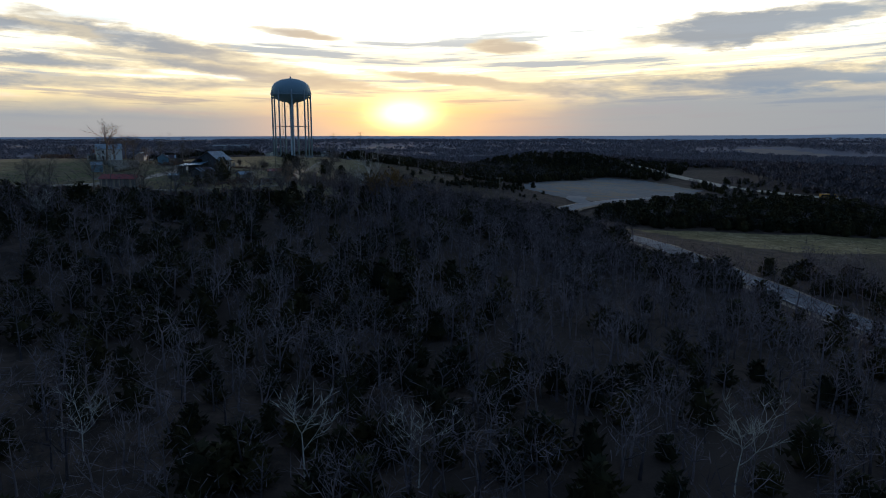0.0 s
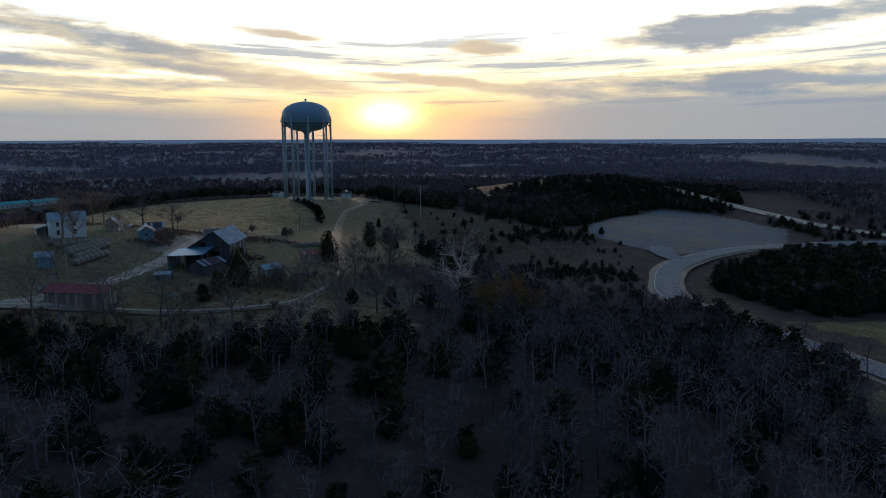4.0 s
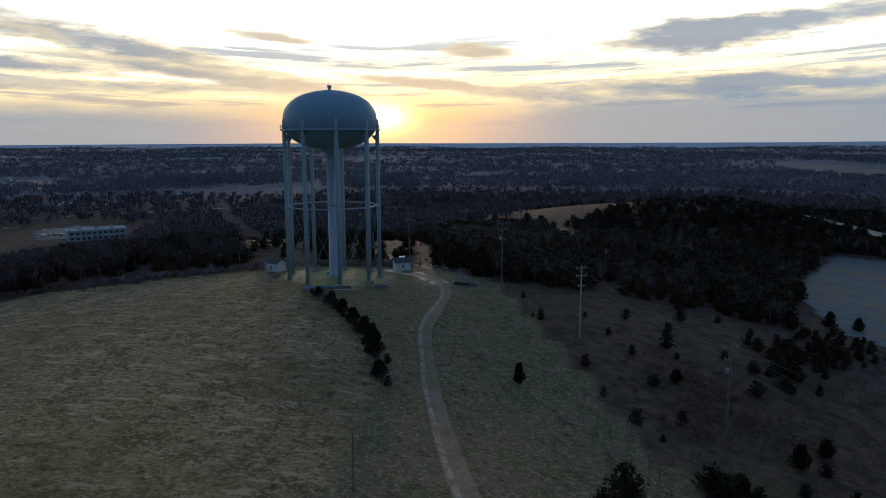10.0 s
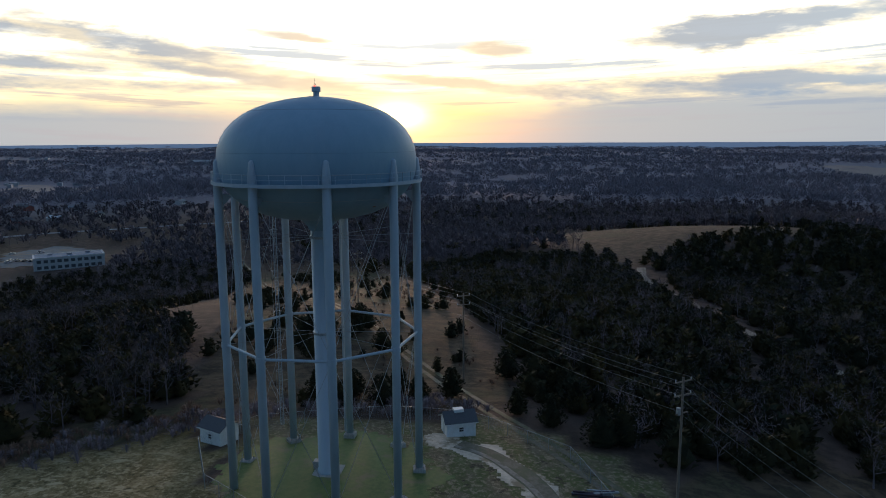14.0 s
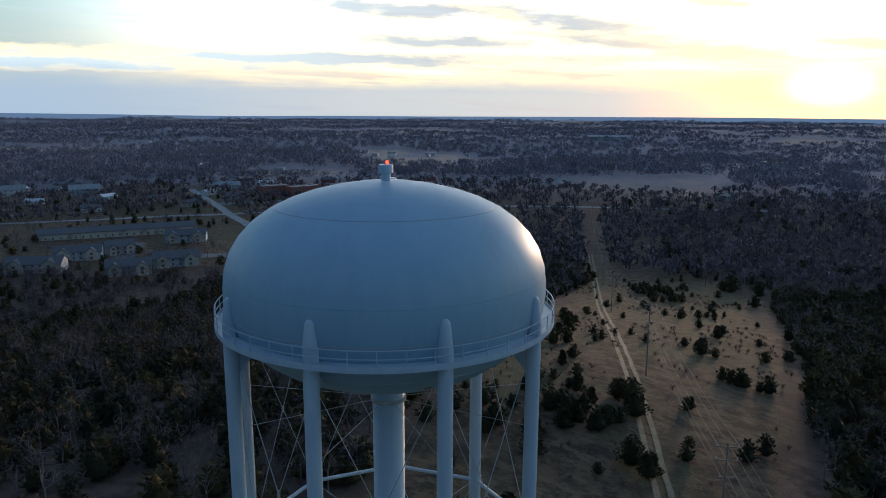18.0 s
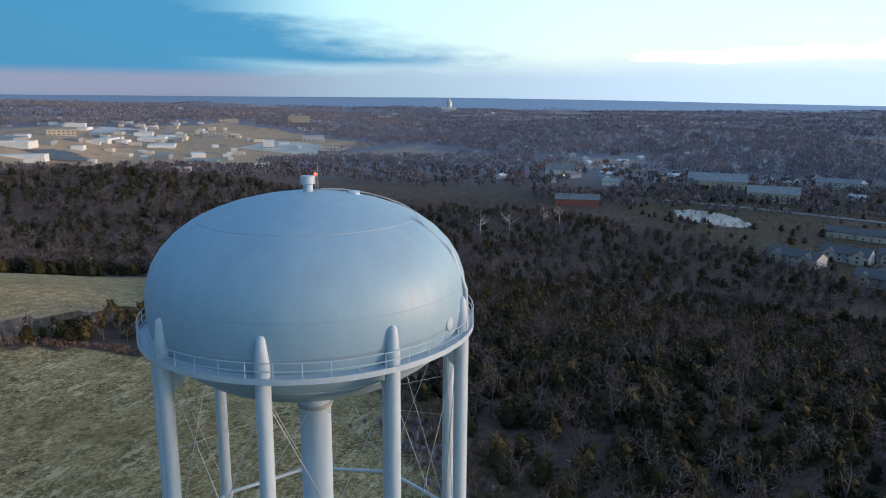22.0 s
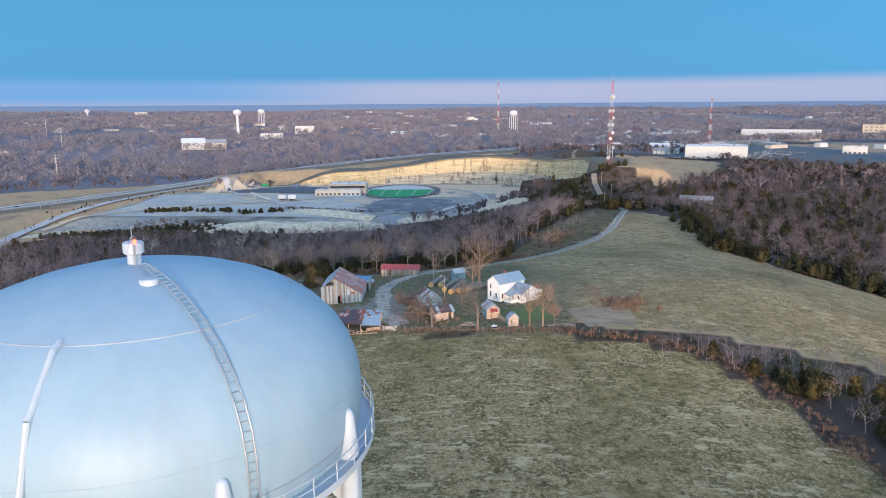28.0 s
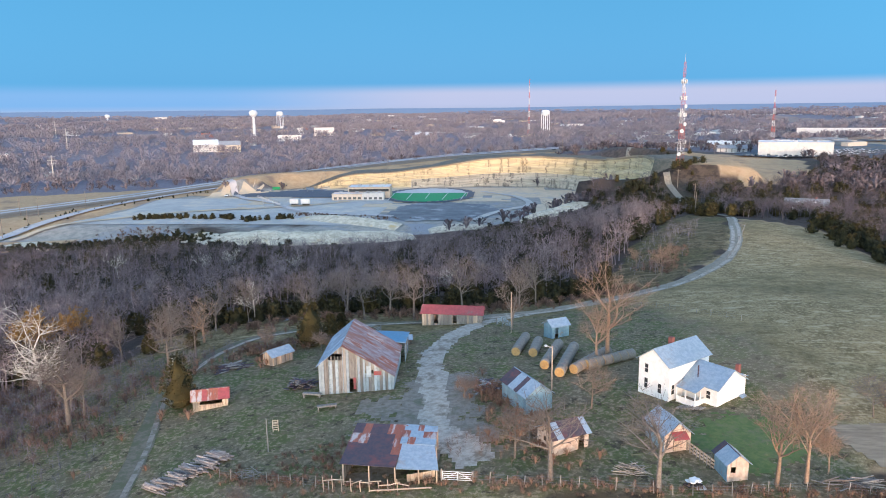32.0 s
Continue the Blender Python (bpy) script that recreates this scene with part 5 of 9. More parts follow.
    clap(h, (wx0 - 2.1, -3.1), (wx0 - 2.1, -5.8), lambda u: 0.8)
    clap(h, (wx0 - 2.1, -5.8), (wx0, -5.8), lambda u: 0.8)
    for x, y in ((wx0 - 2.1, -5.8), (wx0 - 2.1, -4.4), (wx0 - 2.1, -3.1), (wx0 - 1.0, -5.8)):
        part("porch_post", box(bmesh.new(), x - 0.07, y - 0.07, -0.4, x + 0.07, y + 0.07, 2.1), white_paint, h)
    part("porch_floor", box(bmesh.new(), wx0 - 2.1, -5.8, -0.3, wx0, -3.0, 0.15), grey_board, h)
    part("stove_pipe", tube(bmesh.new(), (wx0 + 0.7, -4.2, 2.6), (wx0 + 0.7, -4.2, 4.6), 0.09, n=8), dark_tin, h, "black stove pipe")
    part("chimney", box(bmesh.new(), 4.2, -7.0, 3.0, 4.7, -6.5, 4.4), brick_red, h)
    for u, z0, wdt, ht in ((1.275, 2.9, 0.55, 1.2), (3.475, 0.6, 0.55, 1.3), (1.275, 0.7, 0.55, 1.4)):
        m = Matrix.Translation((-hl, hw - u, z0)) @ Matrix.Rotation(radians(-90), 4, "Z")
        window(h, m, wdt, ht)
    window(h, Matrix.Translation((-hl + 0.8, -hw, 0.7)), 0.6, 1.3)
    window(h, Matrix.Translation((wx1 + 1.0, wy0 + 1.2, 1.2)), 0.55, 0.6)
    for u in (1.85, 5.85):
        for z0, ht in ((0.8, 1.2), (3.0, 1.1)):
            window(h, Matrix.Translation((hl - u, hw, z0)) @ Matrix.Rotation(radians(180), 4, "Z"), 0.7, ht)
    m = Matrix.Translation((wx0, -hw - 3.9, 0.9)) @ Matrix.Rotation(radians(-90), 4, "Z")
    window(h, m, 0.6, 1.0)
    part("foundation", box(bmesh.new(), -hl + 0.05, -hw + 0.05, -1.6, hl - 0.05, hw - 0.05, -0.35), concrete, h)
    part("wing_foundation", box(bmesh.new(), wx0 + 0.05, wy0 + 0.05, -1.6, wx1 - 0.05, -hw, -0.35), concrete, h)
    for k in range(7):
        bm = bmesh.new()
        box(bm, wx0 - 2.2 - 0.3 * k, -6.8 + 0.35 * k, -0.4 - 0.02 * k, wx0 - 1.0 - 0.3 * k, -6.55 + 0.35 * k, 0.1)
        part("porch_step", bm, grey_board, h)
    part("cellar_door", slab(bmesh.new(), [(3.4, wy0 - 2.2, -0.3), (4.6, wy0 - 2.2, -0.3), (4.6, wy0 - 0.1, 0.5), (3.4, wy0 - 0.1, 0.5)], 0.08), tin_roof, h)
    return h


build_house()
well = shed("wash_house", "blue-grey outbuilding with faded plaster front and red door hood", "outbuilding", -19.6, -131.6, 105, 4.6, 3.2, 2.1, 3.3, [blue_tin], [tin_roof], board=0.4, ends=[pink_board], cut_right=((1.1, 1.9, 0, 1.9),), cut_left=((1.2, 1.8, 0.9, 1.6),))
roof_plane(well, (2.4 + 0.9, -0.9, 1.75), (2.4 + 0.9, 0.9, 1.75), (2.3, 0.9, 2.3), (2.3, -0.9, 2.3), [red_roof], 0.6, name="door_hood")
part("door", box(bmesh.new(), 2.24, -0.42, 0.0, 2.29, 0.4, 1.88), tan_board, well, "plain tan plank door")
shed("small_outbuilding", "tiny outbuilding with faded plaster front and tin roof", "outbuilding", -24.6, -124.6, 100, 2.9, 2.3, 1.9, 2.8, [blue_tin], [dark_tin, tin_roof, tin_roof], board=0.35, ends=[pink_board], cut_right=((0.4, 0.9, 0.9, 1.5),))
for k in range(8):  # board fence between the two outbuildings
    x, y = -21.3 - 0.22 * k, -129.6 + 0.55 * k
    z = gz(x, y)
    f = thing("fence_panel", "weathered red-brown board fence panel", "fence", x, y, z, 112, group="board fence")
    for q in (0.3, 0.7, 1.1):
        part("fence_board", box(bmesh.new(), 0, -0.02, q - 0.1, 0.6, 0.02, q + 0.1), tan_board, f)
    part("fence_post", box(bmesh.new(), -0.05, -0.06, -0.4, 0.05, 0.06, 1.25), grey_board, f)


# hay rolls, end to end in rows
def hay_roll():
    ob = thing("hay_roll", "grey weathered round hay bale lying end to end", "hay bale", 0, 0, 0, group="hay rolls")
    r = 0.82
    prof = [(0, -0.72), (r * 0.9, -0.72), (r, -0.62), (r * 1.01, 0.0), (r, 0.62), (r * 0.9, 0.72), (0, 0.72)]
    bm = turned(bmesh.new(), prof, 20)
    for v in bm.verts:
        v.co += Vector(noise.noise_vector(v.co * 2.1)) * 0.05
    bmesh.ops.transform(bm, matrix=Matrix.Translation((0, 0, r - 0.05)) @ Matrix.Rotation(radians(90), 4, "X"), verts=bm.verts)
    smooth(part("bale", bm, bale_wrap, ob))
    bm = turned(bmesh.new(), [(0, 0.02), (r * 0.86, 0.02), (r * 0.88, -0.02), (0, -0.02)], 20)
    bmesh.ops.transform(bm, matrix=Matrix.Translation((0, 0.735, r - 0.05)) @ Matrix.Rotation(radians(-90), 4, "X"), verts=bm.verts)
    part("bale_end", bm, bale_end, ob, "golden cut end")
    return ob


roll = hay_roll()
first = True
for (x0, y0), (x1, y1) in (((-2.6, -165.2), (-4.4, -174.5)), ((-5.4, -164.2), (-6.6, -171.5)), ((-6.9, -157.3), (-9.8, -168.2)), ((-8.9, -153.5), (-12.3, -166.5)), ((-11.3, -154.5), (-17.0, -162.2)), ((-13.6, -156.0), (-21.0, -160.5))):
    d = math.hypot(x1 - x0, y1 - y0)
    az = math.degrees(math.atan2(y0 - y1, x0 - x1)) - 90
    for k in range(int(d / 1.52) + 1):
        x, y = x0 + (x1 - x0) * k * 1.52 / d, y0 + (y1 - y0) * k * 1.52 / d
        m = pose(x, y, gz(x, y) - 0.03, 0, 0, az + rng.uniform(-3, 3))
        if first:
            roll.matrix_basis, first = m, False
        else:
            copy_thing(roll, m)


def heap(name, label, category, x, y, rx, ry, count, length, thick, mats, az=0.0, jitter=20.0, height=0.8, flat=False, pname="plank"):
    """A pile of loose lengths, each a part."""
    ob = thing(name, label, category, x, y, gz(x, y), az)
    for k in range(count):
        h = rng.random() ** 1.3
        px_, py_ = rng.uniform(-rx, rx) * (1 - 0.5 * h), rng.uniform(-ry, ry) * (1 - 0.5 * h)
        ln, th = length * rng.uniform(0.6, 1.1), thick * rng.uniform(0.7, 1.2)
        m = Matrix.Translation((px_, py_, h * height + th / 2)) @ Matrix.Rotation(radians(rng.gauss(0, jitter)), 4, "Z") @ Matrix.Rotation(radians(rng.gauss(0, 5)), 4, "Y")
        bm = bmesh.new()
        if flat:
            box(bm, -ln / 2, -th, -th * 0.25, ln / 2, th, th * 0.25, m)
        else:
            tube(bm, m @ Vector((-ln / 2, 0, 0)), m @ Vector((ln / 2, 0, 0)), th / 2, n=6)
        part(pname, bm, rng.choice(mats), ob)
    return ob


for k, (x, y) in enumerate(((39.4, -125.2), (38.3, -126.9), (37.2, -128.6), (36.0, -130.2), (35.0, -131.7))):
    heap("wood_stack", "stack of split grey firewood lengths on the grass", "wood pile", x, y, 1.2, 1.0, 34, 2.6, 0.24, [log_bark], az=-20, jitter=8, height=0.7, pname="log")
heap("scrap_heap", "heap of rusty scrap and boards in brush", "scrap pile", 1.4, -149.0, 2.0, 1.8, 46, 1.9, 0.14, [rust_roof, grey_board, tin_wall, dark_tin], jitter=70, height=1.2, flat=True, pname="scrap_piece")
heap("brush_heap", "heap of cut pale branches", "brush pile", -14.6, -125.2, 1.8, 1.1, 40, 2.2, 0.07, [tan_board, grey_board], az=-10, jitter=30, height=0.7, pname="branch")
heap("dark_heap", "dark heap of old boards beside the barn", "scrap pile", 31.0, -154.4, 2.2, 1.6, 50, 1.6, 0.2, [dark_tin, bark_brown], jitter=80, height=1.1, flat=True, pname="old_board")
heap("tarp_heap", "small heap under dark plastic by the fence", "scrap pile", -20.2, -122.4, 0.9, 0.7, 18, 1.0, 0.3, [dark_tin, white_paint, dark_inside], jitter=90, height=0.6, flat=True, pname="scrap_piece")
heap("board_pile", "pile of old boards beside the lane", "scrap pile", 46.5, -166.0, 3.2, 1.4, 40, 2.4, 0.2, [grey_board, dark_tin], az=30, jitter=30, height=0.8, flat=True, pname="old_board")
heap("scrap_yard", "scattered metal scrap beside the lane", "scrap pile", 46.5, -207.0, 4.5, 2.0, 44, 2.2, 0.18, [tin_wall, grey_board, dark_tin, dark_tin], az=10, jitter=70, height=0.8, flat=True, pname="scrap_piece")
heap("pole_stack", "low stack of boards against the fence", "wood pile", -36.0, -122.5, 3.0, 0.8, 36, 2.6, 0.14, [bark_brown, grey_board], az=5, jitter=12, height=0.6, pname="log")
heap("limb_heap", "pile of limbs by the farmyard fence", "brush pile", 29.5, -127.5, 1.6, 1.0, 26, 1.8, 0.06, [grey_board], jitter=60, height=0.6, pname="branch")


def farm_gate(x, y, az, width, label, mat):
    g = thing("farm_gate", label, "gate", x, y, gz(x, y), az, group="farm gates")
    for k in range(5):
        part("gate_bar", tube(bmesh.new(), (0, 0, 0.25 + 0.24 * k), (width, 0, 0.25 + 0.24 * k), 0.035, n=6), mat, g)
    for u in (0, width / 2, width):
        part("gate_upright", tube(bmesh.new(), (u, 0, 0.2), (u, 0, 1.28), 0.04, n=6), mat, g)
    part("gate_brace", tube(bmesh.new(), (width / 2, 0, 1.2), (width, 0, 0.25), 0.03, n=6), mat, g)
    part("gate_brace", tube(bmesh.new(), (width / 2, 0, 1.2), (0, 0, 0.25), 0.03, n=6), mat, g)
    for u in (-0.15, width + 0.15):
        part("gate_post", tube(bmesh.new(), (u, 0, -0.5), (u, 0, 1.5), 0.09, n=8), grey_board, g)


farm_gate(6.2, -124.7, 178, 3.3, "white five-bar farm gate between posts", white_paint)
farm_gate(0.9, -189.8, -125, 3.2, "blue-grey tube gate beside the lane", tin_wall)
farm_gate(-2.0, -186.0, -50, 2.6, "blue-grey tube gate beside the lane", tin_wall)
farm_gate(28.3, -190.0, 170, 3.6, "dark tube gate behind the barn", steel)


def wire_fence(points, label, spacing=3.2, height=1.15, mat=None, wires=3):
    """Posts along a line with wires between them: one fence."""
    c = curve_points(points, 0.5)
    seg = np.concatenate([[0], np.cumsum(np.hypot(*np.diff(c, axis=0).T))])
    f = thing("wire_fence", label, "fence", float(c[0][0]), float(c[0][1]), gz(*c[0]))
    base = f.matrix_world.translation
    tops = []
    for s in np.arange(0, seg[-1], spacing):
        x, y = np.interp(s, seg, c[:, 0]) + rng.uniform(-0.1, 0.1), np.interp(s, seg, c[:, 1]) + rng.uniform(-0.1, 0.1)
        p = Vector((x, y, gz(x, y))) - base
        h = height * rng.uniform(0.8, 1.25)
        part("fence_post", tube(bmesh.new(), p - Vector((0, 0, 0.3)), p + Vector((rng.uniform(-0.1, 0.1), rng.uniform(-0.1, 0.1), h)), 0.06, 0.05, 5), mat or grey_board, f)
        tops.append(p)
    for k in range(wires):
        bm = bmesh.new()
        for p, q in zip(tops, tops[1:]):
            e = Vector((0, 0, height * (0.3 + 0.28 * k)))
            tube(bm, p + e, q + e, 0.008, n=3, caps=False)
        part("fence_wire", bm, wire_metal, f)


wire_fence([(33, -127), (26, -125.5), (18.5, -123.6)], "post and wire fence along the pasture", 1.6)
wire_fence([(2.8, -124.3), (-7, -123), (-20, -120.6), (-34, -121), (-48, -117)], "post and wire fence along the pasture", 1.9)
wire_fence([(24.5, -112), (23.5, -89), (20.5, -54), (8, -31), (-2, -22)], "post and wire fence along the pasture edge", 3.4)
wire_fence([(24.5, -112), (18, -121)], "post and wire fence along the pasture edge", 2.0)
wire_fence([(-27, -212), (-50, -234), (-72, -274), (-92, -325)], "post and wire fence beside the lane", 3.5)
wire_fence([(-20, -204), (-31, -199), (-45, -178)], "post and wire fence beside the lane", 3.5)
wire_fence([(57, -27), (66, -45), (75, -63)], "post and wire fence under the power line", 3.5)
wire_fence([(33, -6), (41, -2), (57, -27)], "post and wire fence under the power line", 3.5)


def lone_pole(x, y, h, label, mat=None, lamp=False):
    p = thing("yard_pole", label, "pole", x, y, gz(x, y))
    part("shaft", tube(bmesh.new(), (0, 0, -0.6), (0.05, 0, h), 0.11, 0.07, 7), mat or pole_wood, p)
    if lamp:
        part("lamp_arm", tube(bmesh.new(), (0.05, 0, h - 0.3), (0.9, 0, h), 0.03, n=5), steel, p)
        part("lamp_head", turned(bmesh.new(), [(0, 0.12), (0.2, 0.1), (0.24, -0.06), (0, -0.08)], 10), insulator, p).matrix_local = Matrix.Translation((0.95, 0, h))


lone_pole(25.7, -99.7, 6.5, "bare wooden pole in the fence line")
lone_pole(29.0, -133.0, 4.5, "grey wooden pole in the farmyard", grey_board)
lone_pole(-7.3, -148.0, 6.5, "yard pole with a pale lamp", tan_board, True)
lone_pole(-1.9, -181.3, 8.0, "tall yard pole beside the gate", tan_board)
lone_pole(53.5, -158, 5.5, "slim pale pole beside the lane", pale_pole)


def small_ladder(x, y, az):
    p = thing("pallet_steps", "small wooden ladder-like frame standing in the grass", "frame", x, y, gz(x, y), az)
    for s in (-0.35, 0.35):
        part("side_rail", box(bmesh.new(), s - 0.05, -0.05, -0.2, s + 0.05, 0.05, 1.7), tan_board, p)
    for k in range(5):
        part("slat", box(bmesh.new(), -0.35, -0.07, 0.2 + 0.32 * k, 0.35, -0.04, 0.34 + 0.32 * k), tan_board, p)


small_ladder(29.9, -138.6, 10)


def bench(x, y, az):
    p = thing("feed_bunk", "low pale wooden feed bunk in the yard", "feed trough", x, y, gz(x, y), az)
    part("trough", box(bmesh.new(), -1.4, -0.35, 0.45, 1.4, 0.35, 0.65), grey_board, p)
    for u in (-1.2, 1.2):
        for v in (-0.25, 0.25):
            part("leg", box(bmesh.new(), u - 0.06, v - 0.06, -0.2, u + 0.06, v + 0.06, 0.45), grey_board, p)


bench(24.5, -145.0, 20)
bench(28.0, -149.8, -5)

# ---- round the foot of the tower ----
def pump_house(x, y, az, l, w, eave, ridge, label, cap):
    h = thing("pump_house", label, "utility shed", x, y, min(gz(x, y), gz(x + 1, y + 1)) - 0.05, az)
    bm = box(bmesh.new(), -l / 2, -w / 2, -0.5, l / 2, w / 2, eave)
    for sx in (-1, 1):
        a = [bm.verts.new((sx * l / 2, -w / 2, eave)), bm.verts.new((sx * l / 2, w / 2, eave)), bm.verts.new((sx * l / 2, 0, ridge))]
        b = [bm.verts.new(v.co - Vector((sx * 0.1, 0, 0))) for v in a]
        bm.faces.new(a)
        bm.faces.new(b[::-1])
        for i in range(3):
            bm.faces.new((a[i], b[i], b[(i + 1) % 3], a[(i + 1) % 3]))
    part("wall", bm, white_paint, h)
    for s in (-1, 1):
        o = 0.3
        d = (ridge - eave) / (w / 2) * o
        part("roof", slab(bmesh.new(), [(-s * (l / 2 + o), -s * (w / 2 + o), eave - d + 0.02), (s * (l / 2 + o), -s * (w / 2 + o), eave - d + 0.02), (s * (l / 2 + o), 0, ridge + 0.02), (-s * (l / 2 + o), 0, ridge + 0.02)], 0.1), dark_shingle, h)
        part("fascia", box(bmesh.new(), -l / 2 - o, -s * (w / 2 + o) - 0.03, eave - d - 0.1, l / 2 + o, -s * (w / 2 + o) + 0.03, eave - d + 0.06), white_paint, h)
    part("door", box(bmesh.new(), -l / 2 - 0.03, -0.45, -0.1, -l / 2 + 0.02, 0.45, 1.95), pale_wall, h)
    window(h, Matrix.Translation((0, -w / 2, 1.0)), 0.6, 0.6)
    if cap:
        part("roof_vent_box", box(bmesh.new(), -0.7, -0.5, ridge - 0.1, 0.7, 0.5, ridge + 0.35), white_paint, h, "white box vent on the ridge")
    part("slab", box(bmesh.new(), -l / 2 - 0.3, -w / 2 - 0.3, -0.9, l / 2 + 0.3, w / 2 + 0.3, 0.02), concrete, h)


pump_house(14.6, 15.6, 20, 4.2, 3.4, 2.4, 3.4, "small white utility shed with dark hipped roof", True)
pump_house(-17.6, 8.4, -25, 4.0, 3.2, 2.4, 3.3, "white utility shed with dark roof and power box", False)

for x, y, n, ln, az, label in ((-1.0, -16.2, 10, 4.2, 12, "stack of pale steel pipes"), (1.8, -15.0, 8, 3.6, 20, "stack of pale blue pipes"), (5.2, -14.0, 9, 4.4, 15, "stack of pale steel pipes"), (13.3, -10.4, 14, 3.6, 18, "stack of pale steel pipes"), (33.2, 1.0, 12, 4.5, 10, "stack of dark pipes by the gate"), (31.4, 0.4, 8, 3.5, -5, "stack of dark pipes by the gate")):
    heap("pipe_stack", label + " on the grass", "pipe stack", x, y, 0.5, 0.7, n, ln, 0.24, [steel, tin_roof] if x < 20 else [dark_tin, steel], az=az, jitter=7, height=0.5, pname="pipe")
heap("single_pipe", "long pale pipe lying on the grass", "pipe", 6.5, -15.2, 0.1, 0.1, 1, 7.5, 0.2, [white_paint], az=12, jitter=0, height=0.05, pname="pipe")


def chain_link(points, label):
    """A mesh fence: steel posts, top rail and a net of thin wires."""
    f = thing("chain_link_fence", label, "fence", *points[0], gz(*points[0]))
    base = f.matrix_world.translation
    spots = []
    for (ax, ay), (bx, by) in zip(points, points[1:]):
        n = max(1, int(math.hypot(bx - ax, by - ay) / 3.0))
        spots += [(ax + (bx - ax) * k / n, ay + (by - ay) * k / n) for k in range(n)]
    spots.append(points[-1])
    ps = [Vector((x, y, gz(x, y))) - base for x, y in spots]
    for p in ps:
        part("steel_post", tube(bmesh.new(), p - Vector((0, 0, 0.4)), p + Vector((0, 0, 1.9)), 0.04, n=6), steel, f)
    bm, net = bmesh.new(), bmesh.new()
    for p, q in zip(ps, ps[1:]):
        tube(bm, p + Vector((0, 0, 1.85)), q + Vector((0, 0, 1.85)), 0.025, n=4)
        for k in range(12):
            a, b = p.lerp(q, k / 12), p.lerp(q, (k + 1) / 12)
            tube(net, a + Vector((0, 0, 0.05)), b + Vector((0, 0, 1.8)), 0.006, n=3, caps=False)
            tube(net, a + Vector((0, 0, 1.8)), b + Vector((0, 0, 0.05)), 0.006, n=3, caps=False)
    part("top_rail", bm, steel, f)
    part("wire_net", net, wire_metal, f)


chain_link([(29.5, -7.5), (24, -12), (12, -12.5), (-3, -13), (-13, -6), (-19, 5), (-14, 14), (4, 20), (16, 20), (30, 10), (34, -2)], "steel chain-link fence round the tower yard")
g = thing("yard_gate", "pair of steel mesh gates standing at the track", "gate", 27.5, -9.0, gz(27.5, -9), 0)
for s in (-1, 1):
    for u in (0.3, 2.0):
        part("gate_post", tube(bmesh.new(), (s * u, s * 0.3, -0.4), (s * u, s * 0.3, 1.9), 0.05, n=6), steel, g)
    part("gate_rail", tube(bmesh.new(), (s * 0.3, s * 0.3, 1.7), (s * 2.0, s * 0.3, 1.7), 0.03, n=5), steel, g)
    part("gate_rail", tube(bmesh.new(), (s * 0.3, s * 0.3, 0.3), (s * 2.0, s * 0.3, 0.3), 0.03, n=5), steel, g)

# ---- power line ----
LINE = [(128, -152), (103, -108), (75.3, -62.6), (57, -27.5), (41.2, -1.5), (13.3, 41), (-20, 101.5), (-73, 200), (-112, 275), (-160, 365), (-215, 470), (-275, 585)]
HEIGHTS = [15, 15, 15.5, 15, 17, 16.5, 16, 16, 16, 16, 16, 16]
ARMS = []
for k, ((x, y), h) in enumerate(zip(LINE, HEIGHTS)):
    nx_, ny_ = LINE[min(k + 1, len(LINE) - 1)], LINE[max(k - 1, 0)]
    az = math.degrees(math.atan2(nx_[1] - ny_[1], nx_[0] - ny_[0]))
    z = gz(x, y)
    p = thing("power_pole", "pale weathered power pole with crossarms" if k == 3 else "dark wooden power pole with crossarms and insulators", "power pole", x, y, z, az, group="power line poles")
    part("shaft", tube(bmesh.new(), (0, 0, -1.2), (0, 0, h), 0.19, 0.12, 8), pale_pole if k == 3 else pole_wood, p)
    tips = []
    for level, half in ((0.5, 1.25), (2.1, 1.25), (4.2, 0.9)):
        zz = h - level
        part("crossarm", box(bmesh.new(), -0.06, -half, zz - 0.07, 0.06, half, zz + 0.07), pole_wood if k != 3 else pale_pole, p)
        for s in ((-half + 0.1, half - 0.1) if level < 4 else (0.6,)):
            part("insulator", turned(bmesh.new(), [(0, 0.32), (0.05, 0.3), (0.07, 0.2), (0.05, 0.12), (0.07, 0.05), (0.03, 0), (0, 0)], 8), insulator, p).matrix_local = Matrix.Translation((0, s, zz + 0.07))
            tips.append(Matrix.Translation((x, y, z)) @ Matrix.Rotation(radians(az), 4, "Z") @ Vector((0, s, zz + 0.35)))
    if k in (4, 2):
        part("transformer", turned(bmesh.new(), [(0, 0.9), (0.24, 0.86), (0.26, 0.1), (0.2, 0), (0, 0)], 12), steel, p).matrix_local = Matrix.Translation((0.1, 0.42, h - 4.4))
    ARMS.append(tips)
for k, (a, b) in enumerate(zip(ARMS, ARMS[1:])):
    for i, (p, q) in enumerate(zip(a, b)):
        pts = []
        sag = 0.02 * (q - p).length
        for j in range(13):
            t = j / 12
            pts.append(p.lerp(q, t) - Vector((0, 0, sag * 4 * t * (1 - t))))
        w = part("power_cable", strand(bmesh.new(), pts, 0.018), wire_metal)
        tagged(w, "thin sagging cable strung between power poles", "power cable", "power line cables")

for side in (2.2, 4.2):
    ribbon("service_track", LINE[4:10], 0.9, worn_turf, 0.06, "pale wheel track under the power line", "track", side=side, cols=2, ragged=0.6, step=2)

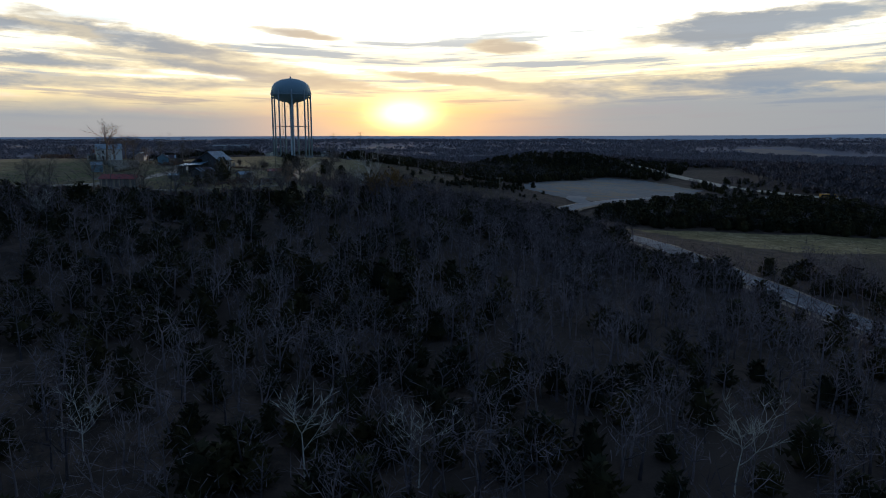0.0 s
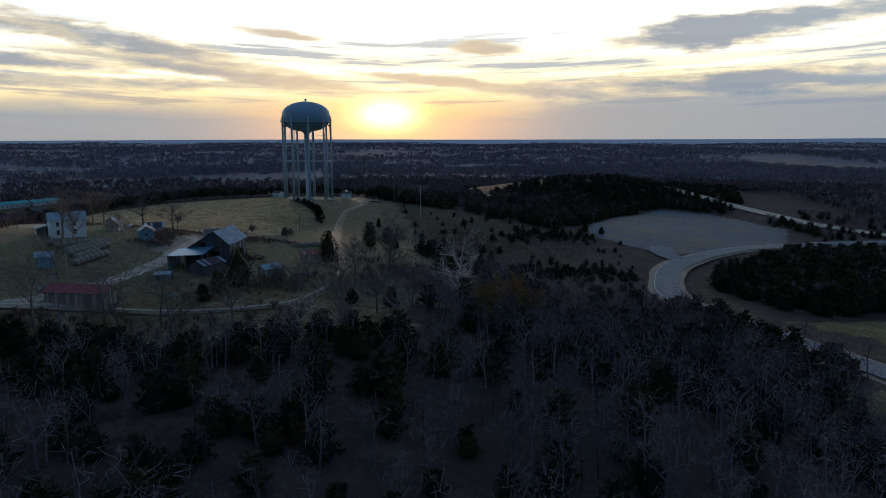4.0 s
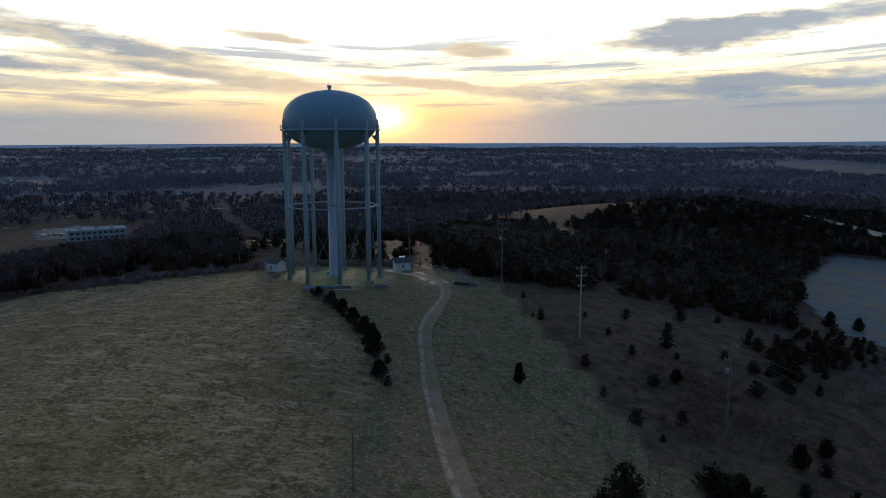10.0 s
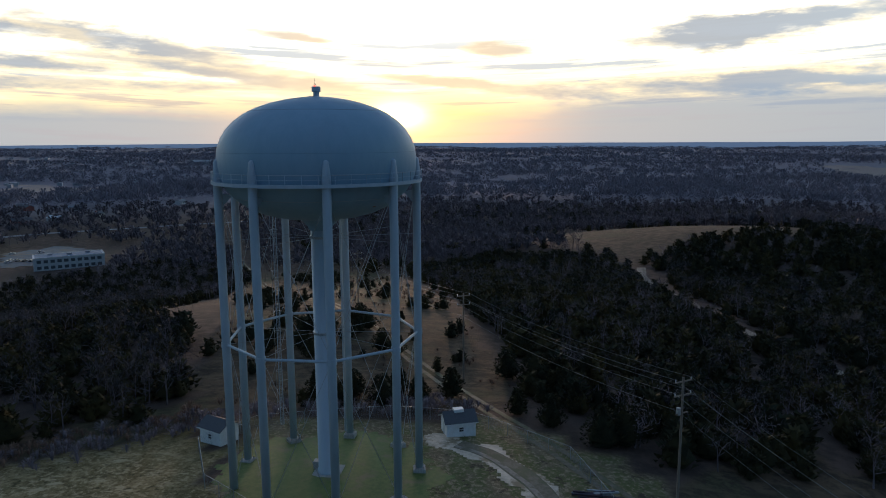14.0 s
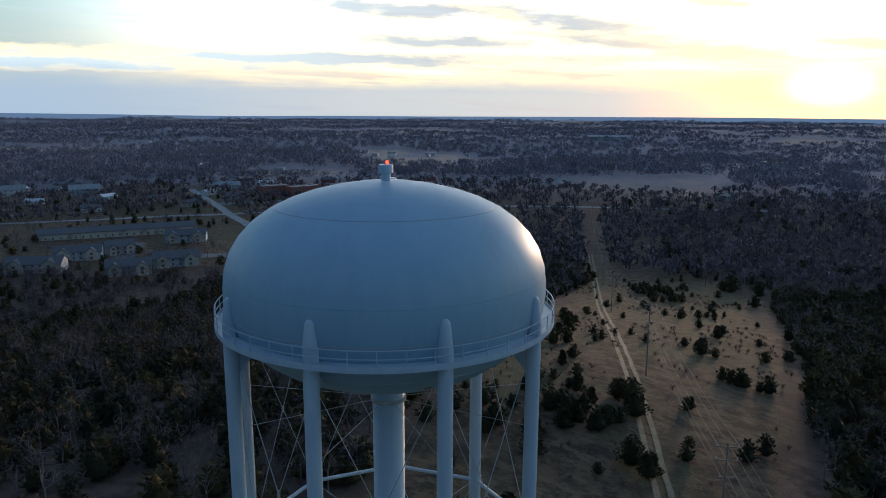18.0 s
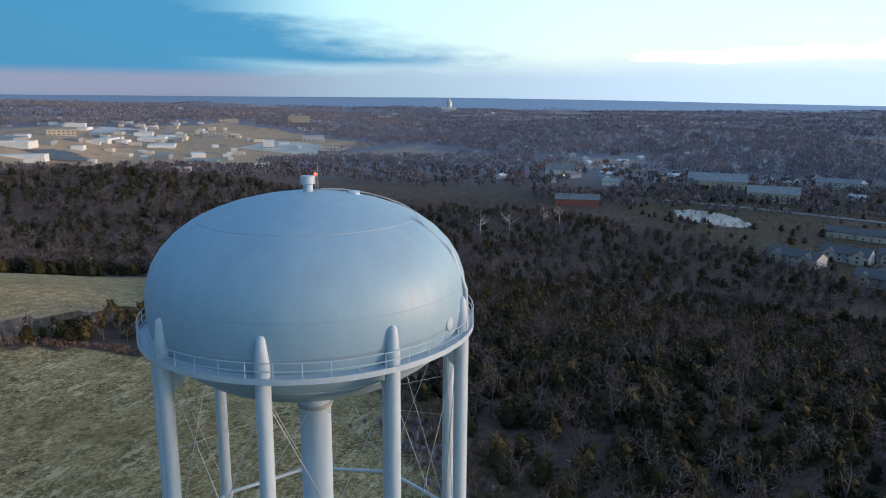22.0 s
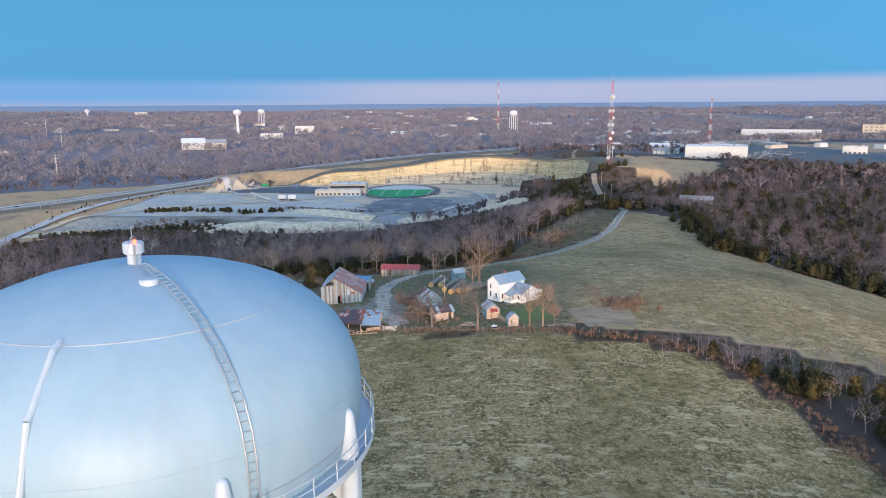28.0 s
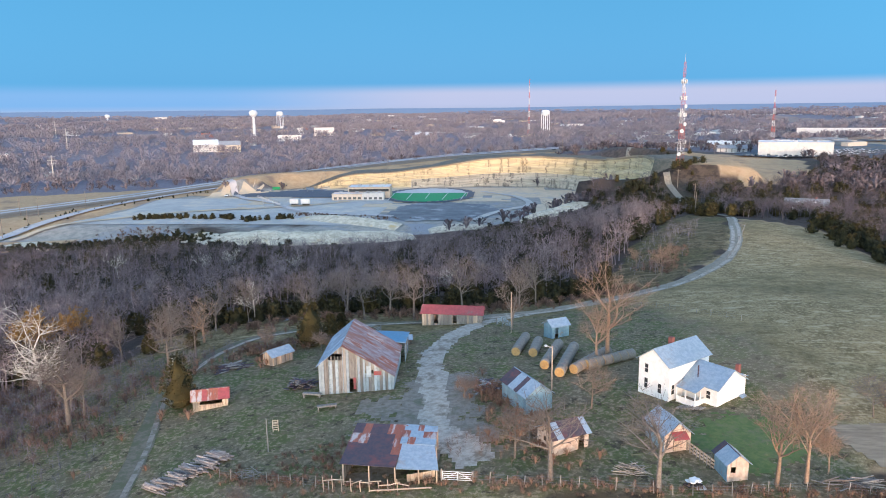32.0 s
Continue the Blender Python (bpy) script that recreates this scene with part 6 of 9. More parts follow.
# ---- trees ----
def grow(seed, height, spread=0.5, levels=4, trunk=0.28, fork=0.3, lean=0.0, forks=(4, 4, 3, 3), droop=0.0, bend=0.16):
    """Branch segments of a bare tree: (start, end, radius, radius, level)."""
    r = random.Random(seed)
    segs = []

    def branch(p, d, length, rad, level):
        n = 3 if level < 2 else 2
        q, way = p, d
        spots = []
        for k in range(n):
            way = (way + Vector((r.uniform(-1, 1), r.uniform(-1, 1), r.uniform(-0.5, 0.7) - droop)) * (bend if level else 0.07)).normalized()
            e = q + way * length / n
            r0, r1 = rad * (1 - 0.6 * k / n), rad * (1 - 0.6 * (k + 1) / n)
            segs.append((q, e, r0, r1, level))
            if level or k >= n * fork:
                spots.append((e, way, r1))
            q = e
        if level + 1 < levels:
            for _ in range(forks[level]):
                e, w, rr = r.choice(spots)
                side = Vector((r.gauss(0, 1), r.gauss(0, 1), r.uniform(-0.1, 0.6))).normalized()
                branch(e, (w * (0.75 - 0.25 * spread) + side * (0.35 + spread)).normalized(), length * r.uniform(0.5, 0.72), max(rr * r.uniform(0.5, 0.75), 0.03), level + 1)
            branch(q, (way + Vector((r.uniform(-0.4, 0.4), r.uniform(-0.4, 0.4), 0.2))).normalized(), length * 0.6, max(rad * 0.4, 0.03), level + 1)

    branch(Vector((0, 0, -0.3)), Vector((lean, lean * 0.4, 1)).normalized(), height * 0.48, trunk, 0)
    return segs


def tubes(segs, n):
    """Open n-sided tubes for all the segments, as arrays."""
    p0, p1 = np.array([s[0] for s in segs]), np.array([s[1] for s in segs])
    r0, r1 = np.array([s[2] for s in segs]), np.array([s[3] for s in segs])
    d = p1 - p0
    d /= np.linalg.norm(d, axis=1, keepdims=True) + 1e-9
    a = np.cross(d, np.where(np.abs(d[:, 2:3]) > 0.9, [[1.0, 0, 0]], [[0, 0, 1.0]]))
    a /= np.linalg.norm(a, axis=1, keepdims=True) + 1e-9
    b = np.cross(d, a)
    ang = np.arange(n) * 2 * np.pi / n
    ring = a[:, None, :] * np.cos(ang)[None, :, None] + b[:, None, :] * np.sin(ang)[None, :, None]
    v = np.concatenate([p0[:, None, :] + ring * r0[:, None, None], p1[:, None, :] + ring * r1[:, None, None]], 1)
    m = len(segs)
    k = np.arange(n)
    quad = np.stack([k, (k + 1) % n, n + (k + 1) % n, n + k], 1)
    f = (np.arange(m)[:, None, None] * 2 * n + quad[None]).reshape(-1)
    return v.reshape(-1, 3), f


def twigs(rs, tips, count, length, width):
    """Thin slivers set about the branch ends."""
    pick = rs.integers(0, len(tips), count)
    p = tips[pick] + rs.normal(0, length * 0.3, (count, 3))
    d = rs.normal(0, 1, (count, 3)) + [0, 0, 0.5]
    d /= np.linalg.norm(d, axis=1, keepdims=True)
    s = np.cross(d, rs.normal(0, 1, (count, 3)))
    s /= np.linalg.norm(s, axis=1, keepdims=True) + 1e-9
    ln = length * rs.uniform(0.6, 1.4, (count, 1))
    v = np.stack([p - s * width, p + s * width, p + d * ln], 1).reshape(-1, 3)
    return v, np.arange(count * 3)


def bare_tree(name, label, x, y, height, seed, wood, twig, spread=0.5, trunk=0.26, fine=900, warm=0.5, fork=0.3, twig_len=0.9, twig_w=0.012, droop=0.0, group="", forks=(4, 4, 3, 3), bend=0.16):
    t = thing(name, label, "tree", x, y, gz(x, y), seed * 47 % 360, group)
    segs = grow(seed, height, spread, 4, trunk, fork, forks=forks, droop=droop, bend=bend)
    v, f = tubes([s for s in segs if s[4] <= 1], 6)
    raw_mesh("trunk", v, f, 4, wood, t)
    v, f = tubes([s for s in segs if s[4] >= 2], 3)
    raw_mesh("crown_wood", v, f, 4, wood, t)
    rs = np.random.default_rng(seed)
    tips = np.array([s[1] for s in segs if s[4] >= 2])
    v, f = twigs(rs, tips, fine, twig_len, twig_w)
    raw_mesh("crown_twig", v, f, 3, twig, t, tint=np.full(len(v), warm))
    return t


def cedar_arrays(rs, height, width, tufts, lobes=1.0):
    """A dense evergreen: ragged whorls of small leaf sprays round a dark core."""
    h = rs.uniform(0.02, 1, tufts) ** 0.9
    prof = np.minimum(1.0, 0.5 + 3.2 * h) * np.maximum(1.08 - h, 0.02) ** 0.62
    az = rs.uniform(0, 2 * np.pi, tufts)
    lump = 1 + 0.22 * np.sin(az * 3 + h * 9 + rs.uniform(0, 6)) * lobes
    rad = width / 2 * prof * lump * rs.uniform(0.72, 1.05, tufts)
    c = np.stack([rad * np.cos(az), rad * np.sin(az), 0.25 + h * (height - 0.3)], 1)
    out = np.stack([np.cos(az), np.sin(az), 0.7 + 0 * az], 1)
    out /= np.linalg.norm(out, axis=1, keepdims=True)
    side = np.cross(out, rs.normal(0, 1, (tufts, 3)))
    side /= np.linalg.norm(side, axis=1, keepdims=True) + 1e-9
    sz = (0.1 + 0.06 * height ** 0.5) * rs.uniform(0.7, 1.5, (tufts, 1)) * (280 / tufts) ** 0.4
    v = np.stack([c - side * sz * 0.75 - out * sz * 0.5, c + side * sz * 0.75 - out * sz * 0.5, c + out * sz * 1.5], 1).reshape(-1, 3)
    f = np.arange(tufts * 3)
    # core
    n, rows = 5, [(0.5, 0.06), (0.78, 0.24), (0.46, 0.62), (0.02, 0.96)]
    ring = np.array([[width / 2 * r * math.cos(k * 2 * math.pi / n + i), width / 2 * r * math.sin(k * 2 * math.pi / n + i), z * height] for i, (r, z) in enumerate(rows) for k in range(n)])
    tri = []
    for i in range(len(rows) - 1):
        for k in range(n):
            a, b, c2, d = i * n + k, i * n + (k + 1) % n, (i + 1) * n + (k + 1) % n, (i + 1) * n + k
            tri += [a, b, c2, a, c2, d]
    return np.concatenate([v, ring]), np.concatenate([f, np.array(tri) + len(v)])


def cedar(x, y, height, width, seed, tint=0.4, label="dense dark green cedar", tufts=700, group=""):
    t = thing("cedar", label, "tree", x, y, gz(x, y) - 0.05, seed * 31 % 360, group)
    rs = np.random.default_rng(seed)
    v, f = cedar_arrays(rs, height, width, tufts)
    raw_mesh("crown", v, f, 3, cedar_green, t, tint=np.clip(tint + rs.normal(0, 0.12, len(v) // 3 + 1).repeat(3)[:len(v)], 0, 1))
    part("trunk", tube(bmesh.new(), (0, 0, -0.4), (0, 0, height * 0.6), 0.05 + 0.018 * height, 0.04, 6), bark_brown, t)
    return t


# trees that stand alone
bare_tree("sycamore", "white-barked bare sycamore with twisted limbs", 83.2, -166.2, 16.5, 12, bark_white, twig_pale, 1.5, 0.42, 500, 0.6, 0.0, 1.0, 0.02, forks=(10, 6, 4, 3), bend=0.4)
bare_tree("oak", "tall oak holding dry golden leaves", 97.0, -184.0, 13.0, 13, bark_brown, leaf_gold, 0.7, 0.3, 2800, 0.6, 0.2, 0.5, 0.13, forks=(6, 5, 4, 3))
bare_tree("oak", "oak holding dry golden leaves", 90.0, -189.0, 11.0, 15, bark_brown, leaf_gold, 0.7, 0.28, 1800, 0.4, 0.2, 0.5, 0.13, forks=(6, 5, 4, 3))
for x, y, h, seed in ((112.9, -331.1, 15, 61), (125.9, -330.6, 13, 62), (161.3, -326.1, 15, 63), (86, -331, 13, 64), (57, -205, 12, 65), (14, -240, 12, 66)):
    bare_tree("sycamore", "slim white-barked bare tree in the woods", x, y, h * 0.85, seed, bark_white, twig_brown, 0.5, 0.12, 400, 0.6, 0.3, 0.8, 0.012, group="white-barked trees", bend=0.24)
for x, y, h, seed in ((-420, -70, 17, 71), (-436, -52, 15, 72), (-380, -95, 14, 73), (-455, -30, 14, 74), (-470, -20, 15, 75), (-330, -120, 13, 76)):
    bare_tree("sycamore", "white-barked bare tree in the valley", x, y, h, seed, bark_white, twig_brown, 0.8, 0.4, 300, 0.6, 0.2, 0.9, 0.03, group="white-barked trees", bend=0.3)
bare_tree("oak", "wide-spreading bare oak with heavy low limbs", 63.7, -145.2, 16.0, 81, bark_brown, twig_brown, 1.0, 0.5, 1600, 0.3, 0.1, 1.1, 0.026, forks=(8, 5, 4, 3), bend=0.3)
bare_tree("oak", "bare oak with heavy crooked limbs", 59.4, -168.0, 12.0, 82, bark_brown, twig_brown, 0.8, 0.35, 800, 0.3, 0.15, 1.0, 0.024, forks=(7, 5, 4, 3), bend=0.3)
FARM_TREES = [  # x, y, height, seed, spread, warm tone, trunk
    (-16.5, -121.6, 12.0, 21, 0.95, 0.1, 0.36), (-5.6, -124.2, 11.5, 22, 0.95, 0.1, 0.36), (-1.8, -129.0, 7.0, 33, 0.6, 0.3, 0.14), (-16.8, -160.0, 17.0, 23, 0.5, 1.0, 0.45), (-14.8, -158.6, 10.5, 24, 0.35, 1.0, 0.3),
    (-2.0, -184.2, 11.0, 25, 0.5, 0.5, 0.26), (-28.5, -122.3, 11.5, 26, 0.35, 1.0, 0.28), (-31.6, -122.8, 11.0, 27, 0.35, 1.0, 0.26), (61.0, -186.4, 10.5, 28, 0.6, 1.0, 0.34), (55.0, -195.5, 12.0, 29, 0.25, 0.2, 0.12),
    (63.5, -148.6, 9.5, 30, 0.6, 0.4, 0.2), (68.0, -152.0, 8.5, 31, 0.6, 0.4, 0.2), (108.4, -176.1, 10.0, 32, 0.55, 0.9, 0.24), (36.5, -210.5, 13.5, 34, 0.6, 0.2, 0.34), (26.0, -209.5, 13.0, 35, 0.6, 0.5, 0.3),
    (-45.4, -137.6, 6.0, 36, 0.6, 0.5, 0.12), (-34.5, -124.5, 5.5, 37, 0.6, 0.8, 0.1), (5.0, -146.0, 4.0, 38, 0.7, 0.3, 0.06), (-12.0, -141.0, 7.0, 39, 0.6, 0.8, 0.12), (44.0, -176.0, 5.5, 40, 0.7, 0.5, 0.1),
    (-8.0, -214.0, 12.0, 41, 0.5, 0.4, 0.26), (72.0, -190.0, 10.0, 42, 0.6, 0.3, 0.22), (74.0, -178.0, 9.0, 43, 0.7, 0.3, 0.22), (33.0, -174.0, 4.5, 44, 0.7, 0.6, 0.08), (125, -150, 8.0, 45, 0.6, 0.3, 0.18), (136, -160, 8.5, 46, 0.6, 0.3, 0.2),
    (-45, -252, 7.5, 47, 0.7, 1.0, 0.16), (-50, -263, 6.5, 48, 0.7, 0.9, 0.14), (-40, -262, 6.5, 49, 0.7, 0.8, 0.14), (26.5, -113, 3.0, 50, 0.6, 0.4, 0.06), (16.0, -117.0, 3.4, 51, 0.6, 0.4, 0.06), (27.5, -118, 4.0, 52, 0.6, 0.4, 0.08),
    (19.5, -203, 14.0, 151, 0.6, 0.3, 0.3), (9, -208, 15.0, 152, 0.6, 0.3, 0.3), (31, -204, 13.0, 153, 0.6, 0.2, 0.28), (44, -202, 12.5, 154, 0.6, 0.4, 0.26), (63, -197, 12.0, 155, 0.6, 0.3, 0.26), (68, -186, 11.0, 156, 0.7, 0.3, 0.26), (-4, -210, 13.0, 157, 0.6, 0.5, 0.28), (84, -188, 11.0, 158, 0.6, 0.3, 0.24), (58, -176, 10.5, 159, 0.7, 0.2, 0.24), (115, -178, 9.5, 160, 0.7, 0.2, 0.24), (146, -172, 9.0, 161, 0.7, 0.2, 0.22),
    (160, -148, 8.0, 53, 0.6, 0.3, 0.18), (113, -140, 9.0, 54, 0.6, 0.3, 0.2), (120, 128, 9, 55, 0.7, 0.4, 0.3), (78, -120, 8, 56, 0.6, 0.3, 0.2), (90, -132, 7.5, 57, 0.6, 0.3, 0.18)]
for x, y, h, seed, spread, warm, tr in FARM_TREES:
    if warm > 0.75:
        bare_tree("bare_tree", "bare tree with orange-brown twigs, leafless", x, y, h, seed, bark_warm, twig_warm, spread, tr, 500, 0.5, 0.3, 0.9, 0.02, group="farm trees", forks=(6, 5, 4, 3), bend=0.24)
    else:
        bare_tree("bare_tree", "bare grey-brown winter tree, leafless", x, y, h, seed, bark_brown, twig_brown, spread, tr, 500, warm, 0.3, 0.9, 0.02, group="farm trees", forks=(6, 5, 4, 3), bend=0.24)
CEDARS = [  # x, y, height, width, tint
    (-9, 27, 5.0, 5.5, 0.15), (-5, 24.5, 4.2, 4.6, 0.15), (1.7, 26, 5.2, 5.6, 0.12), (7, 29, 4.2, 4.4, 0.12), (12, 33, 5.0, 4.6, 0.12), (35, 16.5, 6.0, 6.6, 0.1), (26, 42, 6.4, 8.0, 0.1), (31, 38, 5.6, 6.4, 0.1), (36, 46, 6.0, 6.8, 0.1), (21, 47, 5.4, 6.0, 0.12), (27, 52, 5.6, 6.5, 0.1), (-20, 67, 4.2, 4.8, 0.2), (-15, 82, 5.0, 6.0, 0.2), (-21, 57, 3.6, 4.0, 0.2), (-12, 77, 4.6, 5.4, 0.2), (-14, 70, 3.4, 4.0, 0.2), (-70, 158, 4.4, 5.6, 0.25), (-64, 150, 4.0, 4.8, 0.25), (-60, 142, 4.2, 5.0, 0.25), (75.7, -135, 5.4, 4.6, 0.2), (86, -128, 5.0, 4.4, 0.2), (70, -110, 4.6, 4.4, 0.2),
    (48.4, -149.6, 8.6, 6.2, 0.4), (36.0, -178.5, 8.6, 7.6, 0.4), (33.8, -184.5, 5.0, 4.2, 0.6), (50.6, -106.6, 7.0, 6.0, 0.2), (52.6, -115.4, 5.2, 4.6, 0.15), (58.9, -106.5, 2.6, 2.4, 0.2), (54.4, -94.6, 5.5, 6.0, 0.2), (78.7, -134.9, 6.0, 4.6, 0.3),
    (80.8, -143.8, 4.5, 4.0, 0.3), (24.4, -111.4, 2.6, 1.8, 0.3), (44.0, -55.8, 3.6, 1.9, 0.2), (85, -66, 3.6, 3.2, 0.15), (91.4, -60, 3.0, 2.6, 0.15), (76.4, -89.1, 3.4, 3.0, 0.2), (71.3, -81.1, 3.0, 2.8, 0.2), (73.1, -41, 2.6, 2.4, 0.2),
    (19.5, -53.5, 4.6, 3.8, 0.15), (18.2, -48.6, 4.0, 3.4, 0.15), (16.0, -43.5, 3.4, 3.0, 0.2), (12.8, -38.5, 3.2, 2.8, 0.2), (9.5, -33.0, 3.0, 2.6, 0.2), (6.0, -27.5, 2.8, 2.4, 0.2), (2.0, -23.0, 2.4, 2.4, 0.2), (22.0, -63, 3.0, 2.6, 0.2),
    (-28.1, 53.1, 3.6, 3.4, 0.25), (-29.4, 58, 3.2, 2.0, 0.25), (-32.5, 73, 2.8, 2.4, 0.25), (-18.9, 63.3, 3.4, 3.6, 0.2), (-20.2, 76.1, 3.2, 2.2, 0.2), (-25.1, 80.1, 3.6, 3.0, 0.2), (-35.4, 93, 3.6, 2.0, 0.25), (-46.3, 115.3, 4.0, 3.4, 0.25),
    (-54.6, 125.9, 3.4, 3.0, 0.25), (-56.5, 115.1, 3.4, 3.4, 0.25), (-6, 88, 2.6, 1.8, 0.2), (-18, 83.1, 3.8, 4.6, 0.2), (-17.9, 51.8, 4.2, 4.6, 0.2), (-24.9, 168, 4, 3.8, 0.2), (-19.6, 136.4, 4.4, 4.6, 0.2), (-5.1, 59.3, 4.6, 5.0, 0.15), (-1.6, 57.4, 4.0, 4.0, 0.15),
    (23, 26, 4.2, 3.6, 0.15), (28, 22, 5.0, 4.6, 0.1), (38, 18, 6.2, 6.5, 0.1), (42, 23, 5.2, 5.2, 0.1), (-4, 30, 4.6, 5.0, 0.15), (3, 33, 4.2, 4.4, 0.15), (-11, 34, 3.8, 3.6, 0.15), (133.3, 31.9, 4.6, 4.0, 0.1), (141.7, 33, 3.8, 3.4, 0.1),
    (-97, -62, 6.5, 5.2, 0.45), (-104, -70, 6.0, 5.0, 0.5), (-108, -96, 6.8, 5.5, 0.5), (-122, -92.7, 6.6, 6.5, 0.55), (-131, -96, 5.6, 5.0, 0.5), (-66, -108.5, 3.6, 3.2, 0.35), (-72, -101.3, 3.8, 3.4, 0.35), (-76.5, -94.3, 3.4, 3.0, 0.4), (-147, -103, 6.0, 5.0, 0.5), (33, -190.5, 4.0, 3.4, 0.4), (62, -183, 3.4, 3.0, 0.4), (70, -181, 4.4, 3.4, 0.5)]
for k, (x, y, h, w, tint) in enumerate(CEDARS):
    cedar(x, y, h, w, 100 + k, tint, "dense cedar with bronze-green winter foliage" if tint > 0.35 else "dense dark green cedar", 700, "cedars")


# ---- woods: many trees in one mesh ----
def scatter(rs, x0, y0, x1, y1, area, poly=None, clear=()):
    n = int((x1 - x0) * (y1 - y0) / area)
    x, y = rs.uniform(x0, x1, n), rs.uniform(y0, y1, n)
    keep = np.ones(n, bool)
    if poly:
        keep &= inside(x, y, poly)
    for c in clear:
        keep &= ~inside(x, y, c)
    return x[keep], y[keep]


ALL_ROADS = [(HIGHWAY, 8), (TRAIL, 4), (LANE, 4), (DRIVE, 5), (QUARRY_ROAD, 9), (BIG_ROAD, 28), (NORTH_ROAD, 10), (MAST_ROAD, 6), (LINE, 7), (WOOD_TRACK, 5), (TOWN_STREET, 8), (VALLEY_ROAD, 8)]
OPEN = [FIELD_NORTH, FIELD_SOUTH, FARMYARD, TRAIL_GRASS, LOT, QUARRY, YELLOW_HILL, BROWN_FIELD, ROAD_SIDE, PINK_FIELD, LANE_SIDE, FARM_SOUTH, GREEN_BANK, PALE_STRIP, TOWN_LOTS]


def off_roads(x, y):
    ok = np.ones(len(x), bool)
    for pts, w in ALL_ROADS:
        ok &= line_distance(x, y, pts) > w
    for poly in OPEN:
        ok &= ~inside(x, y, poly)
    return ok


def woods(name, label, protos, x, y, rs, size, mat, tints):
    """Copies of a few plants, turned and scaled, joined in one mesh; tints: low and high."""
    vs, fs, ts, base = [], [], [], 0
    z = ground_z(x, y)
    pick, turn, scale = rs.integers(0, len(protos), len(x)), rs.uniform(0, 2 * np.pi, len(x)), size[0] + (size[1] - size[0]) * rs.beta(2, 2, len(x))
    patch = rough_noise(x, y, 45.0, 91, 3)
    tone = np.clip(tints[0] + (tints[1] - tints[0]) * (0.5 + 1.1 * patch + rs.normal(0, 0.34, len(x))), 0, 1)
    for k, (v, f) in enumerate(protos):
        m = pick == k
        n = int(m.sum())
        if not n:
            continue
        c, s = np.cos(turn[m])[:, None], np.sin(turn[m])[:, None]
        sc = scale[m][:, None]
        wide = sc * rs.uniform(0.85, 1.2, (n, 1))
        px_, py_ = v[None, :, 0] * wide, v[None, :, 1] * wide
        pts = np.stack([px_ * c - py_ * s + x[m][:, None], px_ * s + py_ * c + y[m][:, None], v[None, :, 2] * sc + z[m][:, None] - 0.1], 2)
        vs.append(pts.reshape(-1, 3))
        fs.append((f[None, :] + (np.arange(n) * len(v))[:, None]).ravel() + base)
        ts.append(np.repeat(tone[m], len(v)))
        base += n * len(v)
    ob = raw_mesh(name, np.concatenate(vs), np.concatenate(fs), 3, mat, tint=np.concatenate(ts))
    return tagged(ob, label, "woods" if "wood" in name else "bushes", kind="stuff")


def bare_proto(seed, fine, width, boughs=3, least=0.04):
    """One metre tall bare tree: trunk, limbs and a haze of slivers."""
    segs = grow(seed, 10.0, 0.7, boughs, 0.2, 0.2, forks=(5, 3, 3), bend=0.24)
    v, f = tubes([s for s in segs if s[2] > least], 3)
    q = f.reshape(-1, 4)
    f = np.concatenate([q[:, [0, 1, 2]], q[:, [0, 2, 3]]]).ravel()
    rs = np.random.default_rng(seed)
    tips = np.array([s[1] for s in segs if s[4] >= 1])
    v2, f2 = twigs(rs, tips, fine, 1.6, width)
    v = np.concatenate([v, v2])
    return v / 10.0, np.concatenate([f, f2 + len(v) - len(v2)])


def puff_proto(seed, count, tall=1.0, slim=0.5):
    """A bush: a loose cloud of small leaves of wood."""
    rs = np.random.default_rng(seed)
    c = rs.normal(0, 1, (count, 3))
    c /= np.linalg.norm(c, axis=1, keepdims=True)
    c = c * rs.uniform(0.5, 1, (count, 1)) * [slim * 0.5, slim * 0.5, 0.42 * tall] + [0, 0, 0.55 * tall]
    d = rs.normal(0, 1, (count, 3, 3)) * 0.13
    return (c[:, None, :] + d).reshape(-1, 3), np.arange(count * 3)


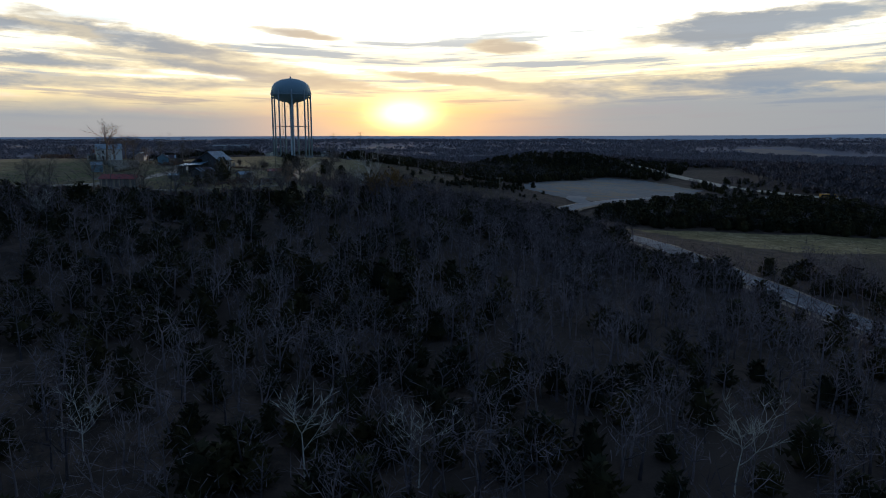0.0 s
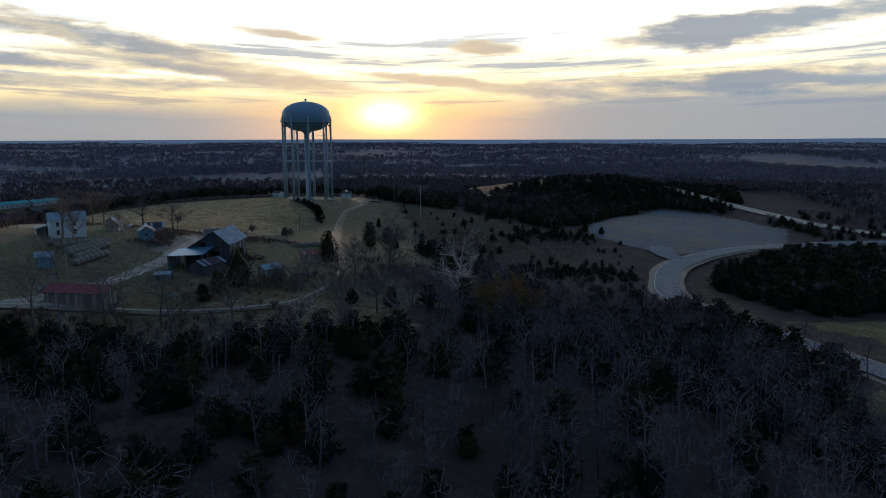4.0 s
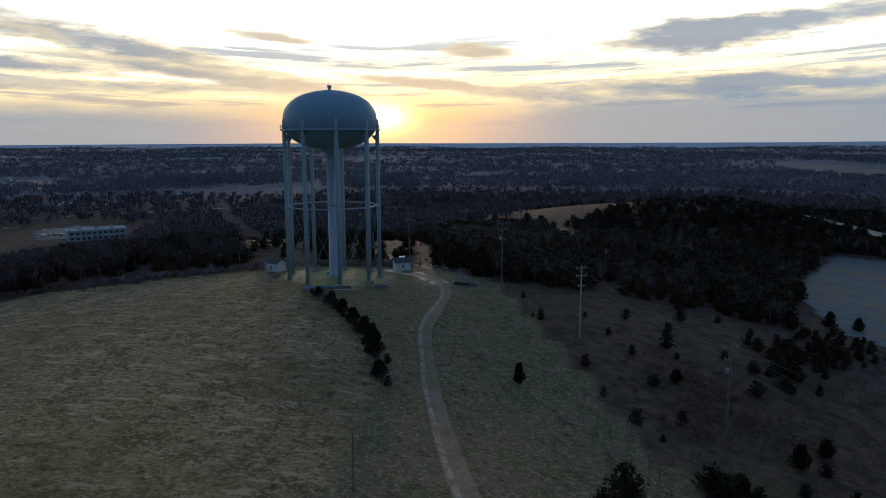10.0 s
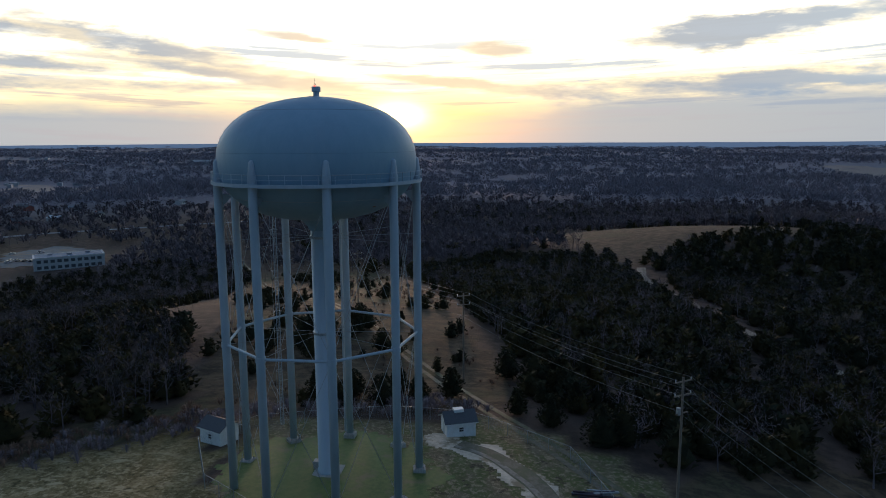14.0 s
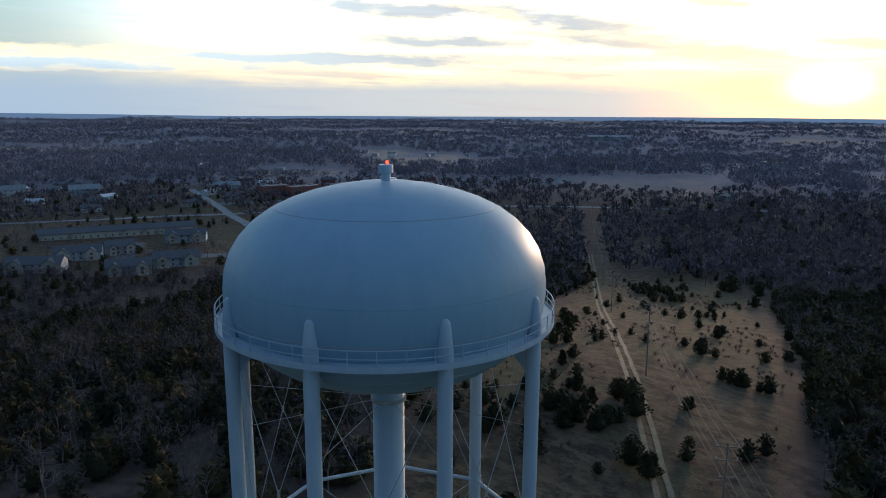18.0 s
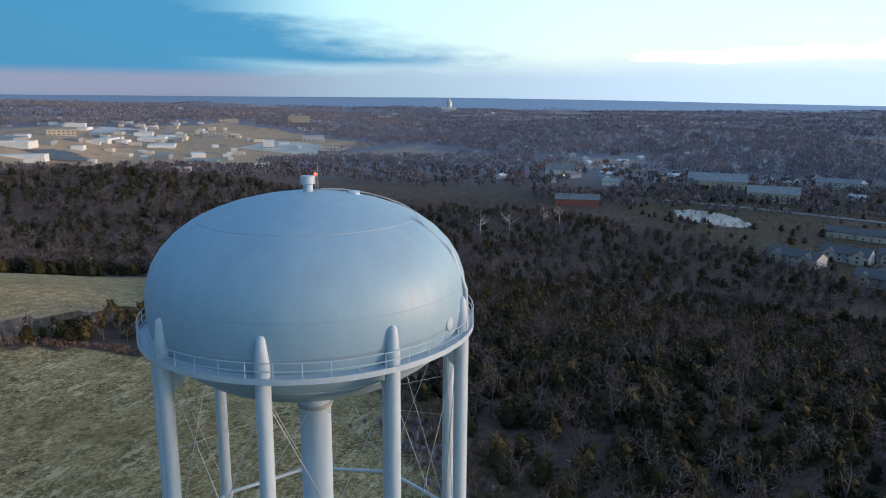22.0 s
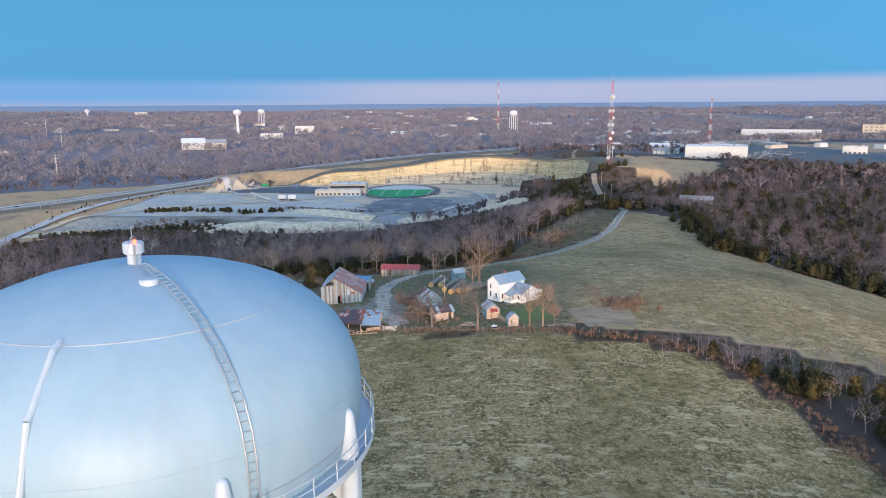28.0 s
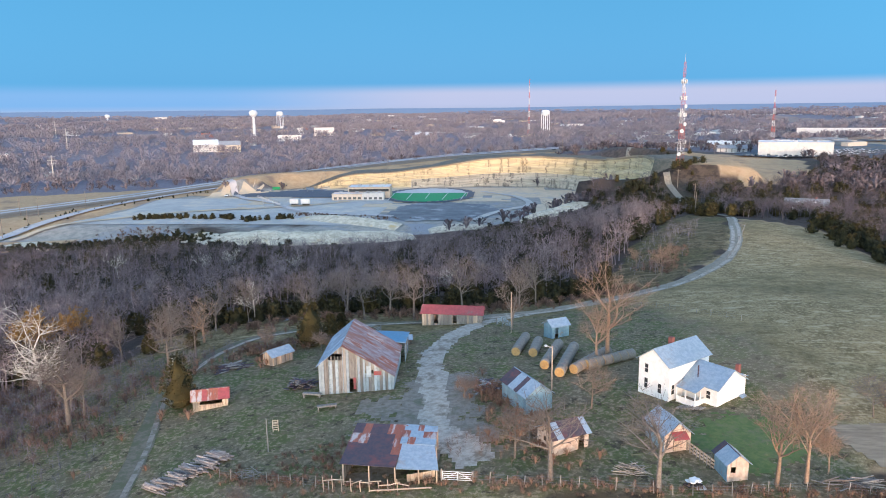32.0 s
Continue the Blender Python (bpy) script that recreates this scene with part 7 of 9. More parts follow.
def fan_proto(seed, count, slim, wide, core):
    """A far bare tree: boughs fanning out to a rounded crown, round a thin core."""
    rs = np.random.default_rng(seed)
    c = rs.normal(0, 1, (count, 3)) + [0, 0, 0.5]
    c /= np.linalg.norm(c, axis=1, keepdims=True)
    tip = c * rs.uniform(0.8, 1.05, (count, 1)) * [slim * 0.5, slim * 0.5, 0.44] + [0, 0, 0.58]
    foot = tip * [0.25, 0.25, 0.3] + [0, 0, 0.22]
    s = np.cross(tip - foot, rs.normal(0, 1, (count, 3)))
    s *= wide / (np.linalg.norm(s, axis=1, keepdims=True) + 1e-9)
    v = np.stack([foot, tip - s, tip + s], 1).reshape(-1, 3)
    if not core:
        return v, np.arange(count * 3)
    n, rows = 5, [(0.2, 0.15), (0.9, 0.5), (0.6, 0.85)]
    ring = np.array([[slim / 2 * core * r * math.cos(k * 2 * math.pi / n + i * 0.5) * rs.uniform(0.7, 1.2), slim / 2 * core * r * math.sin(k * 2 * math.pi / n + i * 0.5) * rs.uniform(0.7, 1.2), z * rs.uniform(0.92, 1.06)] for i, (r, z) in enumerate(rows) for k in range(n)])
    tri = []
    for i in range(len(rows) - 1):
        for k in range(n):
            a, b, c2, d = i * n + k, i * n + (k + 1) % n, (i + 1) * n + (k + 1) % n, (i + 1) * n + k
            tri += [a, b, c2, a, c2, d]
    o = (len(rows) - 1) * n
    tri += [o, o + 1, o + 2, o, o + 2, o + 3, o, o + 3, o + 4]
    return np.concatenate([v, ring]), np.concatenate([np.arange(count * 3), np.array(tri) + len(v)])


rs = np.random.default_rng(5)
near_bare = [bare_proto(s, 64, 0.042) for s in (1, 2, 3, 4, 5)]
mid_bare = [bare_proto(s, 50, 0.07, 2) for s in (6, 7, 8, 9)]
cedar_protos = [tuple(np.array(a) if i else a / 5.0 for i, a in enumerate(cedar_arrays(np.random.default_rng(s), 5.0, 5.0, 84))) for s in (1, 2, 3, 4)]
far_puffs = [puff_proto(s, 12, 1.0, 0.9) for s in (1, 2, 3, 4)]


far_crowns = [fan_proto(s, 22, 1.15, 0.05, 0.0) for s in (31, 32, 33, 34, 35)]
far_lumps = [fan_proto(s, 9, 1.7, 0.13, 0.0) for s in (36, 37, 38, 39)]
far_tufts = [fan_proto(s, 14, 1.1, 0.08, 0.3) for s in (1, 2, 3, 4, 5)]
soft_bare = [bare_proto(s, 96, 0.05, 2, 0.085) for s in (21, 22, 23, 24)]
bush_protos = [fan_proto(s, 60, 1.2, 0.016, 0.3) for s in (11, 12, 13)]


def wood_patch(poly, area, cedar_share, near, label_area, tall=(8, 13), ctall=(3, 6.5), tints=(0.1, 0.9), ctints=(0.0, 0.5)):
    xs, ys = [p[0] for p in poly], [p[1] for p in poly]
    x, y = scatter(rs, min(xs), min(ys), max(xs), max(ys), area, poly)
    ok = off_roads(x, y)
    x, y = x[ok], y[ok]
    share = np.clip(cedar_share + 2.2 * cedar_share * (1 - cedar_share) * 2 * rough_noise(x, y, 55.0, 17, 3), 0, 1)
    ev = rs.random(len(x)) < share
    if (~ev).any():
        woods("bare_woods", "leafless grey-brown winter woods " + label_area, near_bare if near else soft_bare, x[~ev], y[~ev], rs, tall, wood_grey, tints)
    if ev.any():
        woods("cedar_woods", "dark green cedar thicket " + label_area, cedar_protos, x[ev], y[ev], rs, ctall, cedar_green, ctints)


wood_patch([(-60, -262), (-20, -222), (40, -206), (80, -196), (140, -185), (235, -190), (250, -260), (285, -370), (300, -405), (180, -398), (60, -405), (-20, -420), (-70, -400), (-70, -300)], 19, 0.36, True, "between the farm and the quarry", (8, 14), (3, 6.5), (0.1, 0.85))
wood_patch([(-60, -300), (-20, -330), (30, -380), (10, -445), (-60, -450), (-85, -400)], 30, 0.75, False, "on the slope above the quarry", (6, 9), (4, 7.5), ctints=(0.0, 0.35))
wood_patch([(-103, -375), (-104, -480), (-88, -535), (-50, -500), (-50, -450), (-76, -385)], 20, 0.4, False, "beside the ridge road", (5, 8), (3, 6))
wood_patch([(-70, -115), (-59, -113), (-72, -98), (-81, -66), (-86, -39), (-150, -75), (-185, -110), (-125, -106), (-90, -116)], 22, 0.55, True, "between the pastures", (4, 7), (2.5, 5), (0.1, 0.9), (0.1, 0.6))
wood_patch([(66, -176), (60, -132), (66, -80), (100, -110), (128, -112), (150, -150), (200, -185), (90, -190)], 30, 0.35, True, "on the slope above the road", (6, 11), (2.5, 5))
wood_patch([(44, 12), (80, 20), (118, 20), (136, 60), (165, 125), (200, 180), (150, 188), (96, 205), (85, 260), (20, 300), (-40, 290), (-18, 215), (2, 150), (13, 92), (26, 52), (24, 30)], 13, 0.7, True, "over the hill beyond the power line", (6, 9), (3, 6.5), (0.0, 0.7), (0.0, 0.65))
wood_patch([(-88, -36), (-66, -8), (-28, 18), (-48, 62), (-74, 98), (-100, 135), (-130, 210), (-260, 230), (-260, -60), (-150, -75)], 12, 0.78, True, "east of the water tower", (6, 11), (2.5, 5.5), (0.0, 0.22), (0.0, 0.55))
wood_patch([(-95, 140), (-120, 300), (-185, 420), (-222, 335), (-262, 262), (-262, 200), (-130, 205)], 20, 0.5, False, "below the tower hill", (6, 10), (3, 6))
wood_patch([(-260, -70), (-260, 220), (-330, 140), (-420, 90), (-560, -60), (-500, -200), (-300, -160)], 30, 0.42, False, "in the valley", (8, 13), (3, 6), (0.0, 0.25))
wood_patch(EAST_TOWN, 110, 0.2, False, "among the town lots", (6, 11), (3, 6), (0.0, 0.7))
wood_patch([(-128, -100), (-195, -148), (-168, -195), (-145, -210), (-118, -242), (-124, -322), (-104, -360), (-110, -480), (-150, -480), (-210, -535), (-250, -640), (-400, -560), (-560, -430), (-520, -210), (-300, -150), (-180, -112)], 34, 0.34, False, "beyond the pasture", (8, 14), (4, 8), (0.0, 0.32), (0.0, 0.4))
wood_patch([(170, -64), (180, -32), (205, -2), (240, 24), (300, 44), (380, 48), (500, 40), (520, -260), (330, -90), (243, -98), (196, -102), (184, -96)], 18, 0.85, False, "inside the bend of the road", (7, 10), (4, 7))
wood_patch([(95, 200), (150, 188), (205, 182), (240, 165), (262, 190), (300, 330), (240, 380), (140, 322), (88, 265)], 22, 0.8, False, "beyond the grey lot", (6, 9), (3.5, 6.5))
wood_patch([(250, 130), (270, 60), (420, 90), (360, 135), (290, 180)], 30, 0.5, False, "along the far road", (5, 9), (3, 5))
wood_patch([(-40, 245), (20, 305), (85, 265), (140, 325), (240, 385), (320, 330), (420, 420), (250, 700), (-100, 760), (-250, 600), (-130, 400)], 75, 0.2, False, "on the far hillside", (9, 14), (4, 8), (0.0, 0.5))
wood_patch([(75, -178), (95, -160), (122, -138), (146, -116), (156, -130), (172, -162), (186, -192), (192, -205), (196, -222), (150, -225), (90, -195)], 13, 0.5, True, "above the bend of the road", (8, 12.5), (4, 8), (0.0, 0.5), (0.0, 0.35))
# scattered small cedars on the open slopes
for poly, area, hh in ((WEST_SLOPE, 260, (0.8, 3.4)), (CORRIDOR, 260, (1.3, 3.6)), ([(62, -130), (95, -150), (150, -150), (148, -60), (125, -40), (66, -80)], 150, (1.2, 3.4)), ([(110, 10), (134, 20), (150, 10), (148, -60), (125, -40)], 110, (1.0, 2.8))):
    px0, py0 = [p[0] for p in poly], [p[1] for p in poly]
    x, y = scatter(rs, min(px0), min(py0), max(px0), max(py0), area, poly)
    ok = (line_distance(x, y, HIGHWAY) > 8) & (line_distance(x, y, TRAIL) > 4)
    woods("cedar_bushes", "small cedars scattered over dry grass", cedar_protos, x[ok], y[ok], rs, hh, cedar_green, (0.0, 0.4))


def brush(points, width, count, size, mat, label, tints=(0.1, 0.9), protos=None):
    c = curve_points(points, 1.0)
    k = rs.integers(0, len(c), count)
    x, y = c[k, 0] + rs.normal(0, width, count), c[k, 1] + rs.normal(0, width, count)
    woods("brush", label, protos or bush_protos, x, y, rs, size, mat, tints)


brush([(-38, -118), (-60, -113), (-72, -101), (-79, -68), (-84, -40)], 1.6, 420, (0.5, 1.4), litter_brush, "brown brush along the pasture hedge")
brush([(-60, -114), (-80, -104), (-98, -82), (-100, -60), (-90, -30)], 3.5, 200, (2.5, 6), wood_grey, "bare hedgerow shrubs beside the pasture", (0.3, 1), near_bare)
brush([(33, -127), (18, -124), (2, -124), (-20, -121), (-38, -120)], 0.9, 330, (0.4, 1.0), litter_brush, "russet weeds along the farmyard fence", (0.3, 1))
brush([(4, -149), (0, -147), (-3, -138), (-6, -128)], 2.2, 170, (0.6, 1.7), litter_brush, "russet brush round the outbuildings", (0.3, 1))
brush([(-82, -64), (-88, -40), (-66, -8), (-54, -4), (-24, 19)], 2.5, 420, (0.5, 1.8), litter_brush, "brown brush at the pasture edge")
brush([(-56, -12), (-20, 16), (4, 24), (18, 26)], 2.5, 220, (0.8, 2.4), wood_grey, "grey brush behind the tower yard", (0.2, 0.8))
brush([(-56, -136), (-50, -138)], 3.0, 40, (1.0, 2.4), litter_brush, "brown brush in the pasture", (0.4, 1))
brush([(-43, -250), (-49, -268), (-56, -285)], 3.5, 90, (0.8, 2.0), litter_brush, "rust-coloured thicket beside the lane", (0.2, 0.8))
brush([(30, -190), (48, -172), (58, -160)], 4.0, 130, (0.6, 1.8), litter_brush, "brown brush beside the lane")
brush([(68, -140), (76, -160), (70, -176)], 5.0, 240, (1.2, 4.0), wood_grey, "grey thicket on the slope", (0.2, 0.9), near_bare)
brush([(80, -100), (92, -70), (88, -30), (80, 0), (110, -110)], 11.0, 420, (0.8, 2.6), wood_grey, "bare scrub over the western slope", (0.0, 0.5), near_bare)
brush([(66, -140), (76, -150), (88, -160), (100, -150)], 8.0, 420, (0.7, 2.2), litter_brush, "brown thicket on the slope", (0.0, 0.6))
brush([(72, -135), (82, -150), (95, -165)], 9.0, 200, (1.5, 4.5), wood_grey, "grey thicket on the slope", (0.1, 0.7), near_bare)
brush([(60, -90), (58, -60), (62, -110)], 5.0, 120, (1.0, 3.5), wood_grey, "grey thicket on the slope", (0.2, 0.9), near_bare)
brush([(-106, -368), (-112, -396), (-120, -430), (-112, -470)], 5.0, 60, (5.0, 9.0), wood_grey, "bare trees beside the ridge road", (0.2, 0.8), near_bare)
brush([(-128, -106), (-160, -128), (-192, -152), (-168, -192), (-144, -208), (-116, -242), (-122, -320)], 3.0, 190, (3.0, 6.5), cedar_green, "dark cedars along the far edge of the pasture", (0.0, 0.4), cedar_protos)
brush([(-92, -372), (-96, -405), (-95, -440)], 3.5, 34, (4.0, 7.0), cedar_green, "cedars beside the ridge road", (0.2, 0.7), cedar_protos)
brush([(70, -60), (82, -50), (74, -36)], 5.0, 260, (0.5, 1.4), litter_brush, "russet thicket on the western slope", (0.3, 1.0))
brush([(100, -60), (112, -40), (120, -20), (128, 0)], 6.0, 260, (0.8, 2.8), wood_grey, "grey thicket below the western slope", (0.1, 0.6), near_bare)
brush([(98, -96), (110, -84), (124, -70), (136, -58)], 5.0, 90, (1.4, 3.6), cedar_green, "cedar thicket above the road bend", (0.0, 0.4), cedar_protos)
brush([(94, -30), (104, -16), (120, 4), (132, 14)], 4.0, 80, (1.2, 3.4), cedar_green, "cedar thicket beside the grey lot", (0.0, 0.4), cedar_protos)
brush([(56, -150), (64, -160), (60, -172), (44, -178)], 4.0, 190, (1.2, 3.2), wood_grey, "grey thicket beside the track", (0.1, 0.7), near_bare)
HEDGE = [(24, -70), (22, -60), (19, -51), (15.5, -43), (10.5, -34), (5, -27), (0, -22)]
brush(HEDGE, 1.1, 190, (0.7, 2.4), wood_grey, "bare hedge between the pasture and the track", (0.0, 0.6), near_bare)
brush(HEDGE, 0.9, 22, (0.8, 2.0), cedar_green, "young cedars in the hedge", (0.0, 0.4), cedar_protos)
px0, py0 = [p[0] for p in CORRIDOR], [p[1] for p in CORRIDOR]
x, y = scatter(rs, min(px0), min(py0), max(px0), max(py0), 16, CORRIDOR)
ok = (np.hypot(x, y) > 24) & (line_distance(x, y, LINE) > 3) & (rough_noise(x, y, 18.0, 77) > -0.02)
clump = ok & (rough_noise(x, y, 26.0, 79) > 0.1) & (rs.random(len(x)) < 0.6)
woods("cedar_bushes", "clumps of cedar beside the power line", cedar_protos, x[clump], y[clump], rs, (1.4, 4.6), cedar_green, (0.0, 0.45))
woods("brush", "low brown brush under the power line", bush_protos, x[ok], y[ok], rs, (0.4, 1.6), litter_brush, (0.0, 0.4))
brush([(86, -165), (72, -158), (66, -141), (60, -128)], 6.0, 260, (0.8, 2.4), wood_grey, "bare grey scrub on the bank above the track", (0.2, 0.8), near_bare)
brush([(47, -178), (42, -176), (41, -169)], 1.6, 70, (0.7, 1.8), litter_brush, "brown scrub beside the small shed", (0.2, 0.8))
brush([(28, -150), (22, -152), (20, -147)], 1.8, 46, (0.3, 0.8), wood_grey, "heap of cut brush near the barn", (0.0, 0.4), near_bare)
brush([(6, -131), (0, -133), (-4, -136)], 2.4, 110, (0.8, 2.2), litter_brush, "russet scrub crowding the sheds", (0.2, 0.9), near_bare)
brush([(27, -130), (22, -128), (18, -132)], 2.4, 90, (0.4, 1.0), litter_brush, "dry weeds by the open shed", (0.1, 0.7))
# tufts of grass and weeds in the farmyard and the pastures
for poly, area, hh, mat, label in ((FARMYARD, 5.0, (0.2, 0.5), weed_tan, "tufts of dry weeds in the farmyard"), (TRAIL_GRASS, 9.0, (0.15, 0.4), weed_tan, "tufts of dry grass beside the track")):
    px0, py0 = [p[0] for p in poly], [p[1] for p in poly]
    x, y = scatter(rs, min(px0), min(py0), max(px0), max(py0), area, poly)
    ok = (line_distance(x, y, DRIVE) > 3) & (line_distance(x, y, TRAIL) > 2.2) & (line_distance(x, y, LANE) > 2.2) & (np.hypot(x, y) > 14)
    woods("grass_tufts", label, far_puffs, x[ok], y[ok], rs, hh, mat, (0.0, 0.7))
# the wide woods out to the horizon
n_far = 110000
d = 330 + (4300 - 330) * rs.random(n_far) ** 1.5
a = rs.uniform(0, 2 * np.pi, n_far)
x, y = d * np.cos(a), d * np.sin(a) - 60
near_patch = (x > -560) & (x < 330) & (y > -480) & (y < 320)
ok = off_roads(x, y) & ~inside(x, y, TOWN) & ~inside(x, y, WEST_OPEN) & ~near_patch & (rough_noise(x, y, 260.0, 51) + 0.2 * rough_noise(x, y, 900.0, 57) < 0.16)
ok &= ~inside(x, y, RIDGE)
thin = rs.random(n_far)
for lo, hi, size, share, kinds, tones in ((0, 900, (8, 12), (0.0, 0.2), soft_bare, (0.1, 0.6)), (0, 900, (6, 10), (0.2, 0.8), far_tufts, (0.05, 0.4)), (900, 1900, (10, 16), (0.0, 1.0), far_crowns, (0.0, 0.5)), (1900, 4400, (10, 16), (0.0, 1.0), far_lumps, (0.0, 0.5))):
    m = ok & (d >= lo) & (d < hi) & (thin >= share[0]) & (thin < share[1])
    # past 900 m the trees take the tone with haze in it
    woods("far_woods", "leafless winter woods across the distant hills", kinds, x[m], y[m], rs, size, far_hazed_wood if lo else wood_grey, tones)

# ---- quarry ----
lawn_green = surface("lawn_green", (0.085, 0.125, 0.025), (0.14, 0.165, 0.04), 1.5, (0.17, 0.145, 0.07), 0.3, world_space=True)
plot_earth = surface("plot_earth", (0.26, 0.19, 0.12), (0.36, 0.27, 0.17), 0.9, (0.18, 0.13, 0.08), 0.3, stretch=(0.3, 1.2, 1), world_space=True)
pale_spoil = surface("pale_spoil", (0.62, 0.55, 0.42), (0.4, 0.35, 0.26), 0.3, (0.5, 0.36, 0.17), 0.05, stretch=(1, 1, 0.6), bump=0.25, world_space=True, lo3=0.55, hi3=0.68)
dark_fill = surface("dark_fill", (0.1, 0.105, 0.115), (0.17, 0.18, 0.19), 0.08, (0.3, 0.3, 0.3), 0.04, world_space=True, lo3=0.56, hi3=0.64)
field_line = surface("field_line", (0.6, 0.6, 0.6), (0.5, 0.5, 0.5), 1.0)
track_blue = surface("running_track", (0.07, 0.08, 0.1), (0.09, 0.1, 0.12), 0.4)
rim_brush = surface("rim_brush", (0.09, 0.08, 0.05), (0.17, 0.13, 0.09), 0.3, world_space=True)
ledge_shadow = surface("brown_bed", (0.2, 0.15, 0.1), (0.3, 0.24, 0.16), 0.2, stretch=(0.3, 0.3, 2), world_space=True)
sand_floor = surface("quarry_sand", (0.58, 0.45, 0.3), (0.48, 0.38, 0.26), 0.12, (0.36, 0.34, 0.31), 0.03, world_space=True)
pale_floor = surface("quarry_pale_floor", (0.44, 0.42, 0.38), (0.36, 0.34, 0.32), 0.1, (0.56, 0.48, 0.37), 0.03, world_space=True)


def sheet(name, x0, y0, x1, y1, keep, mat, lift, label, category, step=4.0):
    """A ragged sheet lying on the ground, where keep(x, y) is true."""
    u, v = np.arange(x0, x1 + step, step), np.arange(y0, y1 + step, step)
    xx, yy = np.meshgrid(u, v, indexing="ij")
    idx = np.arange(xx.size).reshape(xx.shape)
    q = np.stack([idx[:-1, :-1], idx[1:, :-1], idx[1:, 1:], idx[:-1, 1:]], -1)
    mid = keep(xx[:-1, :-1] + step / 2, yy[:-1, :-1] + step / 2)
    v3 = np.stack([xx.ravel(), yy.ravel(), ground_z(xx.ravel(), yy.ravel()) + lift], 1)
    ob = raw_mesh(name, v3, q[mid].ravel(), 4, mat)
    ob.data.shade_smooth()
    return tagged(ob, label, category, kind="structure")


def oval(cx, cy, rx, ry, rag=0.0, turn=0.0):
    c, s = math.cos(radians(turn)), math.sin(radians(turn))
    return lambda x, y: ((((x - cx) * c + (y - cy) * s) / rx) ** 2 + ((-(x - cx) * s + (y - cy) * c) / ry) ** 2 + rag * rough_noise(x, y, 22.0, 81)) < 1


def slanted(cx, cy, rx, ry, turn):
    """A rectangle turned on the ground."""
    c, s = math.cos(radians(turn)), math.sin(radians(turn))
    return lambda x, y: (np.abs((x - cx) * c + (y - cy) * s) < rx) & (np.abs(-(x - cx) * s + (y - cy) * c) < ry)


def quarry_wall():
    """Ledged rock face with a shelf running back from its lip."""
    c = curve_points(CLIFF, 2.6)
    t = np.gradient(c, axis=0)
    t /= np.linalg.norm(t, axis=1, keepdims=True)
    out = np.stack([t[:, 1], -t[:, 0]], 1)
    mid = c.mean(0)
    if np.mean(((mid - c) * out).sum(1)) > 0:
        out = -out
    s = np.concatenate([[0], np.cumsum(np.hypot(*np.diff(c, axis=0).T))])
    top = plateau_z(c[:, 0]) + 1.6 * rough_noise(s, s * 0, 18.0, 7)
    ends = sstep(s, 0, 60) * sstep(s[-1] - s, 0, 45)
    top = -33.5 + (top + 33.5) * (0.01 + 0.99 * ends)
    rows, v = 18, []
    for k in range(rows):
        f = k / (rows - 1)
        z = -34.0 + (top + 34.0) * f
        inset = -4 * (1 - f) ** 3 - 0.9 * (1 - f) + 7.0 * rough_noise(s, np.full_like(s, f * 4.0), 15.0, 13) + 4.0 * rough_noise(s, s * 0 + k * 3.0, 5.0, 29) + (1.3 if k % 3 == 0 else 0) + 1.6 * (k // 6)
        v.append(np.concatenate([c + out * inset[:, None], z[:, None]], 1))
    for back in (8, 18, 30, 44, 60):
        p = c + out * (back + 2.2)
        z = np.where(back < 46, top + 0.4 * rough_noise(p[:, 0], p[:, 1], 9.0, 3), ground_z(p[:, 0], p[:, 1]) - 1.0)
        v.append(np.concatenate([p, z[:, None]], 1))
    n, m = len(v), len(c)
    idx = np.arange(n * m).reshape(n, m)
    q = np.stack([idx[:-1, :-1], idx[:-1, 1:], idx[1:, 1:], idx[1:, :-1]], -1)
    kind = np.zeros(q.shape[:2], int)
    kind[:8] = np.where((rough_noise(s[:-1], s[:-1] * 0, 60.0, 4) + 0.25 * sstep(c[:-1, 0], 60, -40) > 0.0), 1, 0)[None, :]
    kind[rows - 2] = 4
    kind[rows - 1:] = 2
    ob = raw_mesh("quarry_wall", np.concatenate(v), q.reshape(-1), 4, [limestone, limestone_low, rim_brush, ledge_shadow, ledge_shadow], mat_index=kind.ravel())
    tagged(ob, "ledged yellow limestone quarry wall with grey lower beds", "cliff", kind="structure")


quarry_wall()
sheet("quarry_floor", -70, -725, 260, -560, lambda x, y: inside(x, y, QUARRY) & (line_distance(x, y, CLIFF) > 6) & (rough_noise(x, y, 60.0, 44) > -0.12), sand_floor, 0.15, "tan sand and gravel floor of the quarry", "quarry floor", 8.0)
sheet("pale_yard", 90, -640, 300, -500, lambda x, y: (rough_noise(x, y, 50.0, 46) > -0.16) & inside(x, y, QUARRY), pale_floor, 0.3, "pale grey crushed-stone yard", "quarry floor", 7.0)
sheet("dark_fill", 0, -620, 100, -500, oval(44, -562, 42, 50, 1.2), dark_fill, 0.45, "dark grey fill spread on the quarry floor", "fill", 3.5)
sheet("school_drive", 110, -720, 250, -640, lambda x, y: inside(x, y, [(120, -640), (250, -655), (240, -676), (190, -705), (150, -700)]), track_blue, 0.45, "dark paved drive beside the school", "driveway", 5.0)
sheet("running_track", 20, -730, 115, -600, lambda x, y: oval(66, -665, 41, 56)(x, y) & ~oval(66, -665, 34, 49)(x, y), track_blue, 0.7, "dark running track round the turf", "track", 3.0)
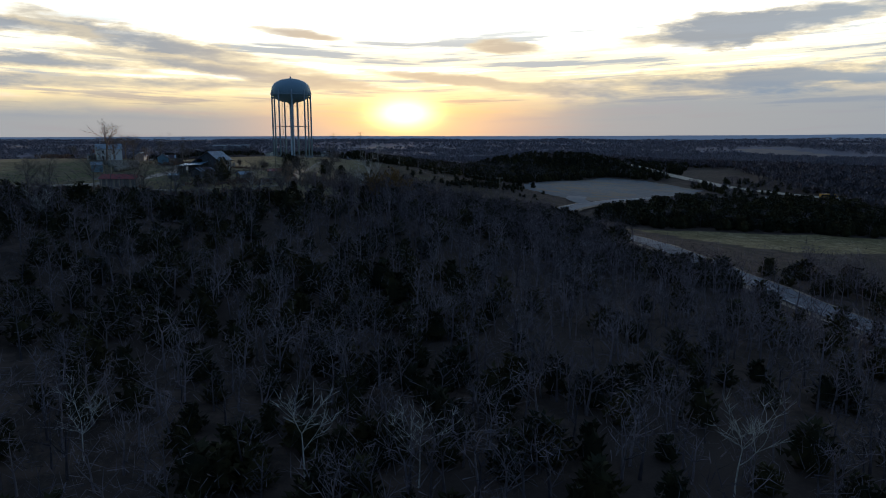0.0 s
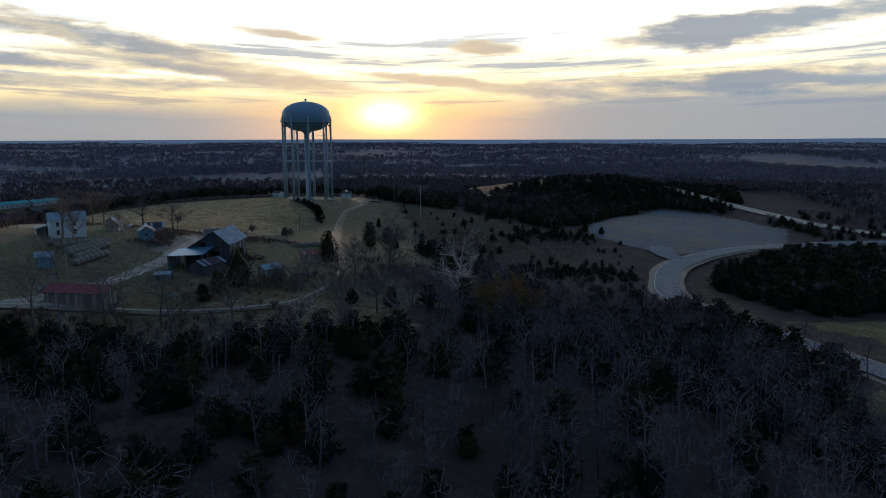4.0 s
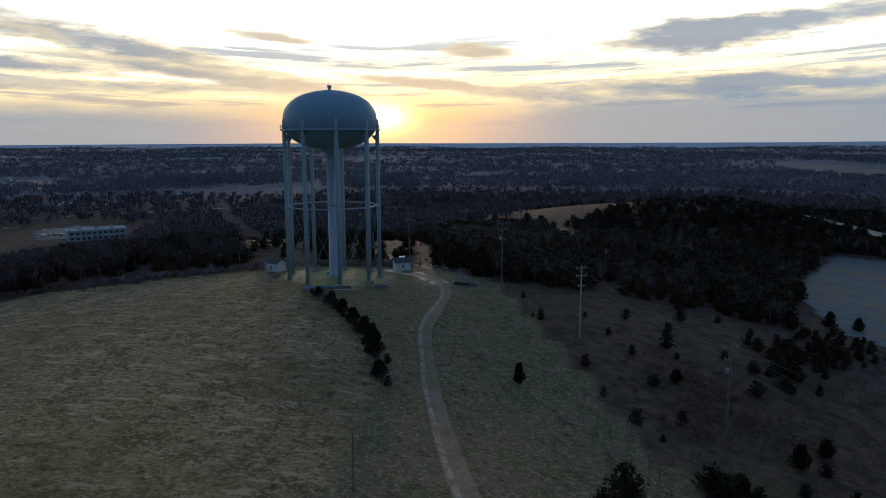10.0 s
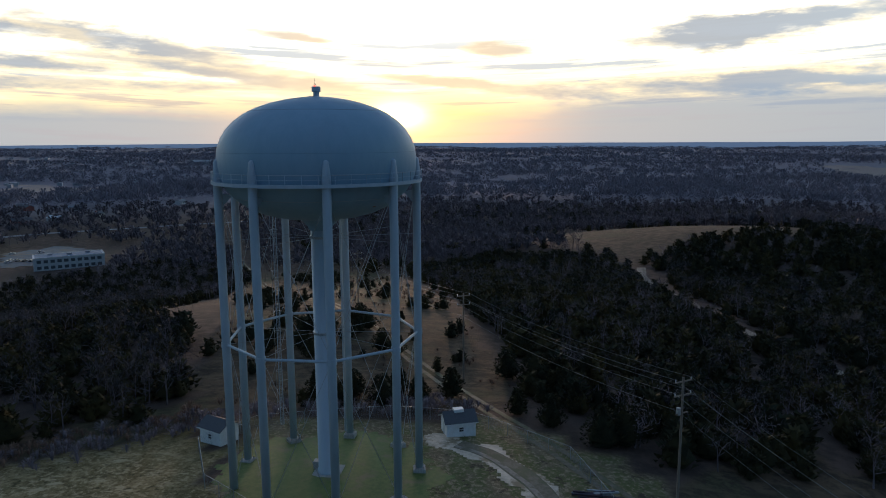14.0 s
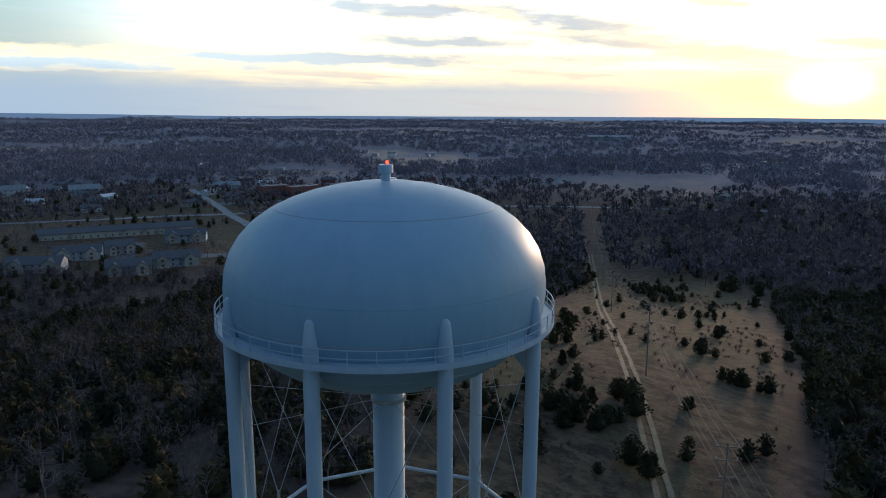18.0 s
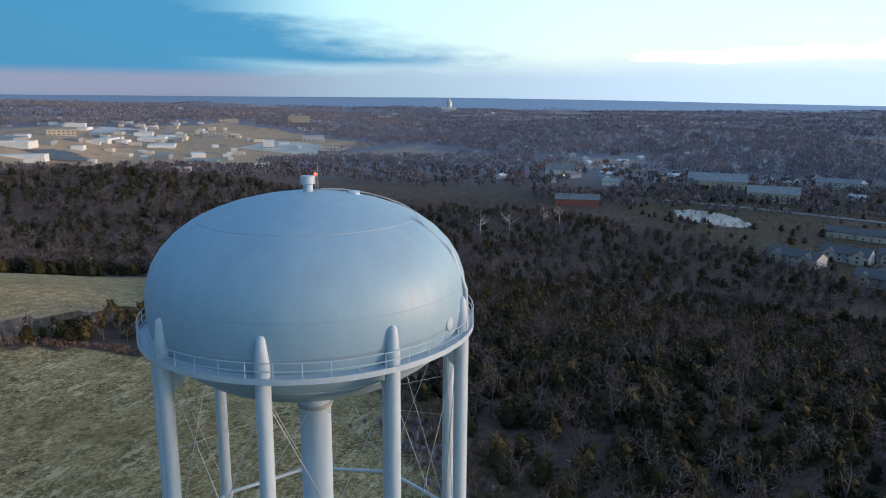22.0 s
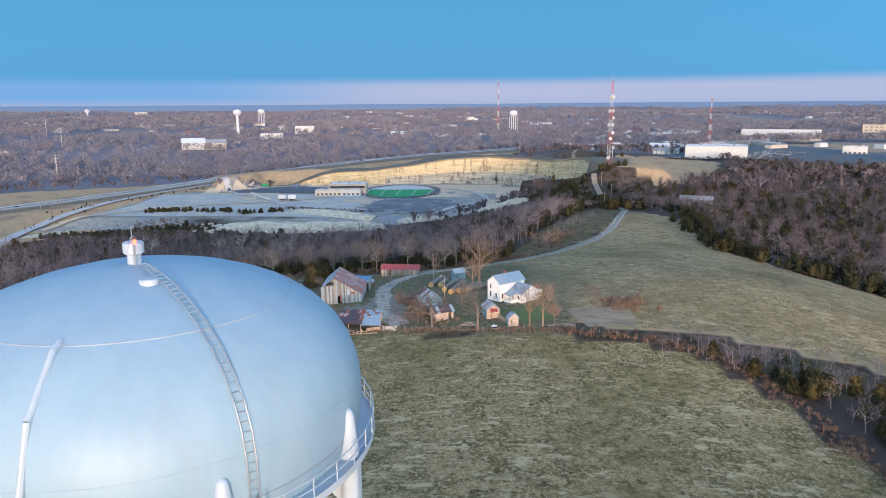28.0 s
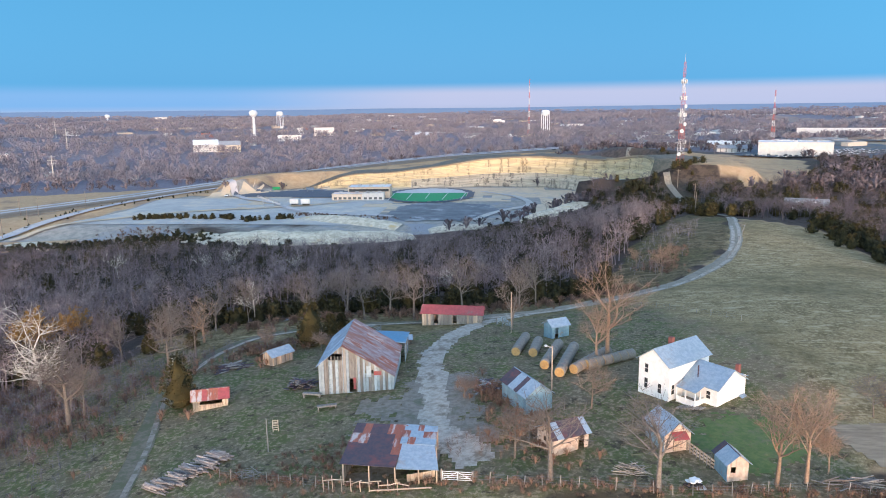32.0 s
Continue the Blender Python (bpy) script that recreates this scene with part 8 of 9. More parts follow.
sheet("infield", 20, -730, 115, -600, lambda x, y: oval(66, -665, 34.5, 49.5)(x, y) & (y < -674), pale_wall, 0.62, "pale grey end of the sports ground", "sports ground", 3.0)
sheet("sports_turf", 20, -730, 115, -600, lambda x, y: oval(66, -665, 34, 49)(x, y) & (y > -676), turf, 0.8, "bright green artificial turf sports field", "sports field", 2.5)
for k in range(5):
    ribbon("field_line", [(98 - k * 16, -672), (96 - k * 15, -634 + abs(k - 2) * 6)], 0.7, field_line, 1.0, "white line on the turf field", "field marking", step=5)


def ridge(name, pts, height, run, mat, label, seed):
    """A bank with a scarp to one side and a long back slope."""
    c = curve_points(pts, 2.5)
    t = np.gradient(c, axis=0)
    t /= np.linalg.norm(t, axis=1, keepdims=True)
    out = np.stack([-t[:, 1], t[:, 0]], 1)
    s = np.linspace(0, 1, len(c))
    hh = height * np.sin(np.pi * np.clip(s * 0.96 + 0.02, 0, 1)) ** 0.45 * (1 + 0.7 * rough_noise(c[:, 0], c[:, 1], 16.0, seed))
    v = []
    for off, f in ((-1.0, -0.1), (-0.72, 0.25), (-0.5, 0.5), (-0.3, 0.86), (-0.12, 1.0), (0.3, 0.95), (0.9, 0.7), (1.6, 0.35), (2.3, -0.1)):
        wob = 2.4 * rough_noise(c[:, 0] + off * 50, c[:, 1], 8.0, seed + 3)
        p = c + out * (off * run + wob)[:, None]
        z = ground_z(p[:, 0], p[:, 1]) + hh * f + 0.5 * rough_noise(p[:, 0], p[:, 1], 4.0, seed + 5)
        v.append(np.concatenate([p, z[:, None]], 1))
    n, m = len(v), len(c)
    idx = np.arange(n * m).reshape(n, m)
    q = np.stack([idx[:-1, :-1], idx[:-1, 1:], idx[1:, 1:], idx[1:, :-1]], -1)
    ob = raw_mesh(name, np.concatenate(v), q.reshape(-1), 4, mat)
    tagged(ob, label, "spoil bank", kind="structure")


ridge("spoil_bank", [(56, -470), (90, -458), (125, -452), (160, -456), (192, -470)], 6.5, 7.0, pale_spoil, "pale cut bank of quarry spoil", 5)
ridge("spoil_bank", [(66, -500), (100, -512), (140, -532)], 3.6, 5.0, pale_spoil, "yellowish heap of quarry spoil", 9)
ridge("spoil_bank", [(-48, -490), (-30, -478), (-10, -478)], 4.0, 5.0, pale_spoil, "white broken stone at the quarry edge", 15)
ridge("spoil_bank", [(10, -488), (30, -494), (48, -490)], 3.0, 4.0, pale_spoil, "broken stone bank at the quarry edge", 17)
ridge("spoil_bank", [(262, -440), (290, -452), (315, -448)], 2.4, 5.0, pale_spoil, "low yellow bank beside the road", 19)
brush([(262, -525), (225, -527), (186, -524)], 2.0, 55, (2.5, 4.5), cedar_green, "row of small cedars on the quarry floor", (0.0, 0.4), cedar_protos)
brush([(288, -436), (240, -436), (200, -430), (150, -428)], 4.5, 130, (2.5, 5.0), cedar_green, "band of cedars along the quarry edge", (0.0, 0.5), cedar_protos)
brush([(-108, -505), (-112, -545), (-122, -600), (-125, -650)], 7.0, 190, (3, 5.5), cedar_green, "cedars along the quarry lip", (0.1, 0.5), cedar_protos)
brush([(-100, -640), (-62, -728), (0, -752), (60, -740), (140, -738), (196, -718)], 3.5, 330, (1.2, 3.0), wood_grey, "scrub along the top of the quarry wall", (0.0, 0.7), mid_bare)
brush([(270, -700), (330, -610), (345, -545), (335, -480)], 7.0, 60, (1.0, 2.2), cedar_green, "young cedars planted along the road", (0.0, 0.3), cedar_protos)


ribbon("haul_road", [(318, -470), (280, -520), (235, -560), (190, -578), (150, -600), (128, -618)], 7, sand_floor, 0.7, "pale haul road across the quarry floor", "road", step=4, ragged=2.0)
ribbon("haul_road", [(258, -690), (225, -640), (190, -610), (150, -560), (110, -545), (78, -535)], 6, pale_road, 0.72, "pale haul road across the quarry floor", "road", step=4, ragged=2.0)
ribbon("haul_road", [(20, -690), (-10, -650), (-20, -600), (5, -560), (20, -520)], 6, pale_floor, 0.6, "pale haul road across the quarry floor", "road", step=4, ragged=2.0)
brush([(150, -546), (112, -532), (70, -522)], 4.0, 150, (0.8, 2.4), litter_brush, "brown scrub on the quarry spoil", (0.0, 0.6))
brush([(-40, -470), (0, -480), (50, -484), (62, -500)], 5.0, 160, (0.8, 2.8), wood_grey, "grey scrub at the quarry edge", (0.1, 0.7), near_bare)
brush([(278, -428), (250, -444), (222, -460), (190, -462), (150, -455), (118, -446)], 4.5, 170, (2.0, 5.0), cedar_green, "cedars along the front of the quarry", (0.0, 0.4), cedar_protos)
brush([(270, -446), (240, -466), (210, -476)], 8.0, 200, (0.8, 2.6), litter_brush, "brown scrub on the quarry floor", (0.0, 0.5))
brush([(178, -516), (164, -520), (150, -528)], 2.0, 24, (2.5, 4.5), cedar_green, "cedars on the quarry floor", (0.0, 0.4), cedar_protos)
brush([(270, -470), (230, -480), (200, -500)], 8.0, 120, (0.8, 2.6), wood_grey, "scrub on the quarry floor", (0.1, 0.7), near_bare)
brush([(-60, -560), (-75, -600), (-60, -650)], 5.0, 110, (1.5, 4), cedar_green, "cedars at the foot of the quarry wall", (0.0, 0.4), cedar_protos)
brush([(-40, -248), (-46, -270), (-58, -300), (-70, -335)], 4.0, 120, (1.5, 4.5), wood_grey, "pinkish bare thicket beside the lane", (0.4, 1.0), near_bare)
brush([(-30, -224), (-8, -211), (14, -205), (34, -207), (60, -192)], 3.0, 220, (0.8, 2.6), litter_brush, "brown brush along the edge of the woods", (0.0, 0.6))
brush([(-24, -232), (-4, -218), (20, -214), (44, -214), (70, -198)], 2.5, 60, (2.5, 5.0), cedar_green, "cedars along the edge of the woods", (0.0, 0.5), cedar_protos)
# worn gravel of the farm drive and yard
sheet("driveway", -12, -206, 24, -124, lambda x, y: line_distance(x, y, DRIVE) + 2.6 * rough_noise(x, y, 5.0, 41) + 1.6 * rough_noise(x, y, 1.2, 43) < 2.2, drive_gravel, 0.07, "pale worn gravel driveway into the farmyard", "driveway", 0.5)
sheet("yard_gravel", -8, -164, 26, -122, lambda x, y: ((x - 9.0) / 10.5) ** 2 + ((y + 142) / 16) ** 2 + 2.6 * rough_noise(x, y, 5.0, 47) + 1.3 * rough_noise(x, y, 1.3, 49) < 0.8, track_dirt, 0.05, "bare trodden earth of the farmyard", "yard", 0.5)
sheet("tower_pad", 6, -4, 34, 20, lambda x, y: line_distance(x, y, [(28, -8), (26, 0), (20, 8), (13, 12)]) + 3.0 * rough_noise(x, y, 4.0, 87) + 1.6 * rough_noise(x, y, 1.1, 89) < 2.4, gravel, 0.035, "grey gravel turning place beside the pump house", "gravel pad", 0.5)
sheet("lawn", -36, -142, -20, -122, lambda x, y: ((x + 28) / 7) ** 2 + ((y + 132) / 7) ** 2 + 1.6 * rough_noise(x, y, 4.0, 57) + 0.9 * rough_noise(x, y, 1.2, 59) < 0.8, lawn_green, 0.05, "green grass beside the farmhouse", "lawn", 0.5)
sheet("garden_plot", -56, -140, -36, -118, lambda x, y: inside(x + 0.6 * rough_noise(x, y, 2.0, 3), y, [(-38, -135), (-54, -137), (-54, -124), (-42, -122)]), plot_earth, 0.06, "brown dug garden plot beside the pasture", "garden", 0.5)

sheet("tower_lawn", -16, -16, 16, 16, lambda x, y: (x / 13.5) ** 2 + (y / 12.5) ** 2 + 0.9 * rough_noise(x, y, 5.0, 67) + 0.5 * rough_noise(x, y, 1.2, 69) < 1, lawn_green, 0.03, "mown green grass under the water tower", "lawn", 0.5)

# ---- buildings ----
def gable_walls(w, d, eave, top):
    bm = bmesh.new()
    box(bm, -w / 2, -d / 2, -3, w / 2, d / 2, eave)
    for sx in (-w / 2, w / 2):
        a = [bm.verts.new((sx, -d / 2, eave)), bm.verts.new((sx, d / 2, eave)), bm.verts.new((sx, 0, top))]
        bm.faces.new(a)
    return bm


def windows_on(t, w, d, z0, z1, count, mat, wide=1.3, sides=(-1,)):
    bm = box(bmesh.new(), -wide / 2, -0.05, z0, wide / 2, 0.05, z1)
    first = None
    for s in sides:
        for k in range(count):
            if first is None:
                first = part("window", bm, mat, t)
                ob = first
            else:
                ob = new("window", first.data)
                ob.parent = t
            ob.location = ((k + 0.5) / count * w * 0.94 - w * 0.47, s * (d / 2 + 0.03), 0)


def flat_building(x, y, rz, w, d, h, wall, roof, label, rows=1, count=6, band=None, category="building", glass=None):
    t = thing("building", label, category, x, y, gz(x, y), rz)
    part("wall", box(bmesh.new(), -w / 2, -d / 2, -4, w / 2, d / 2, h), wall, t)
    bm = bmesh.new()
    for q in ((-w / 2 - 0.2, -d / 2 - 0.2, w / 2 + 0.2, -d / 2 + 0.3), (-w / 2 - 0.2, d / 2 - 0.3, w / 2 + 0.2, d / 2 + 0.2), (-w / 2 - 0.2, -d / 2 + 0.3, -w / 2 + 0.3, d / 2 - 0.3), (w / 2 - 0.3, -d / 2 + 0.3, w / 2 + 0.2, d / 2 - 0.3)):
        box(bm, q[0], q[1], h - 0.4, q[2], q[3], h + 0.6)
    part("parapet", bm, band or wall, t)
    part("roof", box(bmesh.new(), -w / 2 + 0.3, -d / 2 + 0.3, h - 0.1, w / 2 - 0.3, d / 2 - 0.3, h + 0.25), roof, t)
    first = None
    for k in range(3):
        u = box(bmesh.new(), -1.4, -1.1, h + 0.25, 1.4, 1.1, h + 1.6) if first is None else None
        ob = part("roof_unit", u, grey_wall, t) if u else new("roof_unit", first.data)
        ob.parent, first = t, first or ob
        ob.location = (w * (0.27 * k - 0.26), d * (0.12 - 0.17 * (k % 2)), 0)
    for r in range(rows):
        z = 0.9 + r * (h / rows)
        windows_on(t, w, d, z, z + min(1.9, h / rows * 0.55), count, glass or far_glass, min(2.6, w / count * 0.6))
    return t


def gable_building(x, y, rz, w, d, h, wall, roof, label, rows=1, count=4, category="house", group=""):
    t = thing("house", label, category, x, y, gz(x, y), rz, group)
    eave = h * 0.62
    part("wall", gable_walls(w, d, eave, h - 0.2), wall, t)
    for s in (-1, 1):
        rise = h - eave
        over = 1 + 0.7 / (d / 2)
        c = [(-w / 2 - 0.5, s * d / 2 * over, eave - rise * (over - 1)), (w / 2 + 0.5, s * d / 2 * over, eave - rise * (over - 1)), (w / 2 + 0.5, 0, h), (-w / 2 - 0.5, 0, h)]
        part("roof", slab(bmesh.new(), c if s < 0 else c[::-1], 0.22), roof, t)
    part("chimney", box(bmesh.new(), w * 0.2, 0.6, h - 1.4, w * 0.2 + 0.9, 1.5, h + 0.9), brick_red, t)
    for r in range(rows):
        z = 0.9 + r * eave / rows
        windows_on(t, w, d, z, z + 1.4, count, far_glass, 1.1)
    return t


STYLES = {
    "store": (pale_wall, roof_white, "large white flat-roofed store beside a full car park", 1, 4), "glassy": (pale_wall, roof_white, "long white building with dark window bands", 2, 12), "hotel": (tan_wall, roof_grey, "tan hotel block with rows of windows", 4, 8),
    "white": (pale_wall, roof_white, "white flat-roofed commercial building", 1, 5), "tan": (tan_wall, roof_grey, "tan flat-roofed commercial building", 2, 6), "grey": (grey_wall, roof_white, "grey metal warehouse with a white roof", 1, 5), "brick": (brick_red, roof_grey, "red brick apartment block", 3, 7)}
GABLES = {
    "blue_gable": (tan_wall, solar_blue, "tan building with a dark blue roof", 2), "brick_gable": (brick_red, roof_grey, "red brick house with a grey hip roof", 1), "teal_gable": (pale_wall, teal_roof, "low building with a bright teal metal roof", 1), "office": (pale_wall, dark_shingle, "low white office with a dark shingle roof", 1), "grey_gable": (grey_wall, roof_grey, "grey apartment house with a dark shingle roof", 3),
    "pale_gable": (pale_wall, roof_grey, "pale house with a grey shingle roof", 2), "dark_gable": (tan_wall, roof_grey, "dark apartment row with a grey roof", 2), "tan_gable": (tan_wall, roof_grey, "tan gabled apartment house with a grey roof", 2), "white_gable": (pale_wall, roof_white, "white building with a pale metal roof", 1),
    "long_row": (tan_wall, dark_shingle, "long dark-roofed row of apartments", 1), "red_gable": (brick_red, rust_roof, "red-roofed house on the hill", 1), "house": (pale_wall, roof_grey, "pale farmhouse with dormers among bare trees", 2)}
BUILDINGS = [  # x, y, heading, width, depth, height, kind
    (-259, -708, 161, 59, 38, 12.4, "store"), (-560, -1286, 157, 131, 30, 16.0, "glassy"), (-720, -1246, 151, 65, 18, 21.8, "hotel"), (-601, -915, 148, 52, 18, 11.7, "blue_gable"),
    (-423, -756, 152, 38, 20, 11.6, "white"), (-419, -658, 149, 32, 20, 10.8, "tan"), (-444, -609, 146, 67, 24, 6.7, "white"), (-532, -712, 145, 48, 22, 8.7, "white"),
    (-868, -1104, 143, 76, 25, 15.0, "white"), (-1096, -1327, 142, 128, 25, 11.8, "tan"), (-1197, -1308, 139, 110, 25, 12.1, "grey"), (-700, -764, 139, 63, 18, 6.6, "white"),
    (-943, -892, 135, 71, 30, 13.4, "tan"), (-1641, -793, 116, 53, 18, 23.5, "hotel"), (-2791, -627, 103, 127, 40, 17.8, "tan"), (-1244, -572, 115, 69, 25, 13.6, "grey"),
    (-1133, -488, 114, 52, 20, 13.4, "tan"), (-1080, -582, 119, 31, 20, 20.6, "white"), (-1162, -738, 123, 69, 30, 8.8, "tan"), (-1515, -922, 122, 74, 30, 10.6, "tan"),
    (-571, -411, 126, 41, 14, 6.0, "white"), (-579, -14, 94, 38, 14, 10.0, "brick_gable"), (-1802, 71, 89, 48, 16, 15.8, "white"), (-264, 333, 37, 40, 18, 7.5, "solar"),
    (-401, 321, 71, 42, 13, 6.2, "teal_gable"), (-386, 357, 74, 32, 13, 6.0, "teal_gable"), (-329, 280, 66, 43, 12, 5.6, "office"), (-563, 430, 74, 30, 14, 11.0, "brick"), (-537, 448, 81, 36, 14, 11.0, "brick"),
    (-766, 125, 80, 60, 16, 15.2, "grey_gable"), (-679, 169, 75, 39, 16, 11.6, "grey_gable"), (-785, 250, 72, 42, 14, 10.8, "pale_gable"), (-791, 1706, 26, 123, 40, 10.8, "pale_gable"),
    (-463, 211, 64, 105, 15, 7.5, "long_row"), (-755, 127, 81, 53, 14, 13.9, "dark_gable"),
    (-651, 160, 78, 44, 14, 14.3, "dark_gable"), (-845, -52, 94, 36, 12, 13.5, "pale_gable"), (-744, 12, 90, 18, 10, 7.5, "pale_gable"), (-722, 306, 69, 30, 12, 11.1, "grey_gable"),
    (-652, 434, 59, 27, 12, 8.9, "pale_gable"), (443, -1556, 196, 23, 25, 14.0, "white"), (375, -1500, 195, 66, 30, 21.3, "white"), (424, -1417, 197, 75, 30, 13.4, "white"),
    (500, -1196, 204, 40, 25, 18.6, "white_gable"), (467, -1210, 202, 40, 25, 16.6, "tan_gable"), (967, -1554, 213, 53, 25, 12.0, "white"), (159, -1438, 187, 34, 15, 11.6, "white_gable"),
    (-405, -1284, 162, 37, 12, 7.7, "red_gable"), (-158, -431, 157, 20, 9, 7.7, "house"), (-236, -851, 164, 24, 8, 7.4, "white_gable"), (1706, -3444, 207, 92, 30, 17.8, "white"),
    (65, -1457, 183, 34, 15, 9.4, "pale_gable"), (-221, -760, 165, 27, 12, 7.1, "pale_gable"), (-232, -1263, 170, 16, 10, 8.1, "pale_gable"), (-473, -1071, 155, 108, 30, 14.2, "glassy"),
]


def solar_hall(x, y, rz, w, d, h):
    t = flat_building(x, y, rz, w, d, h, pale_wall, roof_white, "two-storey pale office hall with solar panels on its roof", 2, 10)
    bm = box(bmesh.new(), -w * 0.23, -d * 0.42, h + 0.3, w * 0.23, d * 0.42, h + 0.5)
    p1 = part("solar_panel", bm, solar_blue, t, "dark blue solar panels")
    p1.location.x = -w * 0.245
    p2 = new("solar_panel", p1.data)
    p2.parent, p2["label"] = t, "dark blue solar panels"
    p2.location.x = w * 0.245


for x, y, rz, w, d, h, kind in BUILDINGS:
    if kind == "solar":
        solar_hall(x, y, rz, w, d, min(h, 9.5))
    elif kind in STYLES:
        wall, roof, label, rows, count = STYLES[kind]
        if kind in ("white", "tan", "grey"):
            w, d, h = w * 0.62, d * 0.8, h * 0.7
        flat_building(x, y, rz, w, d, h, wall, roof, label, rows, count)
    else:
        wall, roof, label, rows = GABLES[kind]
        t = gable_building(x, y, rz, w, d, h, wall, roof, label, rows, max(3, int(w / 5)))
        if kind == "house":
            for dx in (-4, 4):
                bm = gable_walls(1.8, 2.4, h * 0.84, h * 0.98)
                ob = part("dormer", bm, pale_wall, t)
                ob.location = (dx, -1.9, 0)



def apartment_house(x, y, rz, w, d, h):
    """A two-storey house with gabled bays on its front."""
    t = gable_building(x, y, rz, w, d, h, grey_wall, dark_shingle, "grey and tan two-storey apartment house with dark cross-gabled roof", 2, max(4, int(w / 4)), group="apartment houses")
    eave = h * 0.62
    for u in (-0.3, 0.3):
        bm = bmesh.new()
        y0, half = -d / 2 - 1.8, w * 0.13
        prof = [(-half, -2), (half, -2), (half, eave), (0, eave + half * 0.75), (-half, eave)]
        a, b = ([bm.verts.new((u * w + px_, yy, pz_)) for px_, pz_ in prof] for yy in (y0, 0))
        bm.faces.new(a)
        for i in range(5):
            bm.faces.new((a[i], b[i], b[(i + 1) % 5], a[(i + 1) % 5]))
        bay = part("gabled_bay", bm, tan_wall, t, "tan gabled bay")
        for sx in (-1, 1):
            lo, hi = (u * w + sx * (half + 0.5), eave - 0.35), (u * w, eave + half * 0.75 + 0.05)
            c = [(lo[0], y0 - 0.5, lo[1]), (lo[0], 0, lo[1]), (hi[0], 0, hi[1]), (hi[0], y0 - 0.5, hi[1])]
            part("bay_roof", slab(bmesh.new(), c if sx < 0 else c[::-1], 0.2), dark_shingle, bay)
        for z0 in (1.0, 3.6):
            part("bay_window", box(bmesh.new(), u * w - 0.8, y0 - 0.05, z0, u * w + 0.8, y0 + 0.02, z0 + 1.3), far_glass, bay)
    return t


for x, y, rz, w in ((-405, 229, 52, 27), (-338, 181, 62, 25), (-337, 152, 60, 23), (-399, 153, 58, 26), (-382, 122, 50, 29), (-399, 178, 75, 17)):
    apartment_house(x, y, rz, w, 13, 8.6)
for x, y, rz in ((-574, 388, 70), (-618, 330, 62), (-560, 330, 64), (-640, 280, 66), (-700, 300, 60), (-600, 255, 64)):
    gable_building(x, y, rz, 17, 11, 6.4, [pale_wall, grey_wall, tan_wall][int(abs(x)) % 3], dark_shingle, "house with a dark shingle roof beside the valley road", 1, 4, group="valley houses")

# school beside the sports field
school = flat_building(116, -652, 184, 36, 22, 9.5, tan_wall, roof_white, "tan school hall with a white roof beside the turf field", 1, 4, category="school")
part("upper_band", box(bmesh.new(), -17, -11.2, 6.2, 17, -10.9, 8.4), pane_glass, school, "dark clerestory window band")
flat_building(132, -636, 184, 26, 14, 5.0, tan_wall, roof_white, "low tan wing of the school", 1, 6, category="school")
flat_building(110, -634, 184, 18, 10, 5.5, pale_wall, tin_roof, "low white annex of the school", 1, 4, category="school")
for x, y, c in ((214, -693, turf), (180, -688, solar_blue)):
    t = thing("scoreboard", "small coloured board on two posts", "sign", x, y, gz(x, y), 185)
    part("panel", box(bmesh.new(), -3.5, -0.15, 2.0, 3.5, 0.15, 4.6), c, t)
    for sx in (-2.5, 2.5):
        part("post", tube(bmesh.new(), (sx, 0, -0.5), (sx, 0, 2.0), 0.12), steel, t)


def conveyor(x, y, rz):
    t = thing("conveyor", "pale stone conveyor with a raised boom", "machine", x, y, gz(x, y), rz)
    bm = bmesh.new()
    for s in (-0.7, 0.7):
        tube(bm, (-9, s, 1.0), (9, s, 8.5), 0.16, n=5)
        tube(bm, (-9, s, 2.2), (9, s, 9.7), 0.12, n=5)
        for k in range(9):
            a, b = -9 + 2 * k, -8 + 2 * k
            tube(bm, (a, s, 1.0 + (a + 9) / 18 * 7.5), (b, s, 2.2 + (b + 9) / 18 * 7.5), 0.08, n=4)
    part("boom", bm, pale_wall, t)
    part("belt", slab(bmesh.new(), [(-9, -0.6, 2.3), (9, -0.6, 9.8), (9, 0.6, 9.8), (-9, 0.6, 2.3)], 0.1), dark_inside, t)
    for k in (-4, 4):
        part("leg", tube(bmesh.new(), (k, 0, -0.5), (k + 1, 0, 5 + k * 0.4), 0.25, n=6), steel, t)
    return t


conveyor(186, -590, 20)
for k in range(2):
    t = thing("hopper", "white and black screening plant on legs", "machine", 166 - 9 * k, -592, gz(166 - 9 * k, -592), 10)
    part("body", box(bmesh.new(), -3.4, -2.4, 2.4, 3.4, 2.4, 6.0), pale_wall, t)
    part("chute", box(bmesh.new(), -3.0, -2.5, 1.0, 3.0, -2.0, 2.4), dark_inside, t)
    for sx in (-2.8, 2.8):
        part("leg", tube(bmesh.new(), (sx, 0, -0.4), (sx, 0, 2.4), 0.2, n=6), steel, t)


